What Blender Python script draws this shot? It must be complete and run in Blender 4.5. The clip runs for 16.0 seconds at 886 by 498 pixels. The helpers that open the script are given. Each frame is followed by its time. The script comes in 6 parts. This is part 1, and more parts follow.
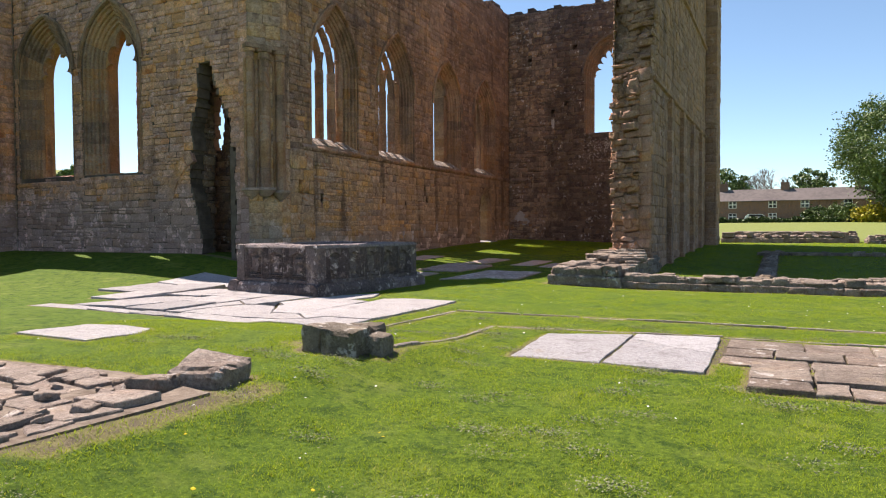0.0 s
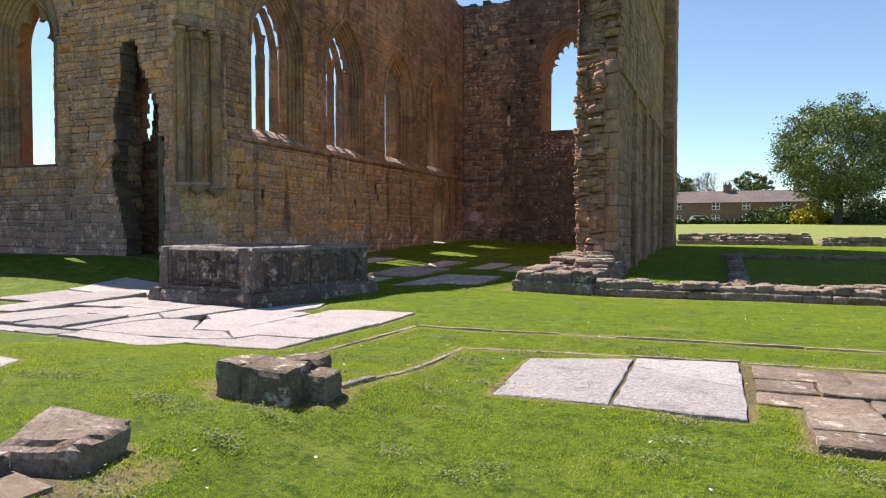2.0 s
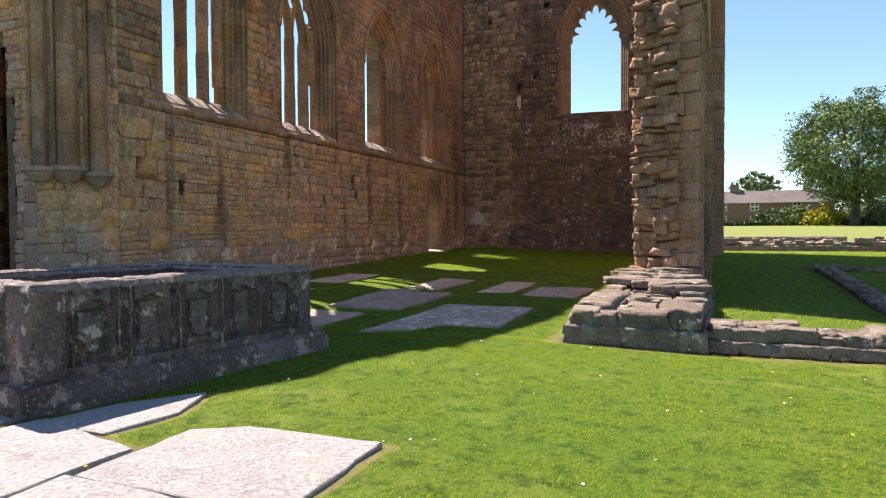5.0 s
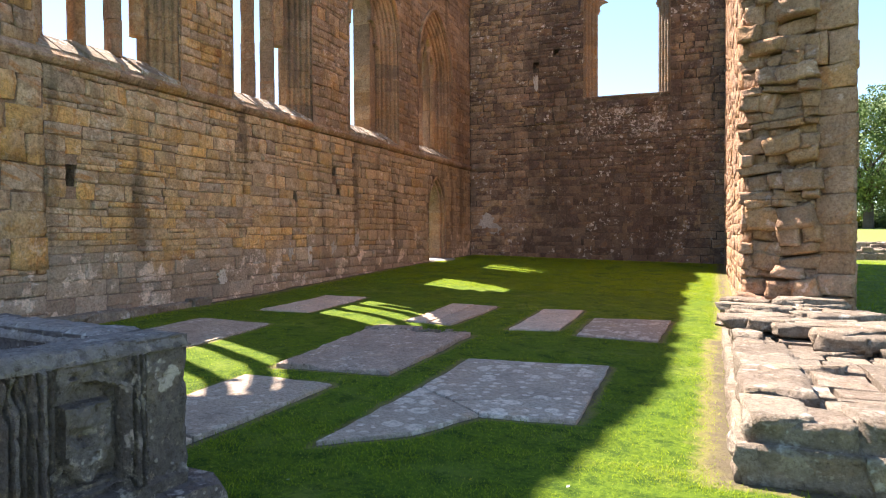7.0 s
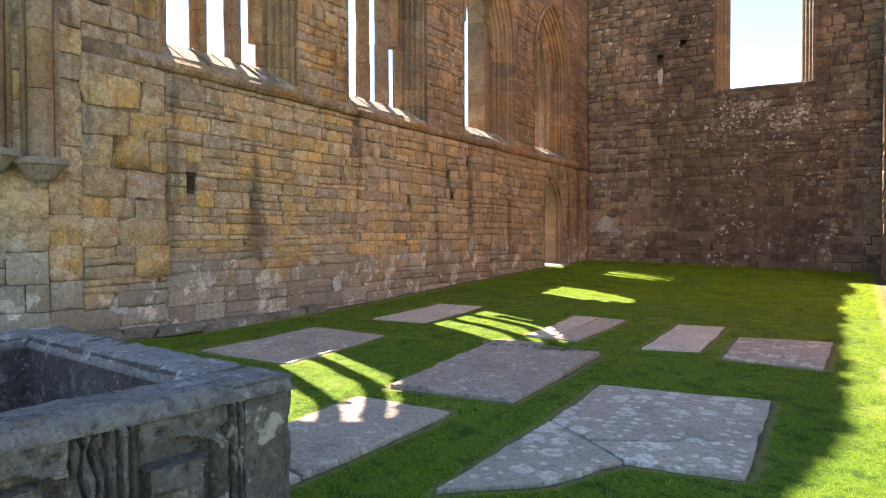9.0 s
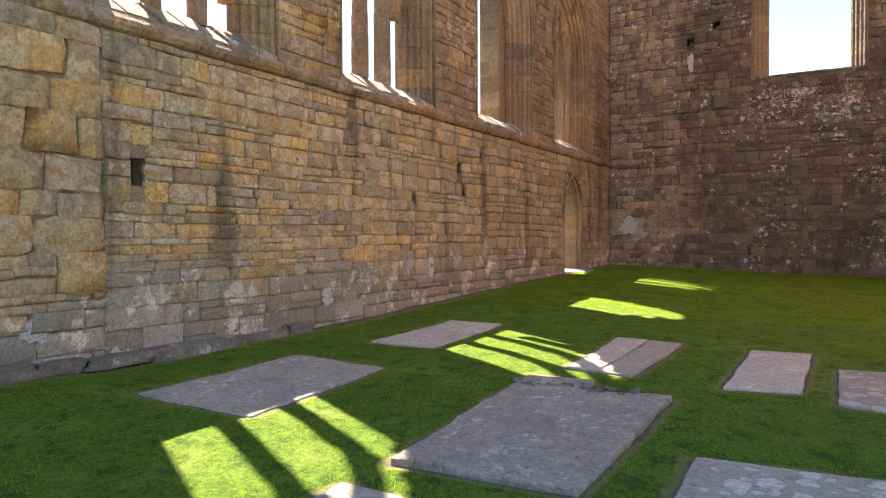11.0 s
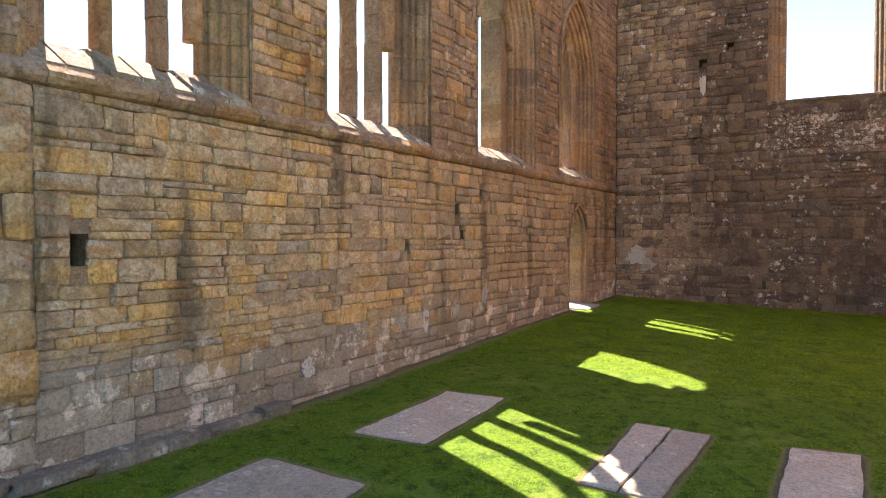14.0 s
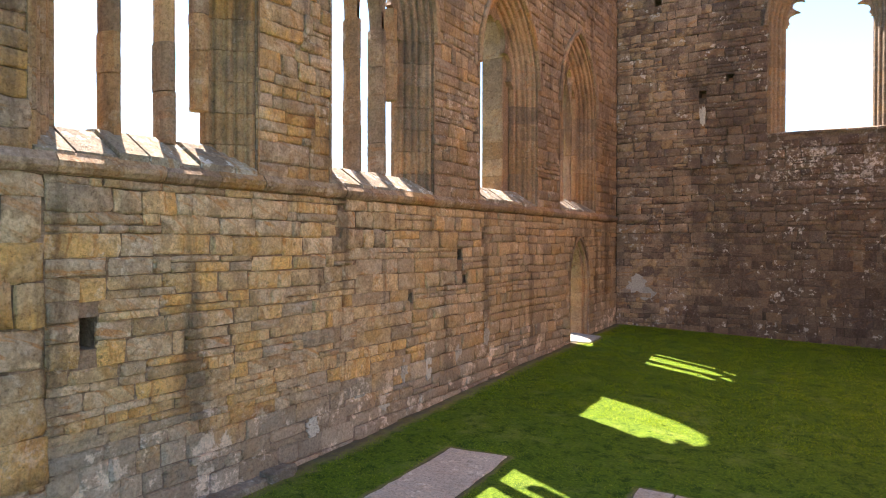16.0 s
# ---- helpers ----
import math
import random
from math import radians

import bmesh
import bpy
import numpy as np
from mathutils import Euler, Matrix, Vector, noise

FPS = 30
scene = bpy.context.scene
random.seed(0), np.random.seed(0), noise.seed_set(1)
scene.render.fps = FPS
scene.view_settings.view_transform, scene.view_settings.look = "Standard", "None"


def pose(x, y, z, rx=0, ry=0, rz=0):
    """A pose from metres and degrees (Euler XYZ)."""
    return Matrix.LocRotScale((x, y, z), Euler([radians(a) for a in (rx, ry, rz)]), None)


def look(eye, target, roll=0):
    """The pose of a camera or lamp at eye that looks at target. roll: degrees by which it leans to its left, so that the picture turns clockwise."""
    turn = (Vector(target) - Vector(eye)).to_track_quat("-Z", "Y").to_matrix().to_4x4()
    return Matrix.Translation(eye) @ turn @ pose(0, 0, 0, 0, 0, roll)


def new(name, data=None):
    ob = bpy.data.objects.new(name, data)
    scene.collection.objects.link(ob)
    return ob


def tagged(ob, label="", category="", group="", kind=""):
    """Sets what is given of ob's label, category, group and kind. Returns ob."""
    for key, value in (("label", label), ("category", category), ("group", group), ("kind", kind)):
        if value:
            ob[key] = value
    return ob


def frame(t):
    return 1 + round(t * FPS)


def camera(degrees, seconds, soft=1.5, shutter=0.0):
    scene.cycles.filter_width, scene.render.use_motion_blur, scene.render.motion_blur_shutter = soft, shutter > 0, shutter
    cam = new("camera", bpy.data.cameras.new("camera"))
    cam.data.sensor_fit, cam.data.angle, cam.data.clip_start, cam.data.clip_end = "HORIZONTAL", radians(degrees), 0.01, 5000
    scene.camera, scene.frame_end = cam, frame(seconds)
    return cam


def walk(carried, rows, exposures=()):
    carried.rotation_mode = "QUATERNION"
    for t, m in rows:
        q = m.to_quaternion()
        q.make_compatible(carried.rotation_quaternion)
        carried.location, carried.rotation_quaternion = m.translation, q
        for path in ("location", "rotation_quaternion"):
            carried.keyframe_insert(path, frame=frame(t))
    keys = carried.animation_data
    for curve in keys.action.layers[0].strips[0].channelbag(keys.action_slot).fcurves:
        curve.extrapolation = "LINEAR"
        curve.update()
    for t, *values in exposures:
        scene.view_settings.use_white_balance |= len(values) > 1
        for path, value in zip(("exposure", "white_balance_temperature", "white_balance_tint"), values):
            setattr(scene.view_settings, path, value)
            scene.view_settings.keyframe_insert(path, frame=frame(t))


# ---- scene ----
cam = camera(66.9, 16.0, soft=1.1)
PATH = [
    (0, (-1.034, -0.068, 1.123), (-1.941, 1.713, 1.062), -0.3),
    (0.5, (-1.214, 0.201, 1.125), (-2.047, 2.018, 1.063), -0.2),
    (1, (-1.398, 0.494, 1.129), (-2.172, 2.337, 1.068), -0.1),
    (1.5, (-1.595, 0.832, 1.139), (-2.366, 2.676, 1.077), -0.0),
    (2, (-1.834, 1.253, 1.142), (-2.603, 3.098, 1.08), 0.0),
    (2.5, (-2.135, 1.874, 1.157), (-2.904, 3.719, 1.093), 0.1),
    (3, (-2.482, 2.707, 1.166), (-3.252, 4.552, 1.103), 0.0),
    (3.5, (-2.859, 3.591, 1.187), (-3.627, 5.436, 1.121), 0.0),
    (4, (-3.218, 4.533, 1.207), (-3.986, 6.379, 1.143), -0.1),
    (4.2, (-3.394, 4.894, 1.189), (-4.154, 6.743, 1.133), -0.1),
    (6.3, (-5.514, 9.526, 1.224), (-6.269, 11.377, 1.176), -0.6),
    (6.5, (-5.699, 9.791, 1.215), (-6.442, 11.647, 1.173), -0.4),
    (7, (-6.086, 10.663, 1.295), (-6.829, 12.519, 1.25), -0.3),
    (7.5, (-6.323, 11.144, 1.336), (-7.077, 12.996, 1.292), -0.3),
    (8, (-6.418, 11.231, 1.351), (-7.299, 13.026, 1.309), -0.3),
    (8.5, (-6.464, 11.21, 1.389), (-7.466, 12.94, 1.349), -0.3),
    (9, (-6.499, 11.192, 1.392), (-7.533, 12.904, 1.351), -0.2),
    (9.2, (-6.524, 11.188, 1.392), (-7.56, 12.899, 1.349), -0.1),
    (11.3, (-7.899, 13.246, 1.422), (-8.941, 14.952, 1.387), -0.2),
    (11.5, (-8.038, 13.48, 1.487), (-9.081, 15.186, 1.45), -0.0),
    (12, (-8.19, 13.721, 1.635), (-9.233, 15.427, 1.598), -0.1),
    (12.5, (-8.206, 13.768, 1.725), (-9.25, 15.474, 1.689), -0.0),
    (13, (-8.199, 13.77, 1.795), (-9.24, 15.477, 1.757), 0.0),
    (13.5, (-8.178, 13.783, 1.984), (-9.22, 15.49, 1.949), 0.0),
    (14, (-8.173, 13.787, 2.238), (-9.213, 15.495, 2.205), 0.1),
    (14.5, (-8.164, 13.796, 2.489), (-9.203, 15.504, 2.461), 0.0),
    (15, (-8.163, 13.767, 2.663), (-9.203, 15.475, 2.638), 0.0),
    (15.5, (-8.172, 13.744, 2.817), (-9.21, 15.454, 2.793), 0.1),
    (16, (-8.204, 13.708, 2.971), (-9.241, 15.418, 2.95), 0.1),
]
walk(cam, [(t, look(eye, target, roll)) for t, eye, target, roll in PATH],
     [(0.0, 1.05, 6900, 21), (4.0, 1.15, 6900, 20), (6.5, 2.0, 7000, 16), (9.0, 2.48, 7050, 14), (12.0, 2.56, 7020, 14), (13.5, 2.58, 7020, 14), (16.0, 2.56, 7000, 14)])

# ---- world and sun ----
SUN_WAY = Vector((0.635, -0.315, -1.0)).normalized()      # the way the sunlight travels
world = bpy.data.worlds.new("world")
world.use_nodes = True
scene.world = world
_wn = world.node_tree.nodes
_sky = _wn.new("ShaderNodeTexSky")
_sky.sky_type = "NISHITA"
_sky.sun_disc = False
_sky.sun_elevation = math.asin(-SUN_WAY.z)
_sky.sun_rotation = math.atan2(-SUN_WAY.x, -SUN_WAY.y)
_sky.altitude = 2200
_sky.air_density, _sky.dust_density, _sky.ozone_density = 1.0, 0.0, 2.4
_tone = _wn.new("ShaderNodeMix")
_tone.data_type, _tone.blend_type = "RGBA", "MULTIPLY"
_tone.inputs[0].default_value = 1.0
_tone.inputs[7].default_value = (0.91, 1.02, 0.945, 1)
world.node_tree.links.new(_sky.outputs[0], _tone.inputs[6])
world.node_tree.links.new(_tone.outputs[2], _wn["Background"].inputs[0])
_wn["Background"].inputs[1].default_value = 0.095
sun_data = bpy.data.lights.new("sun", "SUN")
sun_data.energy, sun_data.angle, sun_data.color = 5.0, radians(0.55), (1.0, 0.95, 0.86)
sun = new("sun", sun_data)
sun.matrix_world = look((0, 0, 40), Vector((0, 0, 40)) + SUN_WAY)

# ---- helpers ----
RNG = random.Random(7)


def mesh_from(name, verts, faces, material=None, smooth=False):
    me = bpy.data.meshes.new(name)
    me.from_pydata([tuple(v) for v in verts], [], faces)
    if material:
        me.materials.append(material)
    if smooth:
        me.polygons.foreach_set("use_smooth", [True] * len(me.polygons))
    me.update()
    return me


def placed(ob):
    """Where an object stands in the world."""
    return (placed(ob.parent) @ ob.matrix_parent_inverse @ ob.matrix_basis) if ob.parent else ob.matrix_basis.copy()


def child(name, me, parent, label=""):
    """One mesh object under a thing or a part."""
    ob = new(name, me)
    ob.parent = parent
    if parent:
        ob.matrix_parent_inverse = placed(parent).inverted()
    if label:
        ob["label"] = label
    return ob


def part(name, bm, material, parent, label="", smooth=False):
    me = bpy.data.meshes.new(name)
    bm.normal_update()
    bm.to_mesh(me)
    bm.free()
    me.materials.append(material)
    if smooth:
        me.polygons.foreach_set("use_smooth", [True] * len(me.polygons))
    return child(name, me, parent, label)


def empty(name, at, label="", category="", group="", kind=""):
    ob = new(name)
    ob.location = at
    ob.empty_display_size = 0.2
    return tagged(ob, label, category, group, kind)


def smoothstep(a, b, v):
    t = min(1.0, max(0.0, (v - a) / (b - a)))
    return t * t * (3 - 2 * t)


# ---- materials ----
def nodes_of(name):
    m = bpy.data.materials.new(name)
    m.use_nodes = True
    nt = m.node_tree
    return m, nt, nt.nodes["Principled BSDF"]


class Net:
    """Small shorthand for building node networks."""

    def __init__(self, nt):
        self.nt = nt

    def n(self, kind, **inputs):
        node = self.nt.nodes.new(kind)
        for key, value in inputs.items():
            sock = node.inputs[key.replace("_", " ")]
            if isinstance(value, bpy.types.NodeSocket):
                self.nt.links.new(value, sock)
            else:
                sock.default_value = value
        return node

    def pos(self):
        return self.n("ShaderNodeNewGeometry").outputs["Position"]

    def noise(self, vec, scale, detail=4.0, rough=0.6):
        return self.n("ShaderNodeTexNoise", Vector=vec, Scale=scale, Detail=detail, Roughness=rough).outputs["Fac"]

    def voro(self, vec, scale, feature="F1"):
        v = self.n("ShaderNodeTexVoronoi", Vector=vec, Scale=scale)
        v.feature = feature
        return v.outputs["Distance"]

    def math(self, op, a, b=0.0, c=0.0):
        node = self.nt.nodes.new("ShaderNodeMath")
        node.operation = op
        for i, value in enumerate((a, b, c)):
            if isinstance(value, bpy.types.NodeSocket):
                self.nt.links.new(value, node.inputs[i])
            else:
                node.inputs[i].default_value = value
        return node.outputs[0]

    def step(self, value, lo, hi, to_lo=0.0, to_hi=1.0):
        node = self.n("ShaderNodeMapRange", Value=value)
        node.interpolation_type = "SMOOTHSTEP"
        for k, v in zip(("From Min", "From Max", "To Min", "To Max"), (lo, hi, to_lo, to_hi)):
            node.inputs[k].default_value = v
        return node.outputs[0]

    def ramp(self, value, stops):
        node = self.n("ShaderNodeValToRGB", Fac=value)
        el = node.color_ramp.elements
        while len(el) < len(stops):
            el.new(0.5)
        for e, (p, c) in zip(el, stops):
            e.position, e.color = p, (*c, 1)
        return node.outputs[0]

    def mix(self, fac, a, b, mode="MIX"):
        node = self.nt.nodes.new("ShaderNodeMix")
        node.data_type, node.blend_type = "RGBA", mode
        for i, value in ((0, fac), (6, a), (7, b)):
            if isinstance(value, bpy.types.NodeSocket):
                self.nt.links.new(value, node.inputs[i])
            else:
                node.inputs[i].default_value = (*value, 1) if isinstance(value, tuple) else value
        return node.outputs[2]

    def bump(self, height, strength, distance):
        return self.n("ShaderNodeBump", Height=height, Strength=strength, Distance=distance).outputs[0]


def piece_random(q):
    """A random number for each stone, whether it is an object or an island of a joined mesh."""
    island = q.n("ShaderNodeNewGeometry").outputs["Random Per Island"]
    ob = q.n("ShaderNodeObjectInfo").outputs["Random"]
    return q.math("FRACT", q.math("ADD", q.math("MULTIPLY", island, 7.31), q.math("MULTIPLY", ob, 5.17)))


def stone_material(name, ramp, grey_top=0.0, lichen=0.5, dark=0.0, tint=(1, 1, 1), streak=0.45, iron=0.55, cover=0.52, dots=0.6, crust=0.35,
                   mottle=0.6, discs=0.0, far_grey=0.0, stain_mid=None, frost=None, bumpy=0.05):
    """Weathered stone: a tone for each piece, iron bands, soot streaks, lichen, and for some walls a grey, limewashed foot.
    far_grey: greyer stone in the western bays; stain_mid: (x, half width) of a dark stain; frost: (x, z, half width, half height) of a lichen crust."""
    m, nt, bsdf = nodes_of(name)
    q = Net(nt)
    p = q.pos()
    sep = q.n("ShaderNodeSeparateXYZ", Vector=p)
    rnd = piece_random(q)
    rnd2 = q.math("FRACT", q.math("MULTIPLY", rnd, 13.7))
    mid = q.noise(p, 2.6, 6, 0.65)
    fine = q.noise(p, 27.0, 7, 0.8)
    zone = q.math("ADD", q.math("MULTIPLY", q.step(q.noise(p, 0.42, 5, 0.6), 0.36, 0.64), 0.22), q.math("MULTIPLY", q.step(q.noise(p, 2.3, 6, 0.65), 0.34, 0.66), 0.20))
    pick = q.math("ADD", q.math("MULTIPLY", rnd, 0.50), q.math("MULTIPLY", zone, 1.15))
    col = q.ramp(pick, ramp)
    # iron bands that follow the bedding of each stone
    tilt = q.n("ShaderNodeVectorRotate", Vector=p, Angle=q.math("MULTIPLY", rnd, 2.4))
    tilt.inputs["Axis"].default_value = (0.6, 0.6, 0.5)
    stretch = q.n("ShaderNodeMapping", Vector=tilt.outputs[0])
    stretch.inputs["Scale"].default_value = (1.4, 1.4, 9.0)
    bands = q.noise(stretch.outputs[0], 1.6, 4, 0.6)
    some = q.step(rnd2, 0.35, 0.75, 0.25, 1.0)
    col = q.mix(q.math("MULTIPLY", q.math("MULTIPLY", q.step(bands, 0.52, 0.64), iron), some), col, (0.37, 0.19, 0.065))
    if far_grey:
        back = q.math("ADD", sep.outputs[1], q.math("MULTIPLY", q.math("SUBTRACT", q.noise(p, 0.5, 4), 0.5), 7.0))
        col = q.mix(q.step(back, 20.0, 27.0, 0.0, far_grey), col, q.ramp(rnd, [(0, (0.21, 0.195, 0.165)), (0.5, (0.32, 0.295, 0.245)), (1, (0.265, 0.225, 0.165))]))
    col = q.mix(q.step(mid, 0.46, 0.30, 0.0, 0.45), col, (0.205, 0.18, 0.155))
    col = q.mix(q.step(mid, 0.55, 0.72, 0.0, 0.4), col, (0.50, 0.41, 0.28))
    mott = q.noise(p, 14.0, 7, 0.78)
    col = q.mix(q.step(mott, 0.45, 0.33, 0.0, mottle), col, (0.095, 0.075, 0.058))
    col = q.mix(q.step(mott, 0.55, 0.66, 0.0, mottle * 0.6), col, (0.60, 0.53, 0.42))
    if streak:
        run = q.n("ShaderNodeMapping", Vector=p)
        run.inputs["Scale"].default_value = (1.0, 1.0, 0.13)
        soot = q.step(q.noise(run.outputs[0], 1.7, 5, 0.62), 0.52, 0.66)
        col = q.mix(q.math("MULTIPLY", soot, streak), col, (0.10, 0.083, 0.068))
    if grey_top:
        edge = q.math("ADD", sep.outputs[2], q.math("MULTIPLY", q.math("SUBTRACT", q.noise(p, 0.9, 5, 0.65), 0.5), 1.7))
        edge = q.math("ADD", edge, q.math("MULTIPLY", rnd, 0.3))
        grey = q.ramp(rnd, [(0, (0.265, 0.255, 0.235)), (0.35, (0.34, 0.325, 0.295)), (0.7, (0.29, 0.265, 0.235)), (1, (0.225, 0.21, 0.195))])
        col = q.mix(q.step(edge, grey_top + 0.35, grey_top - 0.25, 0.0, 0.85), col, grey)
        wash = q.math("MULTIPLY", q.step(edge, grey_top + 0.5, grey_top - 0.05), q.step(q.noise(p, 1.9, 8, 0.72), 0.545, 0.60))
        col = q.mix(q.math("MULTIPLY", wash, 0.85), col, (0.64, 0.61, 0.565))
    if dark:
        stain = q.step(q.noise(p, 0.30, 6, 0.68), 0.43, 0.58)
        if stain_mid:
            off = q.math("ABSOLUTE", q.math("SUBTRACT", q.math("ADD", sep.outputs[0], q.math("MULTIPLY", q.math("SUBTRACT", q.noise(p, 0.6, 6, 0.7), 0.5), 4.5)), stain_mid[0]))
            stain = q.math("MAXIMUM", q.math("MULTIPLY", stain, 0.35), q.step(off, stain_mid[1] + 0.5, stain_mid[1] - 0.5))
        col = q.mix(q.math("MULTIPLY", stain, dark), col, (0.064, 0.050, 0.045))
    if lichen:
        warp = q.n("ShaderNodeVectorMath")
        warp.operation = "MULTIPLY_ADD"
        warp.inputs[1].default_value = (0.28, 0.28, 0.28)
        nt.links.new(p, warp.inputs[2])
        nt.links.new(q.n("ShaderNodeTexNoise", Vector=p, Scale=11.0, Detail=3.0).outputs["Color"], warp.inputs[0])
        spots = q.math("MULTIPLY", q.step(q.voro(warp.outputs[0], 5.5), 0.36, 0.24), q.step(q.noise(p, 1.3, 5, 0.75), cover, cover + 0.07))
        small = q.math("MULTIPLY", q.step(q.voro(p, 21.0), 0.24, 0.15), q.step(q.noise(p, 2.2, 4, 0.7), cover + 0.04, cover + 0.12))
        col = q.mix(q.math("MULTIPLY", q.math("MAXIMUM", spots, q.math("MULTIPLY", small, dots)), lichen), col, (0.60, 0.59, 0.55))
    if discs:
        for scale, size, share in ((5.0, 0.36, 0.66), (11.0, 0.36, 0.74)):
            wob = q.n("ShaderNodeVectorMath")
            wob.operation = "MULTIPLY_ADD"
            wob.inputs[1].default_value = (0.28 / scale,) * 3
            nt.links.new(p, wob.inputs[2])
            nt.links.new(q.n("ShaderNodeTexNoise", Vector=p, Scale=scale * 3.0, Detail=4.0).outputs["Color"], wob.inputs[0])
            v = q.n("ShaderNodeTexVoronoi", Vector=wob.outputs[0], Scale=scale)
            v.voronoi_dimensions = "2D"
            pick_c = q.n("ShaderNodeSeparateColor", Color=v.outputs["Color"])
            edge_d = q.math("ADD", v.outputs["Distance"], q.math("MULTIPLY", pick_c.outputs[1], -0.14))
            spot = q.math("MULTIPLY", q.step(edge_d, size, size - 0.10), q.step(pick_c.outputs[0], share, share + 0.02))
            spot = q.math("MULTIPLY", spot, q.step(q.noise(p, 14.0, 5, 0.7), 0.36, 0.52, 0.35, 1.0))
            col = q.mix(q.math("MULTIPLY", spot, discs), col, (0.62, 0.60, 0.56))
    if frost:
        fx = q.step(q.math("ABSOLUTE", q.math("SUBTRACT", sep.outputs[0], frost[0])), frost[2] * 1.25, frost[2] * 0.5)
        fz = q.step(q.math("ABSOLUTE", q.math("SUBTRACT", sep.outputs[2], frost[1])), frost[3] * 1.25, frost[3] * 0.3)
        grain = q.step(q.math("ADD", q.noise(p, 13.0, 7, 0.75), q.math("MULTIPLY", q.noise(p, 1.6, 4), 0.35)), 0.70, 0.78)
        col = q.mix(q.math("MULTIPLY", q.math("MULTIPLY", fx, fz), q.math("MULTIPLY", grain, 0.85)), col, (0.60, 0.57, 0.53))
    pit = q.noise(p, 48.0, 5, 0.72)
    col = q.mix(q.step(pit, 0.43, 0.34, 0.0, 0.65 * mottle + 0.03), col, (0.06, 0.048, 0.038))
    if crust:
        col = q.mix(q.step(q.noise(p, 2.8, 9, 0.78), 0.57, 0.63, 0.0, crust), col, (0.47, 0.44, 0.39))
    col = q.mix(q.step(fine, 0.32, 0.60, 0.7, 0.0), col, (0.42, 0.40, 0.38), "MULTIPLY")
    tone = q.n("ShaderNodeCombineColor")
    value = q.step(rnd2, 0.0, 1.0, 0.85, 1.12)
    for k in range(3):
        nt.links.new(value, tone.inputs[k])
    col = q.mix(1.0, col, tone.outputs[0], "MULTIPLY")
    col = q.mix(1.0, col, (tint[0] * 1.05, tint[1] * 0.99, tint[2] * 1.02), "MULTIPLY")
    nt.links.new(col, bsdf.inputs["Base Color"])
    bsdf.inputs["Roughness"].default_value = 0.92
    bsdf.inputs["Specular IOR Level"].default_value = 0.2
    h = q.math("ADD", q.math("MULTIPLY", fine, 0.45), q.math("MULTIPLY", q.noise(p, 10.0, 6, 0.7), 1.2))
    nt.links.new(q.bump(h, 1.0, bumpy), bsdf.inputs["Normal"])
    return m


OCHRE = [(0.10, (0.19, 0.155, 0.125)), (0.22, (0.43, 0.38, 0.32)), (0.33, (0.31, 0.245, 0.175)), (0.43, (0.53, 0.455, 0.35)), (0.52, (0.37, 0.28, 0.175)), (0.62, (0.57, 0.46, 0.30)), (0.71, (0.45, 0.32, 0.16)), (0.80, (0.60, 0.42, 0.18)), (0.92, (0.36, 0.19, 0.07))]
BROWN = [(0.1, (0.20, 0.14, 0.105)), (0.3, (0.37, 0.275, 0.19)), (0.45, (0.24, 0.18, 0.135)), (0.58, (0.15, 0.105, 0.085)), (0.72, (0.42, 0.30, 0.175)), (0.9, (0.31, 0.265, 0.225))]
PALE_RUBBLE = [(0.0, (0.28, 0.22, 0.165)), (0.3, (0.38, 0.305, 0.22)), (0.55, (0.31, 0.235, 0.155)), (0.8, (0.41, 0.295, 0.16)), (1.0, (0.23, 0.18, 0.135))]
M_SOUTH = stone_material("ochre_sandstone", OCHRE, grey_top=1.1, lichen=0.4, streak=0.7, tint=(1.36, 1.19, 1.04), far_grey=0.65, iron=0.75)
# Ochre stone with added dark patches, for upper courses, string and door reveal.
M_UPPER = stone_material("darker_ochre_sandstone", OCHRE, lichen=0.5, dark=0.4, streak=0.6, tint=(1.29, 1.09, 0.99), far_grey=0.65)
M_WEST = stone_material("brown_sandstone", BROWN, lichen=0.7, dark=0.62, tint=(1.31, 1.27, 1.25), stain_mid=(-9.3, 2.6), frost=(-8.7, 5.0, 1.7, 0.62))
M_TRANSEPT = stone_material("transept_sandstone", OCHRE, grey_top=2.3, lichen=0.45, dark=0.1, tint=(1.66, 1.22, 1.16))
M_NORTH = stone_material("pale_rubble_sandstone", PALE_RUBBLE, lichen=0.5, tint=(1.32, 1.07, 0.99))
M_DRESSED = stone_material("dressed_sandstone", [(0.1, (0.22, 0.18, 0.145)), (0.3, (0.38, 0.32, 0.25)), (0.45, (0.30, 0.235, 0.17)), (0.6, (0.45, 0.34, 0.21)), (0.75, (0.36, 0.25, 0.14)), (0.92, (0.46, 0.29, 0.12))], lichen=0.15, dark=0.3, streak=0.65, far_grey=0.35, tint=(1.31, 1.10, 0.98))
SLAB_TONES = [(0.0, (0.32, 0.28, 0.245)), (0.5, (0.38, 0.335, 0.295)), (1.0, (0.45, 0.405, 0.355))]
M_SLAB = stone_material("grave_slab_stone", SLAB_TONES, lichen=0.6, iron=0.1, cover=0.5, dots=0.5, streak=0, tint=(1.58, 1.50, 1.38), mottle=0.5, crust=0.4)
M_SPOTTED = stone_material("lichen_spotted_slab_stone", SLAB_TONES, lichen=0.3, iron=0.1, cover=0.54, dots=0.2, streak=0, tint=(1.42, 1.34, 1.24), discs=0.85, mottle=0.4, crust=0.2)
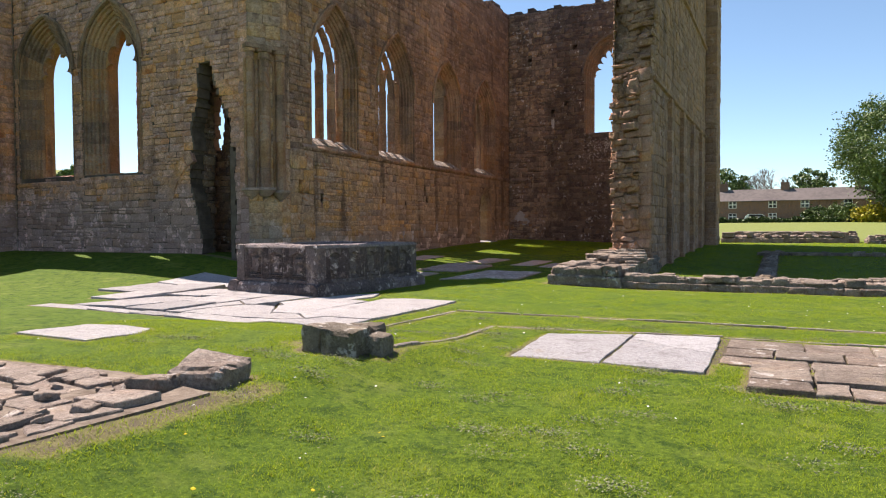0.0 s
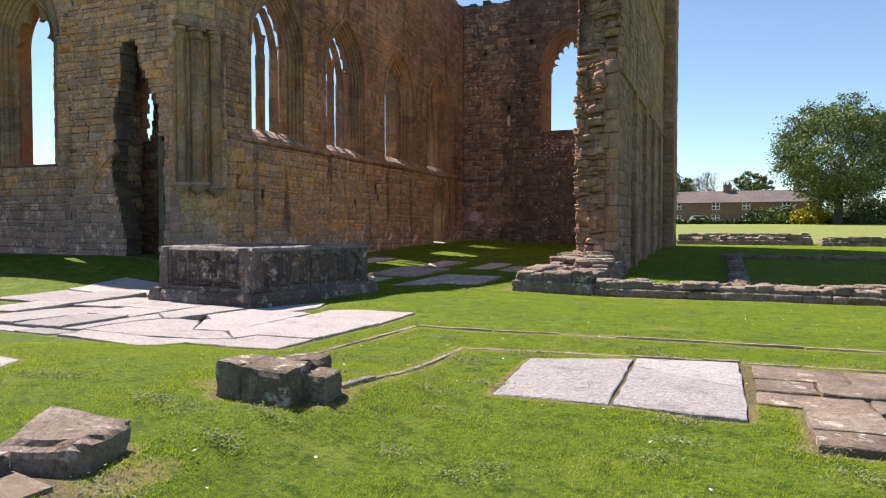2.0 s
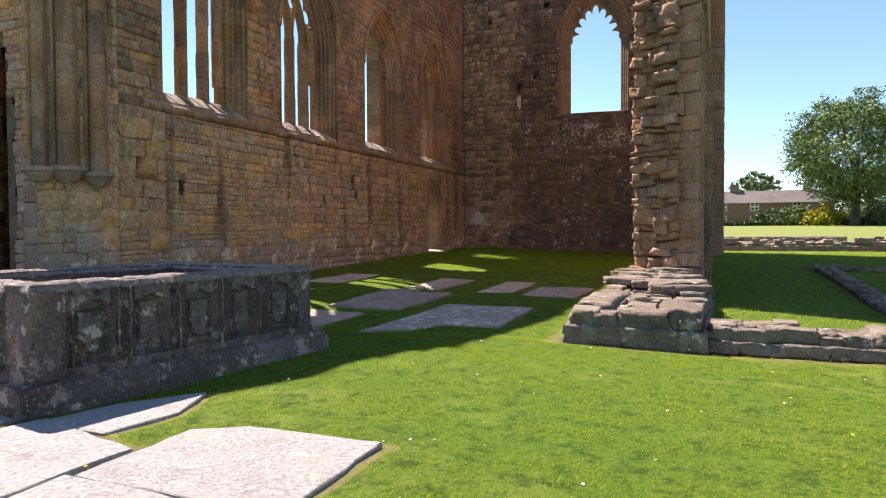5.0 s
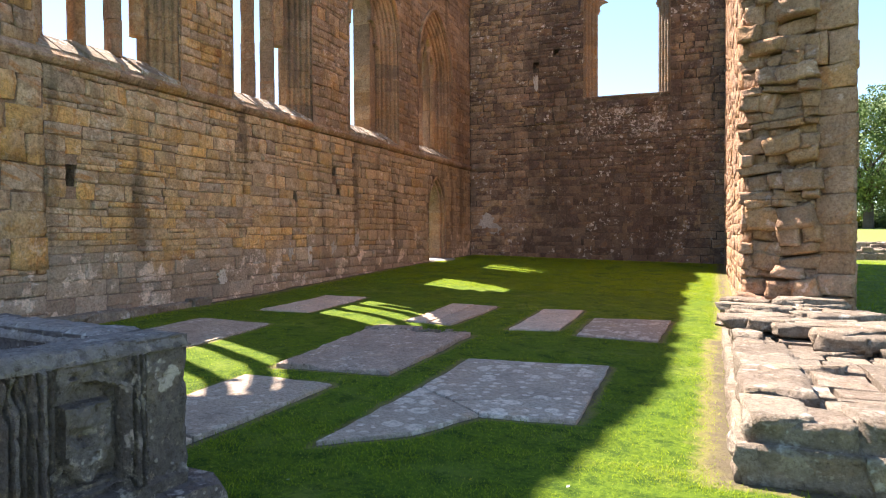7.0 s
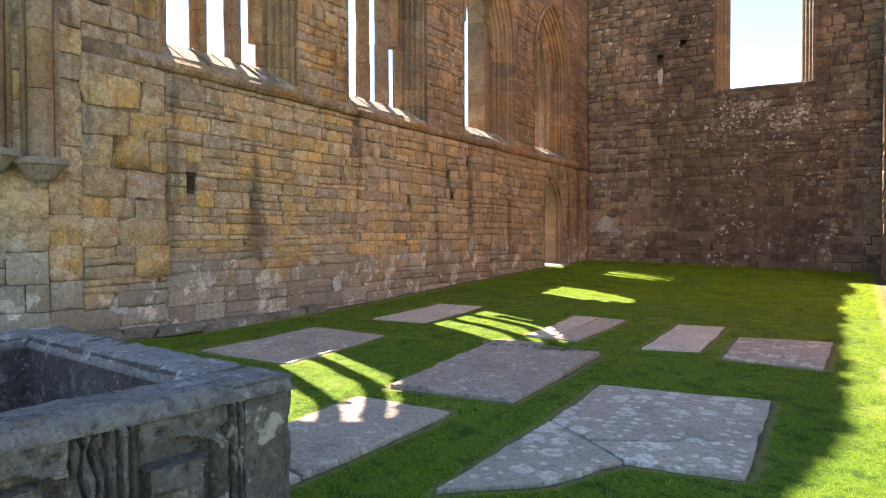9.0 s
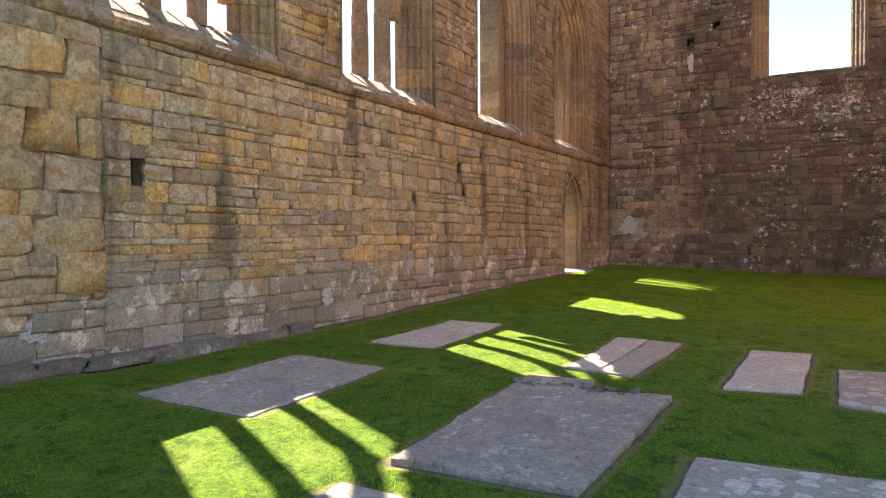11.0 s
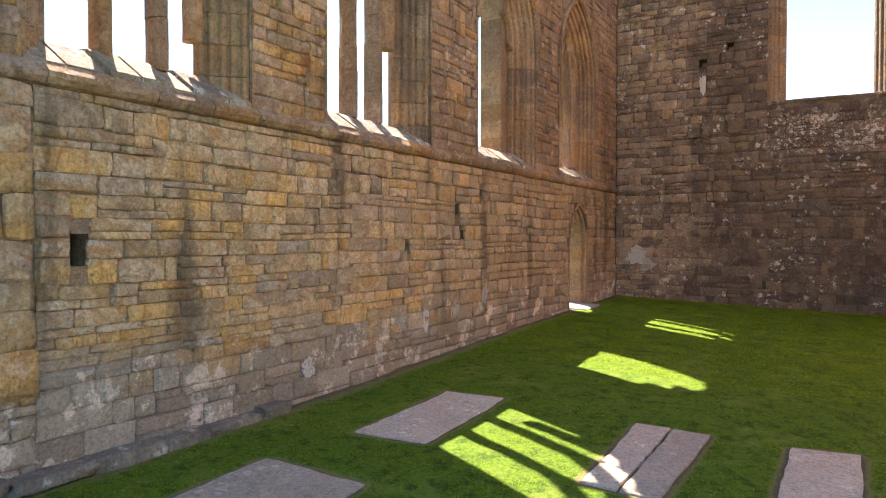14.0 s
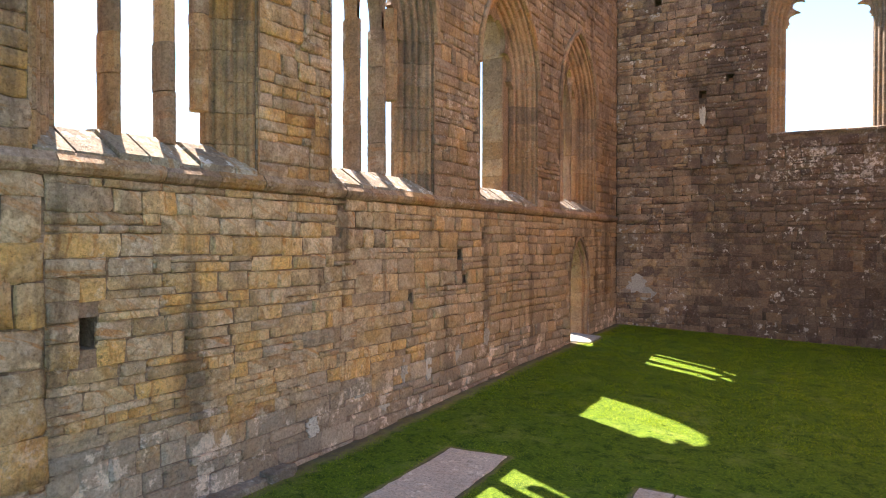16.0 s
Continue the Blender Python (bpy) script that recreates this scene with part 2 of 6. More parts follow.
M_CRUMBLED = stone_material("crumbling_slab_stone", [(0.0, (0.20, 0.175, 0.155)), (0.5, (0.28, 0.245, 0.215)), (1.0, (0.36, 0.32, 0.285))], lichen=0.5, iron=0.1, cover=0.5, streak=0, tint=(1.5, 1.36, 1.27), mottle=0.75, crust=0.45)
M_PALE = stone_material("pale_paving_stone", [(0.0, (0.36, 0.335, 0.305)), (0.5, (0.41, 0.385, 0.355)), (1.0, (0.455, 0.43, 0.40))], lichen=0.35, iron=0.05, streak=0, cover=0.5, tint=(1.02, 1.09, 1.14), mottle=0.12, crust=0.5)
M_BRIGHT = stone_material("bleached_floor_stone", [(0.0, (0.41, 0.39, 0.36)), (0.5, (0.465, 0.445, 0.415)), (1.0, (0.52, 0.50, 0.47))], lichen=0.25, iron=0.03, streak=0, cover=0.5, tint=(1.0, 1.06, 1.11), mottle=0.10, crust=0.35)
M_TOMB = stone_material("weathered_tomb_marble", [(0.0, (0.095, 0.087, 0.084)), (0.5, (0.16, 0.148, 0.145)), (1.0, (0.26, 0.245, 0.238))], lichen=0.95, tint=(1.06, 0.95, 0.92), crust=0.7, streak=0.0, iron=0.08, cover=0.50, mottle=0.8, bumpy=0.05)
# Sky light on the rim painted in as a paler base, under lichen.
M_BED = stone_material("skylit_tomb_bed", [(0.0, (0.22, 0.205, 0.20)), (0.5, (0.29, 0.275, 0.265)), (1.0, (0.36, 0.34, 0.33))], lichen=0.8, tint=(1.06, 0.98, 0.96), crust=0.6, streak=0.0, iron=0.05, cover=0.5, mottle=0.8, bumpy=0.05)
M_SILL = stone_material("crusted_sill_stone", [(0.1, (0.20, 0.165, 0.13)), (0.5, (0.34, 0.29, 0.23)), (0.9, (0.44, 0.36, 0.26))], lichen=0.95, cover=0.44, crust=0.8, streak=0.3)
M_KERB = stone_material("sunken_kerb_stone", [(0.0, (0.32, 0.29, 0.24)), (0.5, (0.40, 0.365, 0.305)), (1.0, (0.46, 0.425, 0.36))], lichen=0.3, iron=0.1, streak=0)
M_RUBBLE = stone_material("low_wall_rubble", [(0.0, (0.17, 0.14, 0.115)), (0.35, (0.30, 0.262, 0.22)), (0.7, (0.21, 0.17, 0.14)), (1.0, (0.38, 0.34, 0.295))], lichen=0.7, iron=0.12, tint=(1.06, 1.06, 1.0))


def simple_material(name, a, b, scale, rough=0.9, bump=0.4, dist=0.01):
    m, nt, bsdf = nodes_of(name)
    q = Net(nt)
    p = q.pos()
    f = q.noise(p, scale, 6, 0.65)
    f2 = q.noise(p, scale * 0.13, 3)
    col = q.mix(q.step(q.math("ADD", q.math("MULTIPLY", f, 0.6), q.math("MULTIPLY", f2, 0.4)), 0.35, 0.65), a, b)
    nt.links.new(col, bsdf.inputs["Base Color"])
    bsdf.inputs["Roughness"].default_value = rough
    bsdf.inputs["Specular IOR Level"].default_value = 0.25
    nt.links.new(q.bump(f, bump, dist), bsdf.inputs["Normal"])
    return m


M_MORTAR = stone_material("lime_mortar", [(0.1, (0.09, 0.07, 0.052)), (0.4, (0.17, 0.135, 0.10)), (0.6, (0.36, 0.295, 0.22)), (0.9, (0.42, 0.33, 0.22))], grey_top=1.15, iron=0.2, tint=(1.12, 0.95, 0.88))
M_BROWN_MORTAR = stone_material("brown_mortar", [(0.1, (0.06, 0.047, 0.038)), (0.5, (0.13, 0.10, 0.075)), (0.9, (0.36, 0.28, 0.20))], dark=0.5, iron=0.1)
# Dark colour for the transept's joints, and shade painted into the broken gap.
M_CORE = simple_material("shade_dark_core", (0.088, 0.064, 0.050), (0.20, 0.15, 0.115), 3.0, bump=0.9, dist=0.05)
M_SOIL = simple_material("bare_soil", (0.10, 0.07, 0.045), (0.17, 0.13, 0.085), 22.0)


def grass_material():
    m, nt, bsdf = nodes_of("mown_grass_ground")
    q = Net(nt)
    p = q.pos()
    f = q.noise(p, 26.0, 6, 0.75)
    mid = q.noise(p, 1.7, 5, 0.6)
    big = q.noise(p, 0.22, 3)
    col = q.mix(q.step(f, 0.3, 0.7), (0.034, 0.072, 0.006), (0.15, 0.22, 0.015))
    col = q.mix(q.step(mid, 0.52, 0.68, 0, 0.55), col, (0.19, 0.225, 0.045))
    col = q.mix(q.step(big, 0.45, 0.62, 0, 0.3), col, (0.06, 0.13, 0.008))
    col = q.mix(q.step(q.noise(p, 5.5, 5, 0.7), 0.52, 0.36, 0, 0.75), col, (0.022, 0.058, 0.005))
    hay = q.n("ShaderNodeSeparateXYZ", Vector=p).outputs[1]
    col = q.mix(q.step(q.math("ADD", hay, q.math("MULTIPLY", mid, 8.0)), 36.0, 52.0, 0, 0.6), col, (0.235, 0.25, 0.085))
    worn = q.n("ShaderNodeAttribute")
    worn.attribute_name = "worn"
    w = q.math("ADD", worn.outputs["Fac"], q.math("MULTIPLY", q.math("SUBTRACT", q.noise(p, 5.0, 5, 0.7), 0.5), 0.9))
    col = q.mix(q.step(w, 0.34, 0.70, 0, 0.75), col, (0.25, 0.205, 0.09))
    col = q.mix(q.step(w, 0.60, 0.90, 0, 0.9), col, (0.125, 0.098, 0.072))
    nt.links.new(col, bsdf.inputs["Base Color"])
    bsdf.inputs["Roughness"].default_value = 0.9
    bsdf.inputs["Specular IOR Level"].default_value = 0.15
    nt.links.new(q.bump(q.math("ADD", f, q.math("MULTIPLY", q.noise(p, 8.0, 4), 0.7)), 0.9, 0.04), bsdf.inputs["Normal"])
    return m


M_GRASS = grass_material()

# ---- ground ----
X_S, Y_W, Y_T = -14.2, 33.58, 14.5       # faces of the nave's south wall, the west wall and the transept wall


def lerp_table(v, xs, ys):
    return float(np.interp(v, xs, ys))


def ground_z(x, y):
    z = lerp_table(y, [0, 12, 16, 21, 25, 30, 33.6, 60, 150, 700], [-0.18, -0.16, -0.12, -0.03, 0.12, 0.28, 0.36, 0.6, 2.2, 14])
    z += lerp_table(y, [11, 16], [0, 1]) * 0.03 * (-max(-14.5, min(x, -4)) - 8) * lerp_table(y, [34, 60], [1, 0])
    z += 0.42 * smoothstep(9.0, 14.5, y) * smoothstep(-12.5, -17.0, x) * (1 - smoothstep(15.0, 18.0, y))
    z += 0.17 * smoothstep(-3.6, -4.6, x) * (1 - smoothstep(5.3, 7.3, y)) * smoothstep(-14, -10, x)
    if x < -30:
        z += 0.085 * (-30 - x) * smoothstep(-30, -90, x)
    if x > 40:
        z += 0.02 * (x - 40)
    return z

# ---- masonry ----
class Face:
    """A wall's face: u runs along it, z up, d out of it towards the viewer."""

    def __init__(self, origin, along, out):
        self.o, self.u, self.n = Vector(origin), Vector(along), Vector(out)

    def at(self, u, z, d=0.0):
        return self.o + self.u * u + self.n * d + Vector((0, 0, z))


class Arch:
    """A pointed opening: middle, half width, sill, spring and apex heights."""

    def __init__(self, mid, half, sill, spring, apex):
        self.mid, self.half, self.sill, self.spring, self.apex = mid, half, sill, spring, apex
        rise = apex - spring
        self.r = (half * half + rise * rise) / (2 * half)
        self.e = self.r - half

    def path(self, off=0.0, n=9, sill=None):
        """From the left foot over the point to the right foot."""
        r, a = self.r - off, self.half - off
        top = math.sqrt(max(1e-6, r * r - self.e * self.e))
        end = math.atan2(top, self.e) if self.e > 0 else math.pi / 2 + math.atan2(-self.e, top)
        left = [(self.mid - (r * math.cos(end * i / n) - self.e), self.spring + r * math.sin(end * i / n)) for i in range(n + 1)]
        right = [(2 * self.mid - u, z) for u, z in reversed(left[:-1])]
        s = self.sill if sill is None else sill
        return [(self.mid - a, s)] + left + right + [(self.mid + a, s)]

    def span(self, z, grow=0.0):
        """The left and right edge of the opening at height z, or None."""
        if z < self.sill - grow:
            return None
        if z <= self.spring:
            w = self.half + grow
        else:
            r = self.r + grow
            h = z - self.spring
            if h >= r:
                return None
            w = math.sqrt(r * r - h * h) - self.e
            if w <= 0:
                return None
        return self.mid - w, self.mid + w


class Ragged:
    """A broken opening given by a few widths at heights, with uneven edges."""

    def __init__(self, rows, seed=3):
        self.rows, self.seed = rows, seed

    def span(self, z, grow=0.0):
        zs = [r[0] for r in self.rows]
        if not zs[0] <= z <= zs[-1]:
            return None
        a = lerp_table(z, zs, [r[1] for r in self.rows]) - grow
        b = lerp_table(z, zs, [r[2] for r in self.rows]) + grow
        return a, b

    def path(self, step=0.14):
        r = random.Random(self.seed)
        z0, z1 = self.rows[0][0], self.rows[-1][0]
        n = int((z1 - z0) / step)
        lefts, rights = [], []
        for i in range(n):
            za, zb = z0 + (z1 - z0) * i / n, z0 + (z1 - z0) * (i + 1) / n
            a, b = self.span((za + zb) / 2)
            a, b = a + r.uniform(-0.07, 0.07), b + r.uniform(-0.07, 0.07)
            lefts += [(a, za + 0.004), (a, zb - 0.004)]
            rights += [(b, za + 0.004), (b, zb - 0.004)]
        return lefts + rights[::-1]


def wall_body(name, face, outline, holes, thick, material, kind="structure", label="", front=-0.013):
    """A wall of full thickness, with its openings cut through."""
    loops = [outline] + holes
    flat = [(u, z) for loop in loops for u, z in loop]
    from mathutils.geometry import tessellate_polygon
    tris = tessellate_polygon([[Vector((u, z, 0)) for u, z in loop] for loop in loops])
    n = len(flat)
    verts = [face.at(u, z, front) for u, z in flat] + [face.at(u, z, -thick) for u, z in flat]
    faces = []
    flip = face.u.cross(Vector((0, 0, 1))).dot(face.n) < 0
    for t in tris:
        a, b, c = t
        (ua, za), (ub, zb), (uc, zc) = flat[a], flat[b], flat[c]
        if ((ub - ua) * (zc - za) - (zb - za) * (uc - ua) < 0) != flip:
            a, c = c, a
        faces += [(a, b, c), (n + c, n + b, n + a)]
    base = 0
    for loop in loops:
        m = len(loop)
        for i in range(m):
            a, b = base + i, base + (i + 1) % m
            faces.append((a, b, n + b, n + a))
        base += m
    me = mesh_from(name, verts, faces, material)
    bm = bmesh.new()
    bm.from_mesh(me)
    bmesh.ops.recalc_face_normals(bm, faces=bm.faces)
    bm.to_mesh(me)
    bm.free()
    ob = new(name, me)
    return tagged(ob, label, kind=kind) if kind else ob


def stone_verts(w, h, p, c, back=0.03, rng=RNG, rough=0.006, round_=(0.955, 0.995)):
    """A roughly squared stone with rounded corners and a bulging face: a back ring, a bedded ring, a face ring, the middle."""
    j = lambda s=rough: rng.uniform(-s, s)
    hw, hh = w / 2, h / 2
    k = rng.uniform(*round_)
    ring = [(-hw * k, -hh * k), (j(hw * 0.4), -hh), (hw * k, -hh * k), (hw, j(hh * 0.4)), (hw * k, hh * k), (j(hw * 0.4), hh), (-hw * k, hh * k), (-hw, j(hh * 0.4))]
    edge = [(u + j(), v + j()) for u, v in ring]
    fu, fv = max(0.4, 1 - 1.7 * c / hw), max(0.4, 1 - 1.7 * c / hh)
    out = [(u, v, -back - 0.01) for u, v in ring]
    out += [(u, v, p - c * 0.95) for u, v in edge]
    out += [(u * fu + j(rough * 0.6), v * fv + j(rough * 0.6), p + j(0.006)) for u, v in edge]
    out.append((j(hw * 0.3), j(hh * 0.3), p + rng.uniform(-0.004, 0.012)))
    return out


STONE_FACES = [(r + i, r + (i + 1) % 8, r + 8 + (i + 1) % 8, r + 8 + i) for r in (0, 8) for i in range(8)] + [(16 + i, 16 + (i + 1) % 8, 24) for i in range(8)]
_unit = random.Random(11)
UNIT_STONES = {}


def unit_stones(material):
    """A few shared stone meshes, one metre square, to be scaled."""
    if material.name not in UNIT_STONES:
        made = []
        for k in range(16):
            v = stone_verts(1.0, 1.0, 1.0, 0.05, 2.0, _unit, 0.028)
            v = [(a, b, (-2.0 if i < 8 else -0.5 + _unit.uniform(-0.3, 0.2) if i < 16 else 1.0 + _unit.uniform(-0.35, 0.3))) for i, (a, b, c) in enumerate(v)]
            made.append(mesh_from("stone", v, STONE_FACES, material, smooth=True))
        UNIT_STONES[material.name] = made
    return UNIT_STONES[material.name]


def lay_courses(name, face, u0, u1, z0, z1, openings, material, parent, heights=(0.14, 0.28), widths=(0.24, 0.78), proud=(0.002, 0.034),
                pick=None, top=None, bottom=None, gap=0.0065, seed=1, limit=290, worn=0.012, rough=0.032, split=0.30, panel=4.2, label="", dressed=False):
    """Roughly coursed stone over a face, laid in stretches whose courses do not meet: some stones fill the course, others lie two or
    three deep, and the beds waver. pick(u, z) tells which become objects of their own; the rest are one joined mesh."""
    r = random.Random(seed)
    verts, faces, single = [], [], 0
    flip = face.u.cross(Vector((0, 0, 1))).dot(face.n) < 0
    units = unit_stones(material)
    sway = lambda u, z: (0.035 * noise.noise(Vector((u * 0.9, z * 0.9, seed))), 0.045 * noise.noise(Vector((u * 0.55, z * 0.8, seed + 9.5))))

    def stone(a, b, lo, hi):
        nonlocal single
        um, zm = (a + b) / 2, (lo + hi) / 2
        if bottom is not None:
            lo = max(lo, bottom(um))
        if top is not None:
            hi = min(hi, top(um))
        w, h = b - a, hi - lo
        if h < 0.035 or w < 0.03:
            return
        p = r.uniform(*proud) - (0.012 if r.random() < 0.06 else 0.0)
        g = gap * r.choice((0.2, 0.6, 1.0, 1.8))
        edge = min(um - u0, u1 - um, zm - z0, z1 - zm) < 0.35 or any(op.span(zm, 0.3) and op.span(zm, 0.3)[0] < um < op.span(zm, 0.3)[1] for op in openings)
        du, dz = (0, 0) if edge else sway(um, zm)
        if pick and single < limit and pick(um, zm):
            ob = child("stone", units[r.randrange(len(units))], parent)
            m = Matrix((face.u, Vector((0, 0, 1)), face.n)).transposed().to_4x4()
            ob.matrix_basis = Matrix.Translation(face.at(um + du, (lo + hi) / 2 + dz, 0.0)) @ m @ pose(0, 0, 0, 0, 0, r.uniform(-1.4, 1.4)) @ Matrix.Diagonal((w - g * 0.5, h - g * 0.5, max(0.010, p + 0.006), 1))
            single += 1
            return
        c = min(worn, 0.22 * min(w, h)) * r.uniform(0.5, 1.4)
        base = len(verts)
        for x, y, d in stone_verts(w - g, h - g, p * (0.5 if dressed else 1), c * (0.5 if dressed else 1), 0.03, r, min(rough, 0.085 * min(w, h)) * (0.3 if dressed else 1), (0.97, 0.995) if dressed else (0.955, 0.995)):
            uu, zz = um + x, (lo + hi) / 2 + y
            ds = (0, 0) if edge else sway(uu, zz)
            verts.append(face.at(uu + ds[0], zz + ds[1], d))
        faces.extend(tuple(base + k for k in (f if not flip else f[::-1])) for f in STONE_FACES)

    def row(a, b, lo, hi, f=1.0):
        u = a
        while u < b - 0.02:
            w = r.uniform(*widths) * f * r.uniform(0.8, 1.25)
            if b - u - w < 0.12:
                w = b - u
            stone(u, u + w, lo, hi)
            u += w
    count = max(1, round((u1 - u0) / panel))
    seams = [u0 + (u1 - u0) * k / count for k in range(count + 1)]
    for k in range(count):
        z = z0
        while z < z1 - 0.05:
            h = min(r.uniform(*heights), z1 - z)
            if z1 - z - h < 0.08:
                h = z1 - z
            bend = lambda i: seams[i] if i in (0, count) else seams[i] + 0.55 * noise.noise(Vector((i * 3.1, (z + h / 2) * 1.4, seed)))
            spans = [(bend(k), bend(k + 1))]
            for op in openings:
                cuts = [s for s in (op.span(z + 0.01), op.span(z + h / 2), op.span(z + h - 0.01)) if s]
                if not cuts:
                    continue
                a, b = min(c[0] for c in cuts), max(c[1] for c in cuts)
                nxt = []
                for s0, s1 in spans:
                    if b <= s0 or a >= s1:
                        nxt.append((s0, s1))
                        continue
                    if a > s0:
                        nxt.append((s0, a))
                    if b < s1:
                        nxt.append((b, s1))
                spans = nxt
            for s0, s1 in spans:
                u = s0
                while u < s1 - 0.02:
                    seg = r.uniform(0.4, 1.6)
                    if s1 - u - seg < 0.3:
                        seg = s1 - u
                    if r.random() < split and h > 0.17:
                        cut = z + h * r.uniform(0.34, 0.66)
                        row(u, u + seg, z, cut, 0.85)
                        if h > 0.3 and r.random() < 0.45:
                            cut2 = cut + (z + h - cut) * r.uniform(0.4, 0.6)
                            row(u, u + seg, cut, cut2, 0.7)
                            row(u, u + seg, cut2, z + h, 0.75)
                        else:
                            row(u, u + seg, cut, z + h, 0.9)
                    else:
                        row(u, u + seg, z, z + h)
                    u += seg
            z += h
    ob = child(name, mesh_from(name, verts, faces, material, smooth=True), parent, label)
    ob["kind"] = "stuff"
    return ob


def arch_ring(parent, face, arch, profile, material, name="arch_stone", block=0.36, joint=0.004, label="", head=False):
    """Moulded stones set one on another round an opening. profile: (inset, depth) pairs, depth into the wall; head: the arch alone."""
    n = 9
    paths = [arch.path(off, n) for off, _ in profile]
    rows = []                                   # stations along the path, as lists of points of the profile
    straight = max(1, round((arch.spring - arch.sill) / block))
    def station(k, f):
        pts = []
        for path, (off, dep) in zip(paths, profile):
            (ua, za), (ub, zb) = path[k], path[k + 1]
            pts.append((ua + (ub - ua) * f, za + (zb - za) * f, -dep))
        return pts
    blocks = []
    for i in range(0 if head else straight):
        blocks.append([(0, i / straight), (0, (i + 1) / straight)])
    arcs = list(range(1, 2 * n + 1))
    per = 3
    for i in range(0, len(arcs), per):
        seg = arcs[i:i + per]
        blocks.append([(k, 0.0) for k in seg] + [(seg[-1], 1.0)])
    last = 2 * n + 1
    for i in range(0 if head else straight):
        blocks.append([(last, i / straight), (last, (i + 1) / straight)])
    for b in blocks:
        sts = [station(k, f) for k, f in b]
        for a_i, nb in ((0, 1), (-1, -2)):      # open the joint a little
            a, bq = sts[a_i], sts[nb]
            new_pts = []
            for (u, z, d), (u2, z2, d2) in zip(a, bq):
                ln = math.hypot(u2 - u, z2 - z) or 1
                new_pts.append((u + (u2 - u) / ln * joint, z + (z2 - z) / ln * joint, d))
            sts[a_i] = new_pts
        verts = [face.at(*pt) for st in sts for pt in st]
        m = len(profile)
        faces = []
        for i in range(len(sts) - 1):
            for j in range(m):
                a, c = i * m + j, i * m + (j + 1) % m
                faces.append((a, c, c + m, a + m))
        faces += [tuple(range(m - 1, -1, -1)), tuple((len(sts) - 1) * m + j for j in range(m))]
        me = mesh_from(name, verts, faces, material)
        bm = bmesh.new()
        bm.from_mesh(me)
        bmesh.ops.recalc_face_normals(bm, faces=bm.faces)
        bm.to_mesh(me)
        bm.free()
        child(name, me, parent, label)


def prism(face, poly, d0, d1):
    """A bmesh: a polygon of (u, z) on a face, from depth d0 to d1."""
    bm = bmesh.new()
    a = [bm.verts.new(face.at(u, z, d0)) for u, z in poly]
    b = [bm.verts.new(face.at(u, z, d1)) for u, z in poly]
    bm.faces.new(a)
    bm.faces.new(b[::-1])
    for i in range(len(poly)):
        j = (i + 1) % len(poly)
        bm.faces.new((a[i], b[i], b[j], a[j]))
    bmesh.ops.recalc_face_normals(bm, faces=bm.faces)
    return bm


def column(points, z0, z1, cuts=0, jitter=0.0, rng=RNG):
    """A bmesh: an upright prism over a plan polygon."""
    bm = bmesh.new()
    rings = []
    for i in range(cuts + 2):
        z = z0 + (z1 - z0) * i / (cuts + 1)
        rings.append([bm.verts.new((x + rng.uniform(-jitter, jitter), y + rng.uniform(-jitter, jitter), z)) for x, y in points])
    for lo, hi in zip(rings, rings[1:]):
        for i in range(len(points)):
            j = (i + 1) % len(points)
            bm.faces.new((lo[i], lo[j], hi[j], hi[i]))
    bm.faces.new(rings[0][::-1])
    bm.faces.new(rings[-1])
    bmesh.ops.recalc_face_normals(bm, faces=bm.faces)
    return bm


def ellipse(cx, cy, rx, ry, n=10, turn=0.0):
    return [(cx + rx * math.cos(turn + 2 * math.pi * i / n), cy + ry * math.sin(turn + 2 * math.pi * i / n)) for i in range(n)]


def moulding(inset, depth, rolls, fat=0.55):
    """The section of a splayed jamb: rolls and hollows on a slope from the wall's face to the glazing."""
    ln = math.hypot(inset, depth)
    ax, ay, px, py = inset / ln, depth / ln, depth / ln, -inset / ln
    step = ln / rolls
    out = [(-0.03, 0.02), (-0.03, -0.022), (0.0, -0.026)]
    for k in range(rolls):
        for f, h in ((0.06, -0.34), (0.2, -0.30), (0.3, 0.12), (0.45, 0.42), (0.62, 0.46), (0.8, 0.28), (0.9, -0.05)):
            a, b = (k + f) * step, h * step * fat * (1.0 if k % 2 == 0 else 0.6)
            out.append((ax * a + px * b, ay * a + py * b))
    return out + [(inset, depth), (inset, 0.49), (-0.03, 0.49)]


HOOD = [(-0.12, 0.01), (-0.13, -0.07), (-0.10, -0.095), (-0.03, -0.085), (-0.012, -0.035), (-0.012, 0.02)]

SOUTH = Face((X_S, 0, 0), (0, 1, 0), (1, 0, 0))
WEST = Face((0, Y_W, 0), (1, 0, 0), (0, -1, 0))
TRANS = Face((0, Y_T, 0), (1, 0, 0), (0, -1, 0))
TSOUTH = Face((-25.6, 0, 0), (0, 1, 0), (1, 0, 0))
X_N, N_T = -4.47, 1.22      # outer face and thickness of the north wall
N_OUT = Face((X_N, 0, 0), (0, 1, 0), (1, 0, 0))
N_IN = Face((X_N - N_T, 0, 0), (0, -1, 0), (-1, 0, 0))
N_WAY = Vector((-N_T, 0.5, 0)).normalized()          # the broken end runs back at a slant
N_END = Face((X_N, 20.0, 0), N_WAY, Vector((-N_WAY.y, N_WAY.x, 0)))

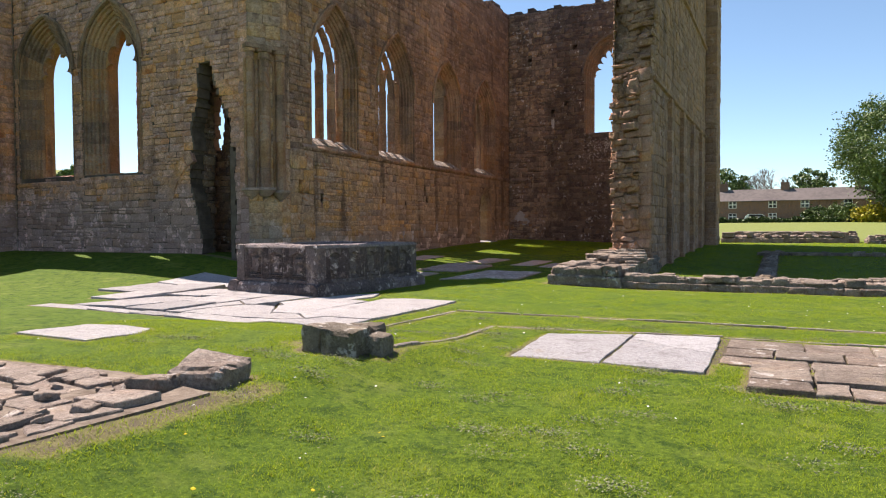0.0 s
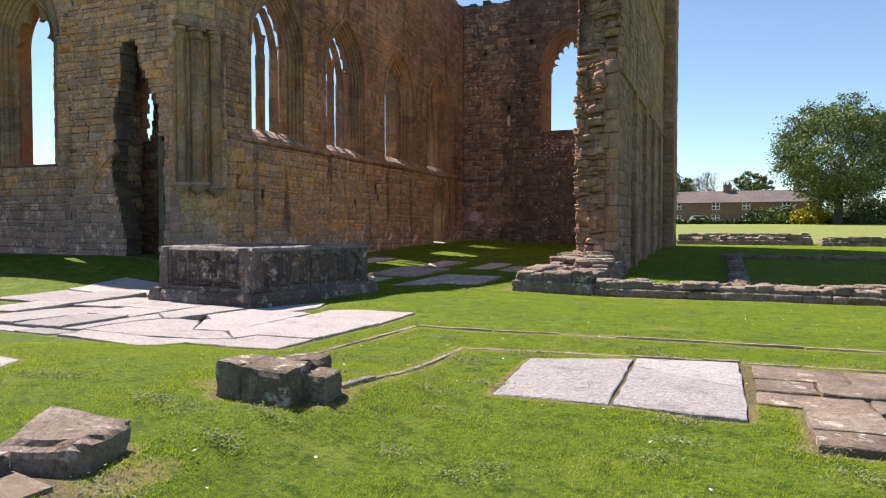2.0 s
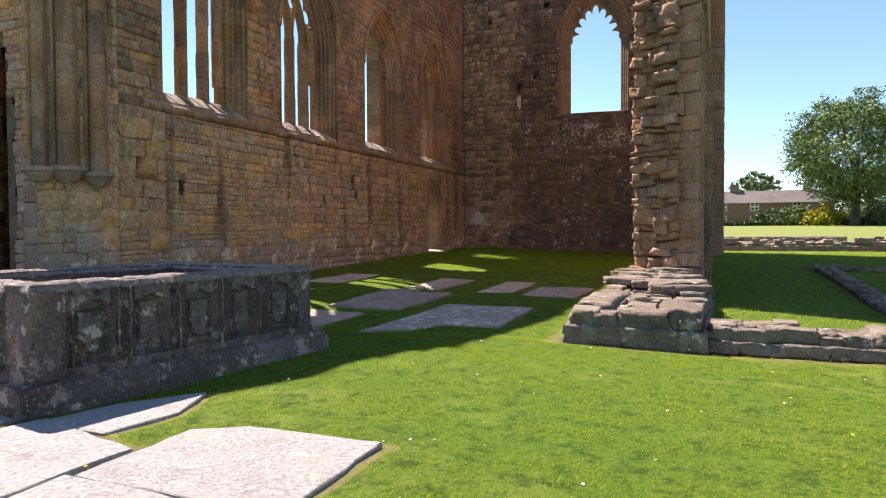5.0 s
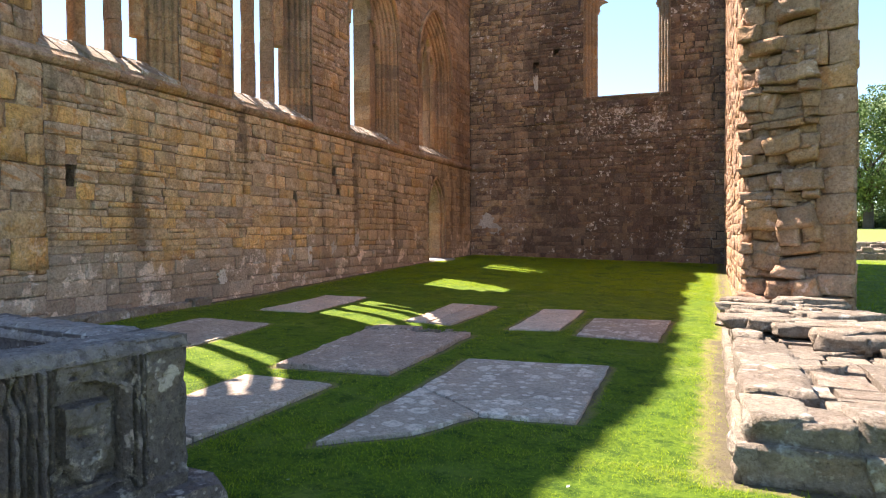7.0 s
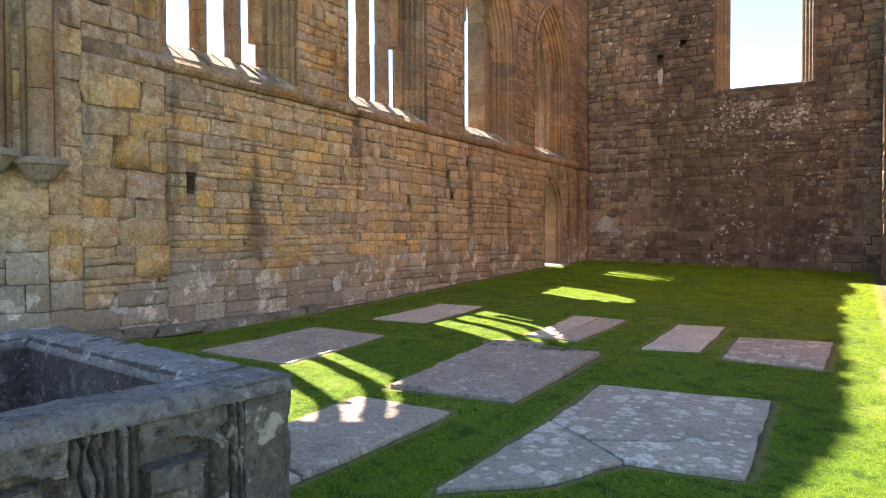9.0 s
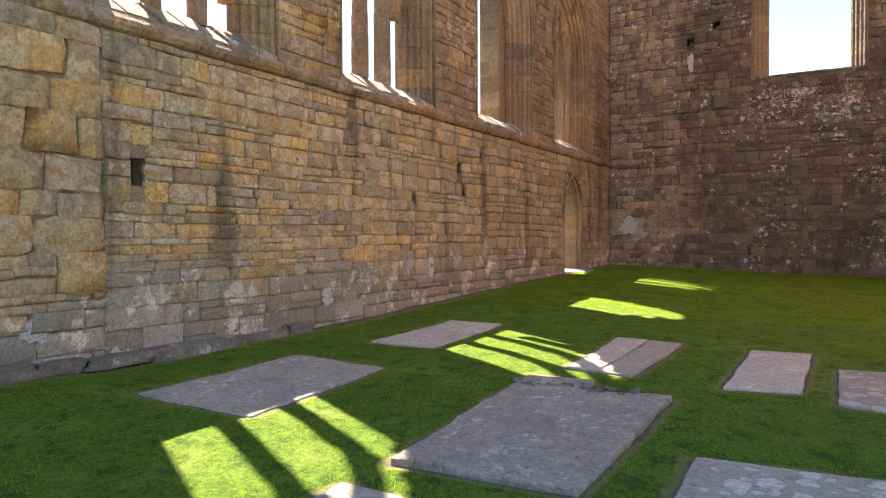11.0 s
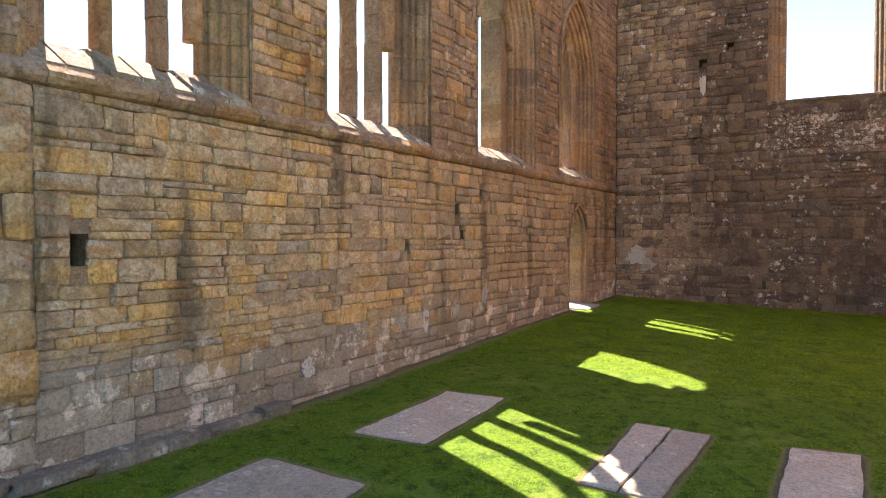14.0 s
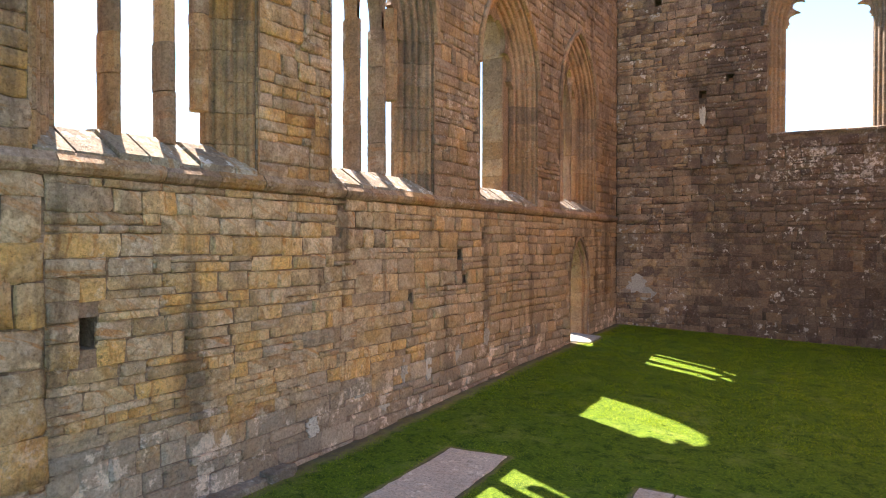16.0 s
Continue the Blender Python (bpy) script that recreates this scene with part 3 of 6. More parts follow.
S_WIN = [Arch(18.07, 1.28, 4.05, 6.30, 8.38), Arch(21.96, 1.30, 4.02, 6.30, 8.44), Arch(26.27, 1.36, 4.0, 6.35, 8.32), Arch(30.33, 1.33, 3.98, 6.35, 8.32)]
S_DOOR = Arch(30.45, 0.72, -0.3, 2.0, 3.1)
W_WIN = Arch(-8.72, 1.37, 5.83, 8.75, 10.66)
T_WIN = [Arch(-23.85, 1.50, 2.95, 6.5, 8.45), Arch(-20.45, 1.43, 2.95, 6.5, 8.46)]
T_GAP = Ragged([(0.15, -16.5, -15.15), (0.9, -16.55, -15.2), (1.6, -16.7, -15.1), (2.6, -17.0, -15.2), (3.3, -16.95, -15.1), (3.6, -16.8, -15.4), (4.2, -16.95, -15.3), (4.7, -16.7, -15.6), (5.2, -16.6, -15.85), (5.7, -16.65, -16.0), (6.05, -16.5, -16.15)])
S_HOLES = [(17.3, 2.12, 0.085, 0.15), (22.6, 2.07, 0.07, 0.085), (24.2, 2.75, 0.10, 0.10), (25.05, 3.1, 0.07, 0.07), (24.35, 2.3, 0.10, 0.08), (27.6, 9.4, 0.09, 0.09), (19.8, 9.2, 0.09, 0.09)]
W_HOLES = [(-11.75, 7.12, 0.11, 0.11), (-11.05, 7.5, 0.10, 0.10), (-10.6, 10.3, 0.12, 0.12), (-13.0, 9.9, 0.1, 0.1)]


class Box2:
    def __init__(self, mid, z, hw, hh):
        self.mid, self.z, self.hw, self.hh = mid, z, hw, hh

    def span(self, z, grow=0.0):
        return (self.mid - self.hw, self.mid + self.hw) if abs(z - self.z) < self.hh else None

    def path(self):
        a, b, c, d = self.mid - self.hw, self.mid + self.hw, self.z - self.hh, self.z + self.hh
        return [(a, c), (b, c), (b, d), (a, d)]


def ragged_top(u0, u1, z0, z1, step=0.35, amp=0.12, seed=1):
    r = random.Random(seed)
    n = max(2, int(abs(u1 - u0) / step))
    pts = []
    for i in range(n):
        ua, ub = u0 + (u1 - u0) * i / n, u0 + (u1 - u0) * (i + 1) / n
        z = z0 + (z1 - z0) * (i + 0.5) / n + r.uniform(-amp, amp)
        pts += [(ua + (0.004 if u1 > u0 else -0.004), z), (ub, z)]
    return pts


# south wall of the nave
S_TOP = ragged_top(34.7, 31.0, 12.5, 12.5, seed=4) + ragged_top(31.0, 21.0, 12.15, 12.05, seed=5) + ragged_top(21.0, 17.5, 11.95, 11.2, seed=6) + ragged_top(17.5, 15.6, 11.0, 10.0, seed=7) + ragged_top(15.6, 15.45, 9.9, 9.8, seed=8)
s_wall = wall_body("wall_south", SOUTH, [(15.45, -0.6), (34.7, -0.6)] + S_TOP, [a.path(sill=3.62) for a in S_WIN] + [S_DOOR.path()] + [Box2(*h).path() for h in S_HOLES], 0.5, M_MORTAR,
                   label="tall ruined nave wall of coursed ochre sandstone with pointed windows")
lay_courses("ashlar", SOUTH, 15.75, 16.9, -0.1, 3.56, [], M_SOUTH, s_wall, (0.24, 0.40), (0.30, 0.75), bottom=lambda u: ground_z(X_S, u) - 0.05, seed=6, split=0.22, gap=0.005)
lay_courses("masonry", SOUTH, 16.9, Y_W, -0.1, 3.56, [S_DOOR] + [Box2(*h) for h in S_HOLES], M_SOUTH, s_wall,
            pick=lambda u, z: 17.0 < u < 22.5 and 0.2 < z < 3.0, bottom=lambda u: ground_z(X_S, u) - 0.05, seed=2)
lay_courses("upper_masonry", SOUTH, 15.75, Y_W, 3.75, 12.4, [Arch(a.mid, a.half, 3.6, a.spring, a.apex) for a in S_WIN] + [Box2(*h) for h in S_HOLES], M_UPPER, s_wall, top=lambda u: float(np.interp(u, [14.5, 15.6, 17.5, 21, 21.1, 31, 31.05], [9.3, 9.9, 11.05, 11.9, 12.0, 12.0, 12.4])), seed=3)

S_OUTER = Face((X_S - 0.5, 0, 0), (0, 1, 0), (1, 0, 0))
S_LIGHT = [Arch(18.31, 1.10, 3.66, 7.0, 9.15), Arch(22.25, 1.20, 3.66, 7.0, 9.15), Arch(26.12, 0.79, 3.66, 7.0, 9.15), Arch(30.24, 0.80, 3.66, 7.0, 9.15)]
wall_body("wall_south_outer", S_OUTER, [(15.4, -0.6), (34.7, -0.6)] + [(u, z - 0.05) for u, z in S_TOP if u > 15.5] + [(15.4, 9.6)], [a.path() for a in S_LIGHT] + [S_DOOR.path(-0.02)], 0.5, M_DRESSED,
                    label="outer leaf of the nave wall", front=-0.002)
# west wall
w_wall = wall_body("wall_west", WEST, [(-14.2, -0.6), (-4.6, -0.6)] + ragged_top(-4.6, -14.2, 12.35, 12.5, seed=8), [W_WIN.path()] + [Box2(*h).path() for h in W_HOLES], 0.5, M_BROWN_MORTAR,
                   label="dark weathered sandstone gable wall with one traceried window")
lay_courses("masonry", WEST, -14.18, X_N - N_T, 0.1, 12.35, [W_WIN] + [Box2(*h) for h in W_HOLES], M_WEST, w_wall, (0.17, 0.32), (0.25, 0.6), (0.0, 0.022), split=0.2, gap=0.008,
            pick=lambda u, z: z < 3.2, bottom=lambda u: ground_z(u, Y_W) - 0.05, seed=9)

# transept wall
t_wall = wall_body("wall_transept", TRANS, [(-26.6, -0.4), (-15.36, -0.4)] + ragged_top(-15.36, -26.6, 9.5, 9.5, seed=12), [a.path() for a in T_WIN] + [T_GAP.path()], 0.5, M_CORE,
                   label="ruined transept wall with two tall lancets and a broken doorway")
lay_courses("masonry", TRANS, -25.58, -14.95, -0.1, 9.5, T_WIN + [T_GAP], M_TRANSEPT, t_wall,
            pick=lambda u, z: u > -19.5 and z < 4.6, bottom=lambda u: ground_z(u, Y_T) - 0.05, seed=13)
T_OUTER = Face((0, Y_T + 0.5, 0), (1, 0, 0), (0, -1, 0))
wall_body("wall_transept_outer", T_OUTER, [(-26.6, -0.4), (-18.65, -0.4)] + ragged_top(-18.65, -26.6, 9.4, 9.4, seed=13), [a.path(0.665, sill=2.95) for a in T_WIN], 0.36, M_DRESSED, label="outer leaf of the transept wall", front=-0.002)
ts_wall = wall_body("wall_transept_south", TSOUTH, [(3.0, -0.4), (14.5, -0.4), (14.5, 9.4), (9.0, 9.2), (6.0, 5.0), (3.0, 2.0)], [], 1.1, M_MORTAR,
                    label="shaded end wall of the transept in grey-brown sandstone")
lay_courses("masonry", TSOUTH, 3.0, 14.45, -0.1, 9.3, [], M_TRANSEPT, ts_wall, top=lambda u: float(np.interp(u, [3, 6, 9, 14.5], [2, 5, 9.2, 9.3])), seed=14)

# north wall, a free-standing stump
n_wall = wall_body("wall_north", N_OUT, [(20.55, -0.5), (35.6, -0.5), (35.6, 14.6), (21.2, 14.6), (21.0, 8.0), (20.55, 5.8)], [], N_T, M_MORTAR,
                   label="broken stump of the nave's north wall with exposed rubble core", front=-0.012)
part("broken_end", column([(X_N - 0.02, 20.06), (X_N - 0.02, 20.55), (X_N - N_T + 0.03, 20.55)], -0.5, 5.8, 3), M_MORTAR, n_wall)
part("broken_end", column([(X_N - 0.02, 20.66), (X_N - 0.02, 21.15), (X_N - N_T + 0.03, 21.15)], 5.8, 14.4, 3), M_MORTAR, n_wall)
# squared quoins on the outer corner
lay_courses("quoins", N_END, 0.0, 0.44, -0.1, 5.75, [], M_NORTH, n_wall, (0.26, 0.42), (0.38, 0.44), proud=(0.02, 0.09), seed=21, split=0.15, rough=0.02)
N_END2 = Face((X_N, 20.6, 0), N_END.u, N_END.n)
lay_courses("upper_end_masonry", N_END2, 0.0, 1.30, 5.8, 10.5, [], M_NORTH, n_wall, (0.12, 0.26), (0.2, 0.5), proud=(0.0, 0.16), seed=22, rough=0.025)
lay_courses("outer_masonry", N_OUT, 20.0, 35.6, -0.2, 14.4, [], M_NORTH, n_wall, (0.24, 0.36), (0.35, 0.7), top=lambda u: float(np.interp(u, [20, 20.6, 21.2, 22], [5.8, 8, 14.4, 14.4])), seed=23, split=0.12)
lay_courses("inner_masonry", N_IN, -Y_W, -20.5, 0.0, 9.0, [], M_NORTH, n_wall, seed=24)
# putlog holes end blind in the wall's core
for face, hs, wall in ((SOUTH, S_HOLES, s_wall), (WEST, W_HOLES, w_wall)):
    for u, z, hw, hh in hs:
        child("hole_back", mesh_from("hole_back", [face.at(u + a * hw * 1.3, z + b * hh * 1.3, -d) for d in (0.55, 0.7) for a, b in ((-1, -1), (1, -1), (1, 1), (-1, 1))], [(0, 1, 2, 3), (7, 6, 5, 4), (0, 4, 5, 1), (1, 5, 6, 2), (2, 6, 7, 3), (3, 7, 4, 0)], M_MORTAR), wall)

# ground sheet
def spread(lo, hi, step, far):
    xs = list(np.arange(lo, hi + 1e-6, step))
    d, a, b = step, xs[0], xs[-1]
    left, right = [], []
    while b < far:
        d *= 1.35
        a, b = a - d, b + d
        left.append(a)
        right.append(b)
    return left[::-1] + xs + right



# ---- windows, doors and mouldings ----
def blocks_along(name, face, u0, u1, profile, material, parent, size=(0.35, 0.8), seed=1, joint=0.005, jitter=0.0):
    """Blocks in a row along a wall. profile: (d, z) pairs of the section."""
    r = random.Random(seed)
    u = u0
    while u < u1 - 0.02:
        w = r.uniform(*size)
        if u1 - u - w < size[0] * 0.6:
            w = u1 - u
        dj, zj = r.uniform(-jitter, jitter), r.uniform(-jitter, jitter)
        m = len(profile)
        verts = [face.at(uu, z + zj, d + dj) for uu in (u + joint, u + w - joint) for d, z in profile]
        faces = [(i, (i + 1) % m, m + (i + 1) % m, m + i) for i in range(m)] + [tuple(range(m))[::-1], tuple(range(m, 2 * m))]
        me = mesh_from(name, verts, faces, material)
        bm = bmesh.new()
        bm.from_mesh(me)
        bmesh.ops.recalc_face_normals(bm, faces=bm.faces)
        bm.to_mesh(me)
        bm.free()
        child(name, me, parent)
        u += w


def cusped_head(face, arch, off, d0, d1, cusps, reach, material, parent, start=0.0, name="tracery", stop=1.0):
    """The broken cusps left of a window's tracery: scalloped stone inside the head."""
    n = 36
    outer = arch.path(off, n)[1:-1]
    inner = []
    m = len(outer) - 1
    lo, hi = int(m * start), int(m * stop)
    pts = outer[lo:hi + 1]
    k = len(pts) - 1
    for i, (u, z) in enumerate(pts):
        f = i / k
        s = abs(math.sin(math.pi * cusps * f))
        depth = 0.05 + reach * (1 - s) ** 1.5
        if f < 0.02 or f > 0.98:
            depth = 0.05
        cu, cz = arch.mid, arch.spring + 0.25
        ln = math.hypot(cu - u, cz - z)
        inner.append((u + (cu - u) / ln * depth, z + (cz - z) / ln * depth))
    bm = bmesh.new()
    rows = [[bm.verts.new(face.at(u, z, d)) for u, z in line] for line, d in ((pts, d0), (inner, d0), (inner, d1), (pts, d1))]
    for a, b in zip(rows, rows[1:] + rows[:1]):
        for i in range(k):
            bm.faces.new((a[i], a[i + 1], b[i + 1], b[i]))
    bm.faces.new([r[0] for r in rows])
    bm.faces.new([r[-1] for r in rows][::-1])
    bmesh.ops.recalc_face_normals(bm, faces=bm.faces)
    return part(name, bm, material, parent)


def mullion(face, u, z0, z1, d_mid, parent, material=M_DRESSED, w=0.088, deep=0.15, blocks=3, seed=1):
    """A worn window bar of a few stones, with chamfered edges."""
    r = random.Random(seed)
    plan = [(-w, -0.05), (-w * 0.45, -deep), (w * 0.45, -deep), (w, -0.05), (w, 0.05), (w * 0.45, deep), (-w * 0.45, deep), (-w, 0.05)]
    z = z0
    for i in range(blocks):
        zt = z0 + (z1 - z0) * (i + 1) / blocks - (0 if i == blocks - 1 else r.uniform(-0.15, 0.15))
        s = r.uniform(0.92, 1.05)
        du = r.uniform(-0.006, 0.006)
        bm = bmesh.new()
        rings = []
        for k in range(5):
            zz = z + 0.004 + (zt - z - 0.008) * k / 4
            rings.append([bm.verts.new(face.at(u + du + a * s * r.uniform(0.9, 1.04), zz, d_mid + b * s)) for a, b in plan])
        for lo, hi in zip(rings, rings[1:]):
            for j in range(8):
                bm.faces.new((lo[j], lo[(j + 1) % 8], hi[(j + 1) % 8], hi[j]))
        bm.faces.new(rings[0])
        bm.faces.new(rings[-1])
        bmesh.ops.recalc_face_normals(bm, faces=bm.faces)
        part("mullion_stone", bm, material, parent)
        z = zt


def swept_bar(face, line, d_mid, half, deep, material, parent, name):
    """A bar of tracery along a line of (u, z) points, with chamfered edges."""
    bm = bmesh.new()
    rings = []
    for i, (u, z) in enumerate(line):
        (ua, za), (ub, zb) = line[max(0, i - 1)], line[min(len(line) - 1, i + 1)]
        ln = math.hypot(ub - ua, zb - za)
        nu, nz = (zb - za) / ln, -(ub - ua) / ln
        rings.append([bm.verts.new(face.at(u + nu * a * half, z + nz * a * half, d_mid + b * deep)) for a, b in ((-1, -0.35), (-0.45, -1), (0.45, -1), (1, -0.35), (1, 0.35), (0.45, 1), (-0.45, 1), (-1, 0.35))])
    for lo, hi in zip(rings, rings[1:]):
        for j in range(8):
            bm.faces.new((lo[j], lo[(j + 1) % 8], hi[(j + 1) % 8], hi[j]))
    bm.faces.new(rings[0])
    bm.faces.new(rings[-1])
    bmesh.ops.recalc_face_normals(bm, faces=bm.faces)
    return part(name, bm, material, parent)


def tracery_arc(face, arch, u, way, inset, d_mid, parent, reach=1.0):
    """The curved head of a mullion: it bends with the arch's own radius until it meets the other side."""
    r = arch.r - inset
    line = []
    for i in range(40):
        a = i * 0.035
        p = (u + way * r * (1 - math.cos(a)), arch.spring + r * math.sin(a))
        sp = arch.span(p[1], -inset)
        if not sp or not sp[0] - 0.03 < p[0] < sp[1] + 0.03:
            break
        line.append(p)
    line = line[:max(3, int(len(line) * reach))]
    swept_bar(face, line, d_mid, 0.065, 0.12, M_DRESSED, parent, "tracery_bar")


SILL = [(-0.97, 3.64), (-0.97, 3.84), (-0.52, 4.07), (-0.36, 4.06), (0.03, 3.80), (0.03, 3.64)]
JAMB = moulding(0.42, 0.43, 5)
for i, a in enumerate(S_WIN):
    win = empty("window_%d" % (i + 1), SOUTH.at(a.mid, a.sill, 0), "tall pointed window opening with moulded ochre stone jambs", kind="structure")
    tall = Arch(a.mid, a.half, 3.74, a.spring, a.apex)
    arch_ring(win, SOUTH, tall, JAMB, M_DRESSED, name="jamb_stone")
    arch_ring(win, SOUTH, tall, HOOD, M_DRESSED, name="hood_stone", head=True)
    lt = S_LIGHT[i]
    arch_ring(win, S_OUTER, Arch(lt.mid, lt.half, 3.68, 7.0, 9.15), [(-0.1, 0.012), (0.0, -0.004), (0.012, 0.03), (0.012, 0.485), (-0.1, 0.485)], M_DRESSED, name="reveal_stone")
    blocks_along("sill_stone", SOUTH, a.mid - a.half + 0.012, a.mid + a.half - 0.012, SILL, M_SILL, win, (0.22, 0.5), seed=30 + i, joint=0.01, jitter=0.02)
    bars = {0: (17.78, 18.42), 1: (21.66, 22.28), 2: (), 3: (29.98, 30.56)}[i]
    for k, u in enumerate(bars):
        mullion(SOUTH, u, 4.03, a.spring + 0.02, -0.44, win, seed=60 + 7 * i + k, blocks=4)
        tracery_arc(SOUTH, a, u, 1, 0.42, -0.44, win, (0.45, 0.6, 1.0, 1.0)[i])
        tracery_arc(SOUTH, a, u, -1, 0.42, -0.44, win)
    cusped_head(SOUTH, a, 0.415, -0.37, -0.49, {0: 3.0, 1: 3.0, 2: 4.0, 3: 4.0}[i], {0: 0.14, 1: 0.16, 2: 0.26, 3: 0.22}[i], M_DRESSED, win, *((0.55,) if i in (0, 1) else (0.0,)), stop=1.0)
# what is left of the half-mullions against two of the jambs
for i, u, z0 in ((0, 18.88, 4.47), (1, 22.63, 5.27), (2, 25.42, 6.5), (3, 29.55, 4.1), (3, 31.02, 4.1)):
    mullion(SOUTH, u, z0, S_WIN[i].spring + 0.45, -0.44, bpy.data.objects["window_%d" % (i + 1)], seed=160 + i, blocks=4, w=0.10, deep=0.12)

string = empty("string_course", SOUTH.at(24, 3.6, 0), "weathered projecting string course below the windows", kind="structure")
STRING = [(-0.02, 3.56), (0.05, 3.58), (0.09, 3.63), (0.095, 3.68), (0.02, 3.765), (-0.02, 3.765)]
blocks_along("string_stone", SOUTH, 16.25, Y_W - 0.1, STRING, M_UPPER, string, (0.55, 1.1), seed=71, jitter=0.004)
WSTRING = [(d, z - 0.02) for d, z in STRING]
blocks_along("string_stone", WEST, -14.08, -13.2, WSTRING, M_WEST, string, (0.5, 0.9), seed=72, jitter=0.006)

door = empty("door_1", SOUTH.at(30.45, 0.3, 0), "small pointed doorway with chamfered ochre jambs, open to daylight", kind="structure")
arch_ring(door, SOUTH, S_DOOR, moulding(0.14, 0.22, 2, 0.8), M_DRESSED, name="jamb_stone", block=0.4)

arch_ring(door, S_OUTER, Arch(30.45, 0.66, -0.3, 2.0, 3.0), [(-0.1, 0.012), (0.0, -0.004), (0.012, 0.03), (0.012, 0.485), (-0.1, 0.485)], M_UPPER, name="reveal_stone")

M_BROWN_DRESSED = stone_material("brown_dressed_stone", [(0.0, (0.30, 0.20, 0.12)), (0.5, (0.25, 0.19, 0.14)), (1.0, (0.34, 0.235, 0.14))], lichen=0.2)
wwin = empty("window_5", WEST.at(-8.75, 5.85, 0), "pointed west window with broken cusped tracery", kind="structure")
arch_ring(wwin, WEST, W_WIN, moulding(0.38, 0.40, 4, 0.35), M_BROWN_DRESSED)
arch_ring(wwin, WEST, W_WIN, HOOD, M_BROWN_DRESSED, name="hood_stone", head=True)
cusped_head(WEST, W_WIN, 0.375, -0.40, -0.53, 9.0, 0.25, M_DRESSED, wwin, 0.0)
blocks_along("sill_stone", WEST, -10.08, -7.36, [(-0.49, 5.8), (-0.49, 5.95), (-0.3, 5.93), (0.03, 5.86), (0.03, 5.8)], M_WEST, wwin, (0.4, 0.7), seed=35, jitter=0.01)
# a bracket and worn corbels on the west wall
for x, z in ((-11.95, 5.25), (-11.55, 5.3), (-10.9, 5.3)):
    bm = column([(x - 0.17, Y_W - 0.13), (x + 0.17, Y_W - 0.13), (x + 0.17, Y_W + 0.05), (x - 0.17, Y_W + 0.05)], z - 0.2, z + 0.18, 1, 0.02)
    tagged(part("corbel", bm, M_WEST, None), "broken dark stone corbel set in the gable wall", "corbel", "corbels of the west wall")
bm = column([(-12.25, Y_W - 0.1), (-11.5, Y_W - 0.1), (-11.5, Y_W + 0.05), (-12.25, Y_W + 0.05)], 5.72, 5.86)
part("ledge_stone", bm, M_WEST, w_wall)

for i, a in enumerate(T_WIN):
    win = empty("window_%d" % (6 + i), TRANS.at(a.mid, a.sill, 0), "tall transept lancet with deep splayed moulded jambs", kind="structure")
    arch_ring(win, TRANS, a, moulding(0.66, 0.45, 6), M_DRESSED, name="jamb_stone")
    arch_ring(win, TRANS, a, HOOD, M_DRESSED, name="hood_stone", head=True)
    cusped_head(TRANS, a, 0.665, -0.40, -0.53, 3.0, 0.30, M_DRESSED, win, 0.0)
    blocks_along("sill_stone", TRANS, a.mid - a.half + 0.01, a.mid + a.half - 0.01, [(-0.49, 2.8), (-0.49, 3.02), (-0.35, 3.0), (-0.03, 2.88), (-0.03, 2.8)], M_TRANSEPT, win, (0.3, 0.6), seed=80 + i, jitter=0.03)
tstring = empty("string_course", TRANS.at(-22, 2.7, 0), "broken string course on the transept wall", kind="structure")
blocks_along("string_stone", TRANS, -25.5, -17.6, [(-0.02, 2.66), (0.05, 2.68), (0.06, 2.76), (-0.02, 2.82)], M_TRANSEPT, tstring, (0.4, 0.9), seed=84, jitter=0.02)

# the broken arch left beside the gap
gap_arch = empty("broken_arch", TRANS.at(-17, 2.5, 0), "broken curve of arch stones beside the gap", kind="structure")
for k in range(7):
    t0, t1 = radians(92 + 11 * k), radians(92 + 11 * (k + 1) - 0.6)
    cu, cz, r0, r1 = -16.15, 1.75, 1.55, 1.86
    poly = [(cu + r0 * math.cos(t0), cz + r0 * math.sin(t0)), (cu + r1 * math.cos(t0), cz + r1 * math.sin(t0)), (cu + r1 * math.cos(t1), cz + r1 * math.sin(t1)), (cu + r0 * math.cos(t1), cz + r0 * math.sin(t1))]
    if poly[0][0] > -16.75:
        continue
    part("arch_stone", prism(TRANS, poly, -0.1, 0.05 + 0.02 * (k % 2)), M_TRANSEPT, gap_arch)

# the stair turret's stump behind the gap
TUR = Face((0, 16.3, 0), (1, 0, 0), (0, -1, 0))
TUR_HOLE = Ragged([(3.72, -17.9, -17.5), (4.2, -17.95, -17.37), (4.9, -17.92, -17.32), (5.2, -17.9, -17.5), (5.5, -17.86, -17.64)], 9)
# Dark core and brown stone paint in the deep shade behind the gap.
tur = wall_body("wall_turret", TUR, [(-21.5, -0.2), (-15.2, -0.2), (-15.2, 6.7), (-18.0, 6.9), (-21.5, 7.4)], [TUR_HOLE.path()], 0.4, M_CORE, label="inner wall of the ruined stair turret")
lay_courses("masonry", TUR, -21.5, -15.2, -0.1, 6.7, [TUR_HOLE], M_WEST, tur, seed=85)
# Unseen slab, added to keep skylight out of the turret.
part("skylight_block", column([(-18.6, 15.02), (-15.25, 15.02), (-15.25, 16.28), (-18.6, 16.28)], 6.25, 6.7, 1, 0.04), M_CORE, tur)
TUR2 = Face((-17.02, 0, 0), (0, 1, 0), (1, 0, 0))
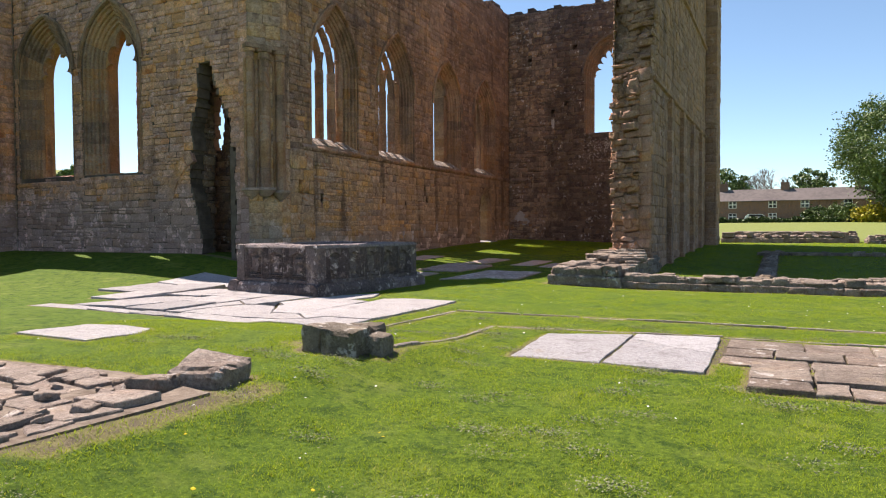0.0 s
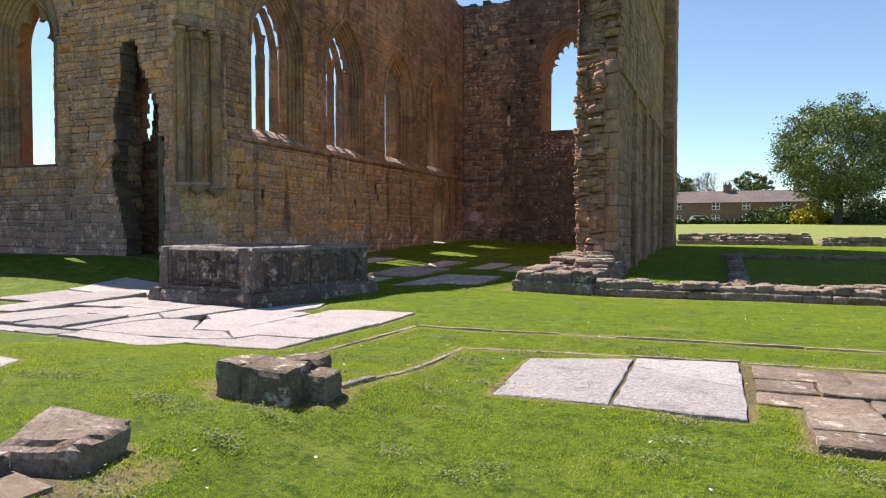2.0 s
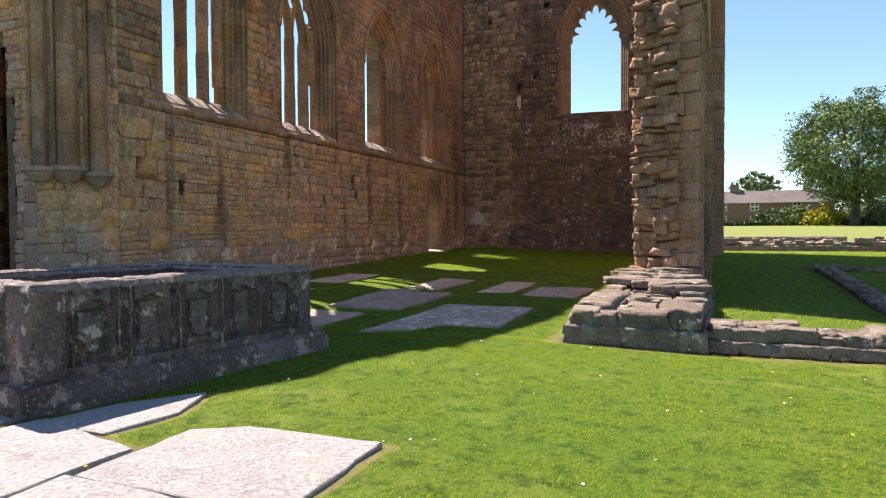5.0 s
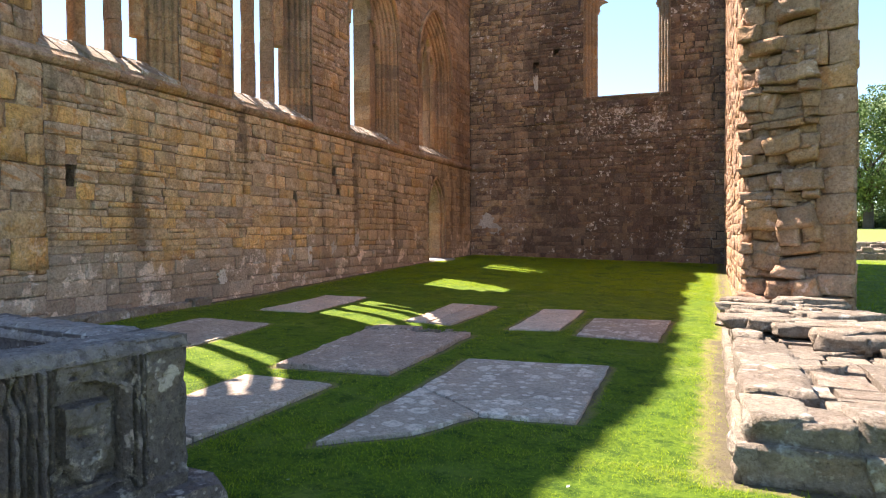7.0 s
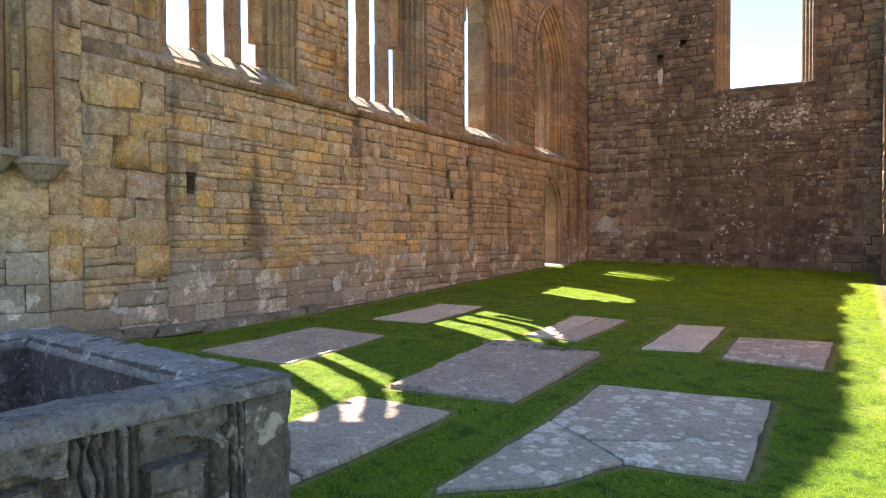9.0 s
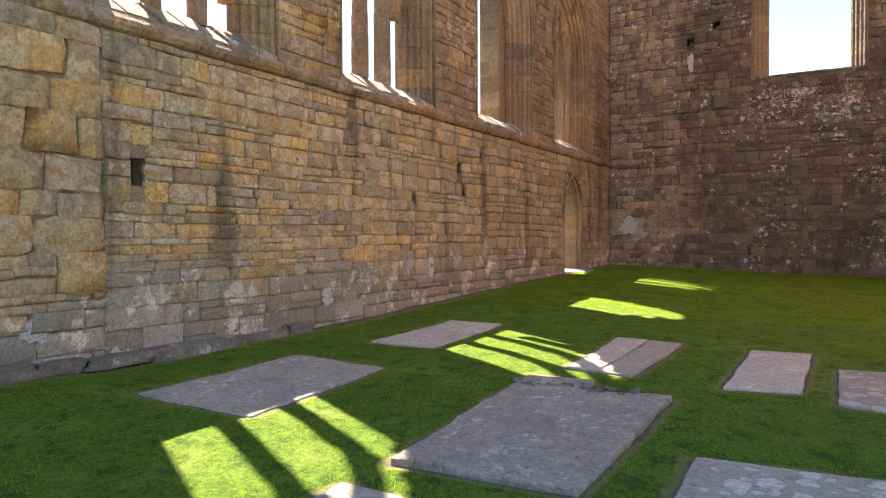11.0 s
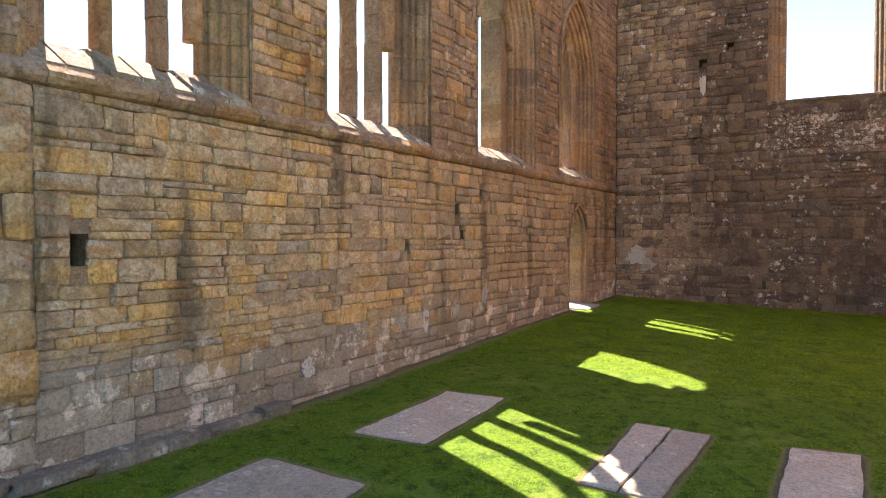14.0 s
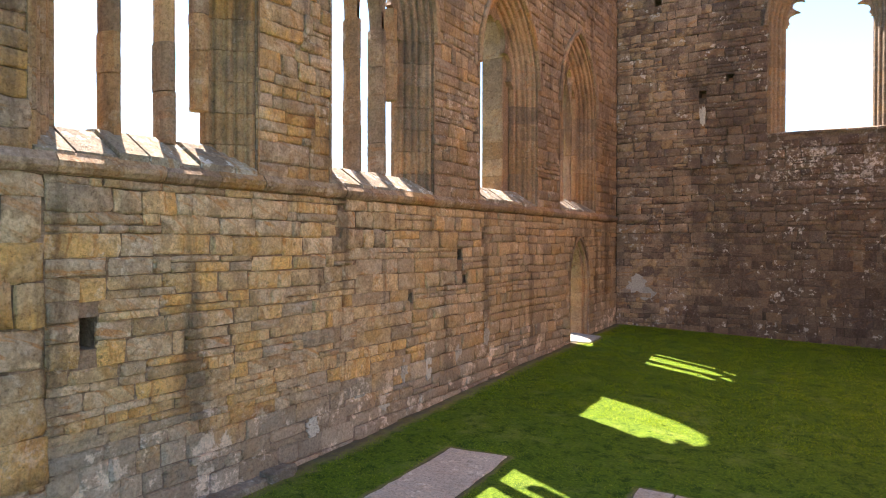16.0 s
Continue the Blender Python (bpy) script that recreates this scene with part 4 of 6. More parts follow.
tur2 = wall_body("wall_turret_side", TUR2, [(15.02, -0.2), (15.5, -0.2), (15.5, 6.6), (15.02, 6.6)], [], 1.6, M_CORE, label="thick broken jamb of the ruined stair turret")
lay_courses("masonry", TUR2, 15.02, 15.5, -0.1, 6.6, [], M_WEST, tur2, proud=(0.0, 0.12), seed=86)

# the corner respond: a chamfered corner with three shafts on corbels
resp = empty("wall_corner", (-14.5, 14.9, 0), "chamfered wall corner carrying clustered shafts", kind="structure")
part("core", column([(-15.0, Y_T + 0.03), (-14.64, Y_T + 0.03), (X_S - 0.035, 15.38), (X_S - 0.03, 15.8), (-15.3, 15.8)], -0.4, 10.2, 3), M_MORTAR, resp)
c_dir = Vector((X_S + 0.03 + 14.62, 15.35 - Y_T + 0.03, 0)).normalized()
c_len = math.hypot(X_S + 0.03 + 14.62, 15.35 - Y_T + 0.03)
CFACE = Face((-14.62, Y_T - 0.03, 0), c_dir, Vector((c_dir.y, -c_dir.x, 0)))
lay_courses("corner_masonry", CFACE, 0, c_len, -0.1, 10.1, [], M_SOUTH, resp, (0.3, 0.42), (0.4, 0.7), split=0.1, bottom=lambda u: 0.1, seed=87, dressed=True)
lay_courses("flank_masonry", Face((-15.0, Y_T - 0.004, 0), (1, 0, 0), (0, -1, 0)), 0, 0.38, -0.1, 10.1, [], M_TRANSEPT, resp, (0.3, 0.42), (0.4, 0.7), split=0.1, bottom=lambda u: 0.2, seed=88, dressed=True)
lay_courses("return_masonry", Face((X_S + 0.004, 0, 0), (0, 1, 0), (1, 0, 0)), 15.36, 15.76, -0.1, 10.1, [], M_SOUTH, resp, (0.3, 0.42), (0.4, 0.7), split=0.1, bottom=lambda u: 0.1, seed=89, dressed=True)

b_dir = Vector((-0.3, 1.27, 0)).normalized()
# The brown stone also darkens this face in place of the gap's shade.
lay_courses("back_masonry", Face((-15.0, Y_T + 0.03, 0), b_dir, Vector((-b_dir.y, b_dir.x, 0))), 0.02, 1.28, -0.1, 10.1, [], M_WEST, resp, seed=90)

M_PALE_DRESSED = stone_material("pale_dressed_stone", [(0.0, (0.30, 0.265, 0.23)), (0.5, (0.37, 0.33, 0.285)), (1.0, (0.42, 0.36, 0.29))], lichen=0.2, iron=0.15, tint=(1.15, 1.02, 0.96))


def shaft(u, z0, z1, radius, parent):
    """A wall shaft of drums with a moulded capital, ending below in a tapered corbel."""
    base = CFACE.at(u, 0, radius * 0.75)
    z, k = z0, 0
    while z < z1 - 0.05:
        zt = min(z1, z + RNG.uniform(0.5, 0.8))
        part("shaft_drum", column(ellipse(base.x, base.y, radius, radius, 12), z + 0.004, zt - 0.004), M_DRESSED, parent, smooth=False)
        z = zt
    for r_, za, zb in ((1.25, z1, z1 + 0.05), (1.1, z1 + 0.05, z1 + 0.2), (1.55, z1 + 0.2, z1 + 0.28)):
        part("capital", column(ellipse(base.x, base.y, radius * r_, radius * r_, 12), za, zb), M_DRESSED, parent)
    bm = bmesh.new()
    rings = []
    big = max(radius, 0.13)
    for rr, zz in ((2.1, z0), (2.15, z0 - 0.07), (1.85, z0 - 0.09), (1.0, z0 - 0.23), (0.42, z0 - 0.27), (0.35, z0 - 0.32)):
        rings.append([bm.verts.new((x, y, zz)) for x, y in ellipse(base.x, base.y, big * rr, big * rr, 12)])
    for lo, hi in zip(rings, rings[1:]):
        for j in range(12):
            bm.faces.new((lo[j], lo[(j + 1) % 12], hi[(j + 1) % 12], hi[j]))
    bm.faces.new(rings[0])
    bm.faces.new(rings[-1])
    bmesh.ops.recalc_face_normals(bm, faces=bm.faces)
    part("corbel", bm, M_PALE_DRESSED, parent, "pale grey tapered corbel")
    for side in (-1, 1):
        rib = CFACE.at(u + side * radius * 1.2, 0, 0.015)
        part("roll", column(ellipse(rib.x, rib.y, 0.042, 0.042, 8), z0 + 0.004, z1), M_DRESSED, parent)


for u, r_, z0 in ((0.04, 0.10, 2.3), (0.44, 0.15, 2.32), (0.92, 0.13, 2.25)):
    g_ = empty("wall_shaft", CFACE.at(u, z0, 0), "half-round wall shaft with capital and corbel on the corner", "shaft", "corner shafts")
    shaft(u, z0, 5.95, r_, g_)
part("abacus", column([tuple(CFACE.at(u, 0, d).xy) for u, d in ((-0.12, -0.05), (-0.12, 0.26), (1.08, 0.26), (1.08, -0.05))], 6.24, 6.36), M_DRESSED, resp)

# ---- north wall details ----
for z in (5.45, 9.6):
    nstr = empty("string_course", N_OUT.at(27, z, 0), "roof-line string on the outer wall face", kind="structure")
    blocks_along("string_stone", N_OUT, 20.1 if z < 6 else 21.6, 34.4, [(-0.02, z - 0.1), (0.10, z - 0.05), (0.11, z + 0.02), (-0.02, z + 0.1)], M_NORTH, nstr, (0.6, 1.0), seed=91, jitter=0.005)
for y, w, zt in ((23.0, 0.42, 5.3), (25.9, 0.42, 5.3), (28.9, 0.42, 5.3), (31.9, 0.42, 5.3)):
    pil = empty("pilaster", N_OUT.at(y, 0, 0), "shallow stone pilaster on the outer wall", kind="structure")
    z = -0.2
    while z < zt - 0.05:
        h = RNG.uniform(0.28, 0.42)
        part("pilaster_stone", prism(N_OUT, [(y - w / 2, z + 0.005), (y + w / 2, z + 0.005), (y + w / 2, min(zt, z + h) - 0.005), (y - w / 2, min(zt, z + h) - 0.005)], -0.02, 0.16 + RNG.uniform(-0.008, 0.008)), M_NORTH, pil)
        z += h
but = empty("corner_buttress", (X_N, 35.0, 0), "tall stepped corner buttress of sandstone", kind="structure")
BUT = Face((0, 34.4, 0), (1, 0, 0), (0, -1, 0))
part("core", column([(X_N - 0.02, 34.42), (X_N + 0.5, 34.42), (X_N + 0.5, 36.4), (X_N - 0.02, 36.4)], -0.4, 14.0, 2), M_MORTAR, but)
lay_courses("masonry", BUT, X_N, X_N + 0.52, -0.2, 14.0, [], M_NORTH, but, (0.26, 0.38), (0.35, 0.6), split=0.1, seed=95)
lay_courses("masonry", Face((X_N + 0.5, 0, 0), (0, 1, 0), (1, 0, 0)), 34.4, 36.4, -0.2, 14.0, [], M_NORTH, but, (0.26, 0.38), (0.35, 0.6), split=0.1, seed=96)


# ---- remains of limewash on the walls ----
M_PLASTER = stone_material("limewash", [(0.0, (0.52, 0.49, 0.44)), (0.5, (0.60, 0.57, 0.52)), (1.0, (0.66, 0.63, 0.58))], lichen=0.0, iron=0.05, streak=0.25)


def plaster(face, wall, u, z, w, h, seed, proud=0.024):
    """A thin ragged skin of limewash over the stones, broken through where they stand out."""
    r = random.Random(seed)
    n = 26
    rim = []
    for i in range(n):
        a = 2 * math.pi * i / n
        k = 0.75 + 0.35 * noise.noise(Vector((math.cos(a) * 1.3, math.sin(a) * 1.3, seed))) + r.uniform(-0.16, 0.16)
        rim.append((u + w / 2 * k * math.cos(a), z + h / 2 * k * math.sin(a)))
    part("limewash", prism(face, rim, -0.01, proud), M_PLASTER, wall)


plaster(WEST, w_wall, -13.55, 1.75, 0.75, 0.75, 1)
plaster(WEST, w_wall, -13.25, 1.45, 0.55, 0.5, 2)
plaster(WEST, w_wall, -11.75, 6.55, 0.25, 0.7, 3)
for k, (u, z, w, h) in enumerate(((20.3, 0.55, 0.3, 0.35), (21.3, 0.85, 0.4, 0.35), (22.4, 0.95, 0.22, 0.5), (23.1, 0.9, 0.3, 0.55), (24.1, 0.95, 0.35, 0.5), (25.2, 1.2, 0.3, 0.6), (19.4, 0.3, 0.3, 0.22), (21.9, 0.55, 0.3, 0.3), (16.2, 0.55, 0.35, 0.3))):
    plaster(SOUTH, s_wall, u, z, w, h, 10 + k, 0.02)

# ---- the tomb chest ----
def relief(name, width, z0, z1, depth_at, place, material, parent, step=0.02, back=-0.16, label="", seed=0):
    """A carved slab: a fine grid pushed in and out by depth_at(u, v), with a flat back. place(u, z, d) sets it in the tomb."""
    nu, nz = max(4, int(width / step)), max(4, int((z1 - z0) / step))
    verts, faces = [], []
    for j in range(nz + 1):
        for i in range(nu + 1):
            u, z = width * i / nu, z0 + (z1 - z0) * j / nz
            d = depth_at(u, z)
            wear = 0.012 * noise.noise(Vector((u * 5 + seed, z * 5, seed))) + 0.012 * noise.noise(Vector((u * 17, z * 17, seed + 4)))
            pit = noise.noise(Vector((u * 8 + 3 * seed, z * 8, 9)))
            wear -= 0.16 * max(0.0, pit - 0.26) + 0.10 * max(0.0, noise.noise(Vector((u * 21, z * 21, seed + 2))) - 0.35)
            wear += 0.007 * noise.noise(Vector((u * 37, z * 37, seed))) - 0.05 * max(0.0, noise.noise(Vector((u * 14 + 5, z * 14, seed + 7))) - 0.42)
            edge = min(z1 - z, u, width - u)
            if edge < 0.05:
                wear -= (0.05 - edge) * 0.9
            verts.append(place(u, z + ((0.03 * noise.noise(Vector((u * 3, seed, 2))) + 0.014 * noise.noise(Vector((u * 11, seed, 5)))) if j == nz else 0), d + wear))
    n = (nu + 1) * (nz + 1)
    for j in range(nz):
        for i in range(nu):
            a = j * (nu + 1) + i
            faces.append((a, a + 1, a + nu + 2, a + nu + 1))
    rim = [i for i in range(nu + 1)] + [(j + 1) * (nu + 1) - 1 for j in range(1, nz + 1)] + [nz * (nu + 1) + i for i in range(nu - 1, -1, -1)] + [j * (nu + 1) for j in range(nz - 1, 0, -1)]
    for k in rim:
        i, j = k % (nu + 1), k // (nu + 1)
        verts.append(place(width * i / nu, z0 + (z1 - z0) * j / nz - (0.0 if j < nz else 0.004), back))
    m = len(rim)
    for k in range(m):
        a, b = rim[k], rim[(k + 1) % m]
        faces.append((b, a, n + k, n + (k + 1) % m))
    faces.append(tuple(n + k for k in range(m))[::-1])
    me = mesh_from(name, verts, faces, material)
    bm = bmesh.new()
    bm.from_mesh(me)
    bmesh.ops.recalc_face_normals(bm, faces=bm.faces)
    bm.to_mesh(me)
    bm.free()
    return child(name, me, parent, label)


def carved(width, bays):
    """Depth of the carving: corner posts, paired shafts between the bays, niches and shields."""
    post = 0.26
    bay = (width - 2 * post) / bays

    def depth(u, z):
        if z > 0.885 or z < 0.27:
            return 0.0
        if u < post or u > width - post:
            c = u if u < post else width - u
            return -0.015 - 0.02 * (1 if 0.06 < c < 0.2 and 0.4 < z < 0.75 else 0)
        k, f = int((u - post) / bay), ((u - post) % bay)
        x = f - bay / 2
        rib = min(f, bay - f)
        if rib < 0.105:
            return 0.015 if 0.012 < rib < 0.03 or 0.046 < rib < 0.064 or 0.08 < rib < 0.096 else -0.06
        d = -0.10
        arch_top = 0.80 - 0.35 * abs(x)
        if z > arch_top:
            return -0.012
        if k % 2 == 0:                           # a shield in the niche
            w = 0.11 if z > 0.52 else 0.11 * math.sqrt(max(0.0, (z - 0.36) / 0.16))
            if 0.36 < z < 0.70 and abs(x) < w:
                d = -0.03 - 1.2 * x * x
        else:                                    # a worn plain boss on a stepped foot
            if 0.42 < z < 0.74 and abs(x) < 0.085:
                d = -0.04 - 2.0 * x * x
        if z < 0.34:
            d = -0.03 if int(z * 50) % 2 else -0.065
        return d
    return depth


TL, TW, TH = 3.18, 2.40, 0.94
tomb = empty("tomb_chest", (0, 0, 0), "dark weathered stone tomb chest with carved panels, hollow, on a plinth", "tomb")
relief("side_panel", TL, 0.2, TH, carved(TL, 5), lambda u, z, d: (d, u, z), M_TOMB, tomb, 0.0135, back=-0.3, seed=1)
relief("side_panel", TL, 0.2, TH, carved(TL, 5), lambda u, z, d: (-TW - d, TL - u, z), M_TOMB, tomb, back=-0.3, seed=2)
relief("end_panel", TW - 0.05, 0.2, TH, carved(TW, 3), lambda u, z, d: (-TW + 0.025 + u, -d, z), M_TOMB, tomb, back=-0.3, seed=3)
relief("end_panel", TW - 0.05, 0.2, TH, carved(TW, 3), lambda u, z, d: (-0.025 - u, TL + d, z), M_TOMB, tomb, 0.0135, back=-0.3, seed=4)
part("floor_stone", column([(-TW + 0.2, 0.2), (-0.2, 0.2), (-0.2, TL - 0.2), (-TW + 0.2, TL - 0.2)], 0.0, 0.42), M_TOMB, tomb)


def plinth_stone(p0, p1, out, parent, seed):
    """One moulded plinth stone between two corners of the foot; out: the way that it faces."""
    a, b, o = Vector((*p0, 0)), Vector((*p1, 0)), Vector((*out, 0))
    prof = [(0.0, -0.12), (0.0, 0.06), (-0.015, 0.13), (-0.06, 0.185), (-0.12, 0.205), (-0.3, 0.205), (-0.3, -0.12)]
    r = random.Random(seed)
    n = max(3, int((b - a).length / 0.12))
    verts, faces, m = [], [], len(prof)
    for i in range(n + 1):
        c = a.lerp(b, i / n)
        for k, (d, z) in enumerate(prof):
            jj = r.uniform(-0.01, 0.01) if 0 < k < 5 else 0
            verts.append(tuple(c + o * (d + jj) + Vector((0, 0, z + jj * 0.6))))
    for i in range(n):
        for k in range(m):
            faces.append((i * m + k, i * m + (k + 1) % m, (i + 1) * m + (k + 1) % m, (i + 1) * m + k))
    faces += [tuple(range(m)), tuple(n * m + k for k in range(m))[::-1]]
    me = mesh_from("plinth_stone", verts, faces, M_TOMB)
    bm = bmesh.new()
    bm.from_mesh(me)
    bmesh.ops.recalc_face_normals(bm, faces=bm.faces)
    bm.to_mesh(me)
    bm.free()
    child("plinth_stone", me, parent)


def rim_top(length, thick, place, seed):
    """The worn upper bed of one side: pitted, with broken edges."""
    nu, nv = int(length / 0.025), int(thick / 0.025)
    verts = []
    for j in range(nv + 1):
        for i in range(nu + 1):
            u, v = length * i / nu, thick * j / nv
            e = min(v, thick - v, u, length - u)
            z = 0.010 + 0.014 * noise.noise(Vector((u * 4, v * 4, seed))) + 0.009 * noise.noise(Vector((u * 15, v * 15, seed))) + 0.006 * noise.noise(Vector((u * 40, v * 40, seed)))
            z -= max(0.0, 0.035 - e) * 1.5 + 0.12 * max(0.0, noise.noise(Vector((u * 9, v * 9, seed + 3))) - 0.4)
            verts.append(place(u, v, TH + z))
    faces = [(j * (nu + 1) + i, j * (nu + 1) + i + 1, (j + 1) * (nu + 1) + i + 1, (j + 1) * (nu + 1) + i) for j in range(nv) for i in range(nu)]
    n = len(verts)
    verts += [place(u, v, TH - 0.06) for u, v in ((0, 0), (length, 0), (length, thick), (0, thick))]
    rims = [list(range(nu + 1)), [k * (nu + 1) + nu for k in range(nv + 1)], [nv * (nu + 1) + k for k in range(nu, -1, -1)], [k * (nu + 1) for k in range(nv, -1, -1)]]
    faces += [tuple([n + (k + 1) % 4, n + k] + rims[k]) for k in range(4)]
    me = mesh_from("rim_bed", verts, faces, M_BED)
    bm = bmesh.new()
    bm.from_mesh(me)
    bmesh.ops.recalc_face_normals(bm, faces=bm.faces)
    bm.to_mesh(me)
    bm.free()
    child("rim_bed", me, tomb)


rim_top(TL - 0.02, 0.31, lambda u, v, z: (-0.005 - v, 0.01 + u, z), 11)
rim_top(TL - 0.02, 0.31, lambda u, v, z: (-TW + 0.005 + v, 0.01 + u, z), 12)
rim_top(TW - 0.62, 0.31, lambda u, v, z: (-TW + 0.31 + u, 0.005 + v, z), 13)
rim_top(TW - 0.62, 0.31, lambda u, v, z: (-TW + 0.31 + u, TL - 0.005 - v, z), 14)
E_ = 0.11
for ya, yb in ((-E_, 1.05), (1.06, 2.2), (2.21, TL + E_)):
    plinth_stone((E_, ya), (E_, yb), (1, 0), tomb, int(ya * 10) + 50)
    plinth_stone((-TW - E_, yb), (-TW - E_, ya), (-1, 0), tomb, int(ya * 10) + 80)
for xa, xb in ((-TW - E_, -1.2), (-1.19, E_)):
    plinth_stone((xa, -E_), (xb, -E_), (0, -1), tomb, int(xa * 10) + 150)
    plinth_stone((xb, TL + E_), (xa, TL + E_), (0, 1), tomb, int(xa * 10) + 180)

tomb.location, tomb.rotation_euler = (-8.91, 10.13, -0.13), (0, 0, radians(-8.0))

# ---- slabs and paving ----
def slab_mesh(poly, z, thick, mat, seed, name="slab", rough=0.012, lumpy=0.0):
    """A flat stone with a worn, uneven rim."""
    r = random.Random(seed)
    pts = []
    for i, (x, y) in enumerate(poly):
        x2, y2 = poly[(i + 1) % len(poly)]
        n = max(2, int(math.hypot(x2 - x, y2 - y) / 0.17))
        for k in range(n):
            f = k / n
            j = 0.004 if k == 0 else rough
            pts.append((x + (x2 - x) * f + r.uniform(-j, j), y + (y2 - y) * f + r.uniform(-j, j)))
    cx, cy = sum(p[0] for p in pts) / len(pts), sum(p[1] for p in pts) / len(pts)
    off = lambda x, y: 0.008 * noise.noise(Vector((x * 2.1, y * 2.1, seed))) + lumpy * (noise.noise(Vector((x * 4.0, y * 4.0, seed))) + 0.6 * noise.noise(Vector((x * 11.0, y * 11.0, seed))))

    def ring(inset, dz, jz):
        out = []
        for x, y in pts:
            d = math.hypot(cx - x, cy - y)
            s = min(inset, d * 0.8) / d
            x3, y3 = x + (cx - x) * s, y + (cy - y) * s
            out.append((x3, y3, z(x3, y3) + dz + off(x3, y3) + r.uniform(-jz, jz)))
        return out
    n = len(pts)
    rings = [ring(0, -thick, 0), ring(0, -0.008, 0.004), ring(0.008, -0.001, 0.002), ring(0.12, 0, 0.002), ring(0.3, 0, 0.0)] + [ring(k, 0, 0.0) for k in (0.06, 0.18, 0.24, 0.38, 0.46, 0.56, 0.68, 0.8) if lumpy]
    rings[3:] = sorted(rings[3:], key=lambda rg: -math.hypot(rg[0][0] - cx, rg[0][1] - cy))
    verts = [v for rg in rings for v in rg] + [(cx, cy, z(cx, cy) + off(cx, cy))]
    faces = [(k * n + i, k * n + (i + 1) % n, (k + 1) * n + (i + 1) % n, (k + 1) * n + i) for k in range(len(rings) - 1) for i in range(n)]
    k = len(rings) - 1
    faces += [(k * n + i, k * n + (i + 1) % n, len(verts) - 1) for i in range(n)]
    me = mesh_from(name, verts, faces, mat)
    bm = bmesh.new()
    bm.from_mesh(me)
    bmesh.ops.recalc_face_normals(bm, faces=bm.faces)
    bm.to_mesh(me)
    bm.free()
    return me


LAID, WORN_LINES = [], []


def flat_stone(name, polys, mat, up, seed, label, category, group, tilt=(0, 0), thick=0.14, lumpy=0.0):
    """A slab of one or several pieces; several become parts under it."""
    made = []
    z = lambda x, y: ground_z(x, y) + up + tilt[0] * (x - polys[0][0][0]) + tilt[1] * (y - polys[0][0][1])
    LAID.extend(polys)
    if len(polys) == 1:
        return tagged(new(name, slab_mesh(polys[0], z, thick, mat, seed, name)), label, category, group)
    cx, cy = polys[0][0]
    thing = empty(name, (0, 0, 0), label, category, group)
    for i, p in enumerate(polys):
        child("fragment", slab_mesh(p, z, thick, mat, seed + i, "fragment", lumpy=lumpy), thing)
    return thing


NAVE = "grave slabs in the nave"
flat_stone("grave_slab", [[(-12.85, 19.6), (-12.88, 21.62), (-12.08, 21.75), (-12.0, 19.72)]], M_SLAB, 0.006, 40, "narrow grey grave slab with a faint carved panel", "grave slab", NAVE)
flat_stone("grave_slab", [[(-10.25, 19.62), (-10.3, 21.65), (-9.92, 21.68), (-9.93, 19.62)], [(-9.9, 19.62), (-9.89, 21.68), (-9.5, 21.68), (-9.56, 19.62)]], M_SLAB, 0.014, 41, "grave slab split along its length by a groove", "grave slab", NAVE)
flat_stone("grave_slab", [[(-8.7, 19.65), (-8.7, 21.75), (-8.07, 21.9), (-8.05, 19.87)]], M_SLAB, 0.006, 42, "narrow grey grave slab spotted with lichen", "grave slab", NAVE)
flat_stone("grave_slab", [[(-7.75, 19.62), (-7.78, 21.2), (-6.66, 21.5), (-6.72, 19.58)]], M_SPOTTED, 0.006, 43, "broad grave slab mottled with pale lichen", "grave slab", NAVE)
flat_stone("grave_slab", [[(-13.0, 16.45), (-13.05, 18.48), (-11.85, 18.5), (-11.7, 16.55)]], M_SLAB, 0.006, 44, "plain grey grave slab beside the nave wall", "grave slab", NAVE)
flat_stone("grave_slab", [[(-10.2, 14.5), (-10.25, 15.92), (-9.3, 15.95), (-9.4, 14.3)], [(-10.2, 13.9), (-10.2, 14.47), (-9.4, 14.27), (-9.45, 13.9)]], M_SLAB, 0.014, 45, "cracked grave slab behind the tomb chest, half in sunlight", "grave slab", NAVE)
flat_stone("grave_slab", [[(-8.58, 14.55), (-8.53, 16.19), (-8.12, 15.9), (-7.78, 15.62), (-8.1, 15.0)], [(-8.52, 16.22), (-8.55, 17.54), (-7.08, 17.82), (-7.06, 16.6), (-8.1, 15.92)], [(-7.06, 16.57), (-7.05, 15.8), (-7.55, 15.68), (-7.76, 15.64), (-8.08, 15.89)]], M_SPOTTED, 0.012, 50, "large cracked grave slab in three pieces spotted with lichen", "grave slab", NAVE)
flat_stone("grave_slab", [[(-10.2, 16.35), (-10.4, 18.6), (-9.7, 18.75), (-9.02, 18.95), (-8.99, 16.5)], [(-10.4, 18.64), (-10.42, 19.05), (-9.78, 19.12), (-9.72, 18.79)]], M_CRUMBLED, 0.035, 52, "large worn grave slab with a crumbling broken edge", "grave slab", NAVE, lumpy=0.028)
# Pale slab added to stand in for sunlight on the doorway's ground.
flat_stone("threshold", [[(-14.75, 29.85), (-13.75, 29.9), (-13.8, 31.0), (-14.75, 31.05)]], M_PALE, 0.02, 58, "pale slab added for the sunlit patch in the nave doorway", "doorstep", "")
GLADE = "slabs in the crossing lawn"
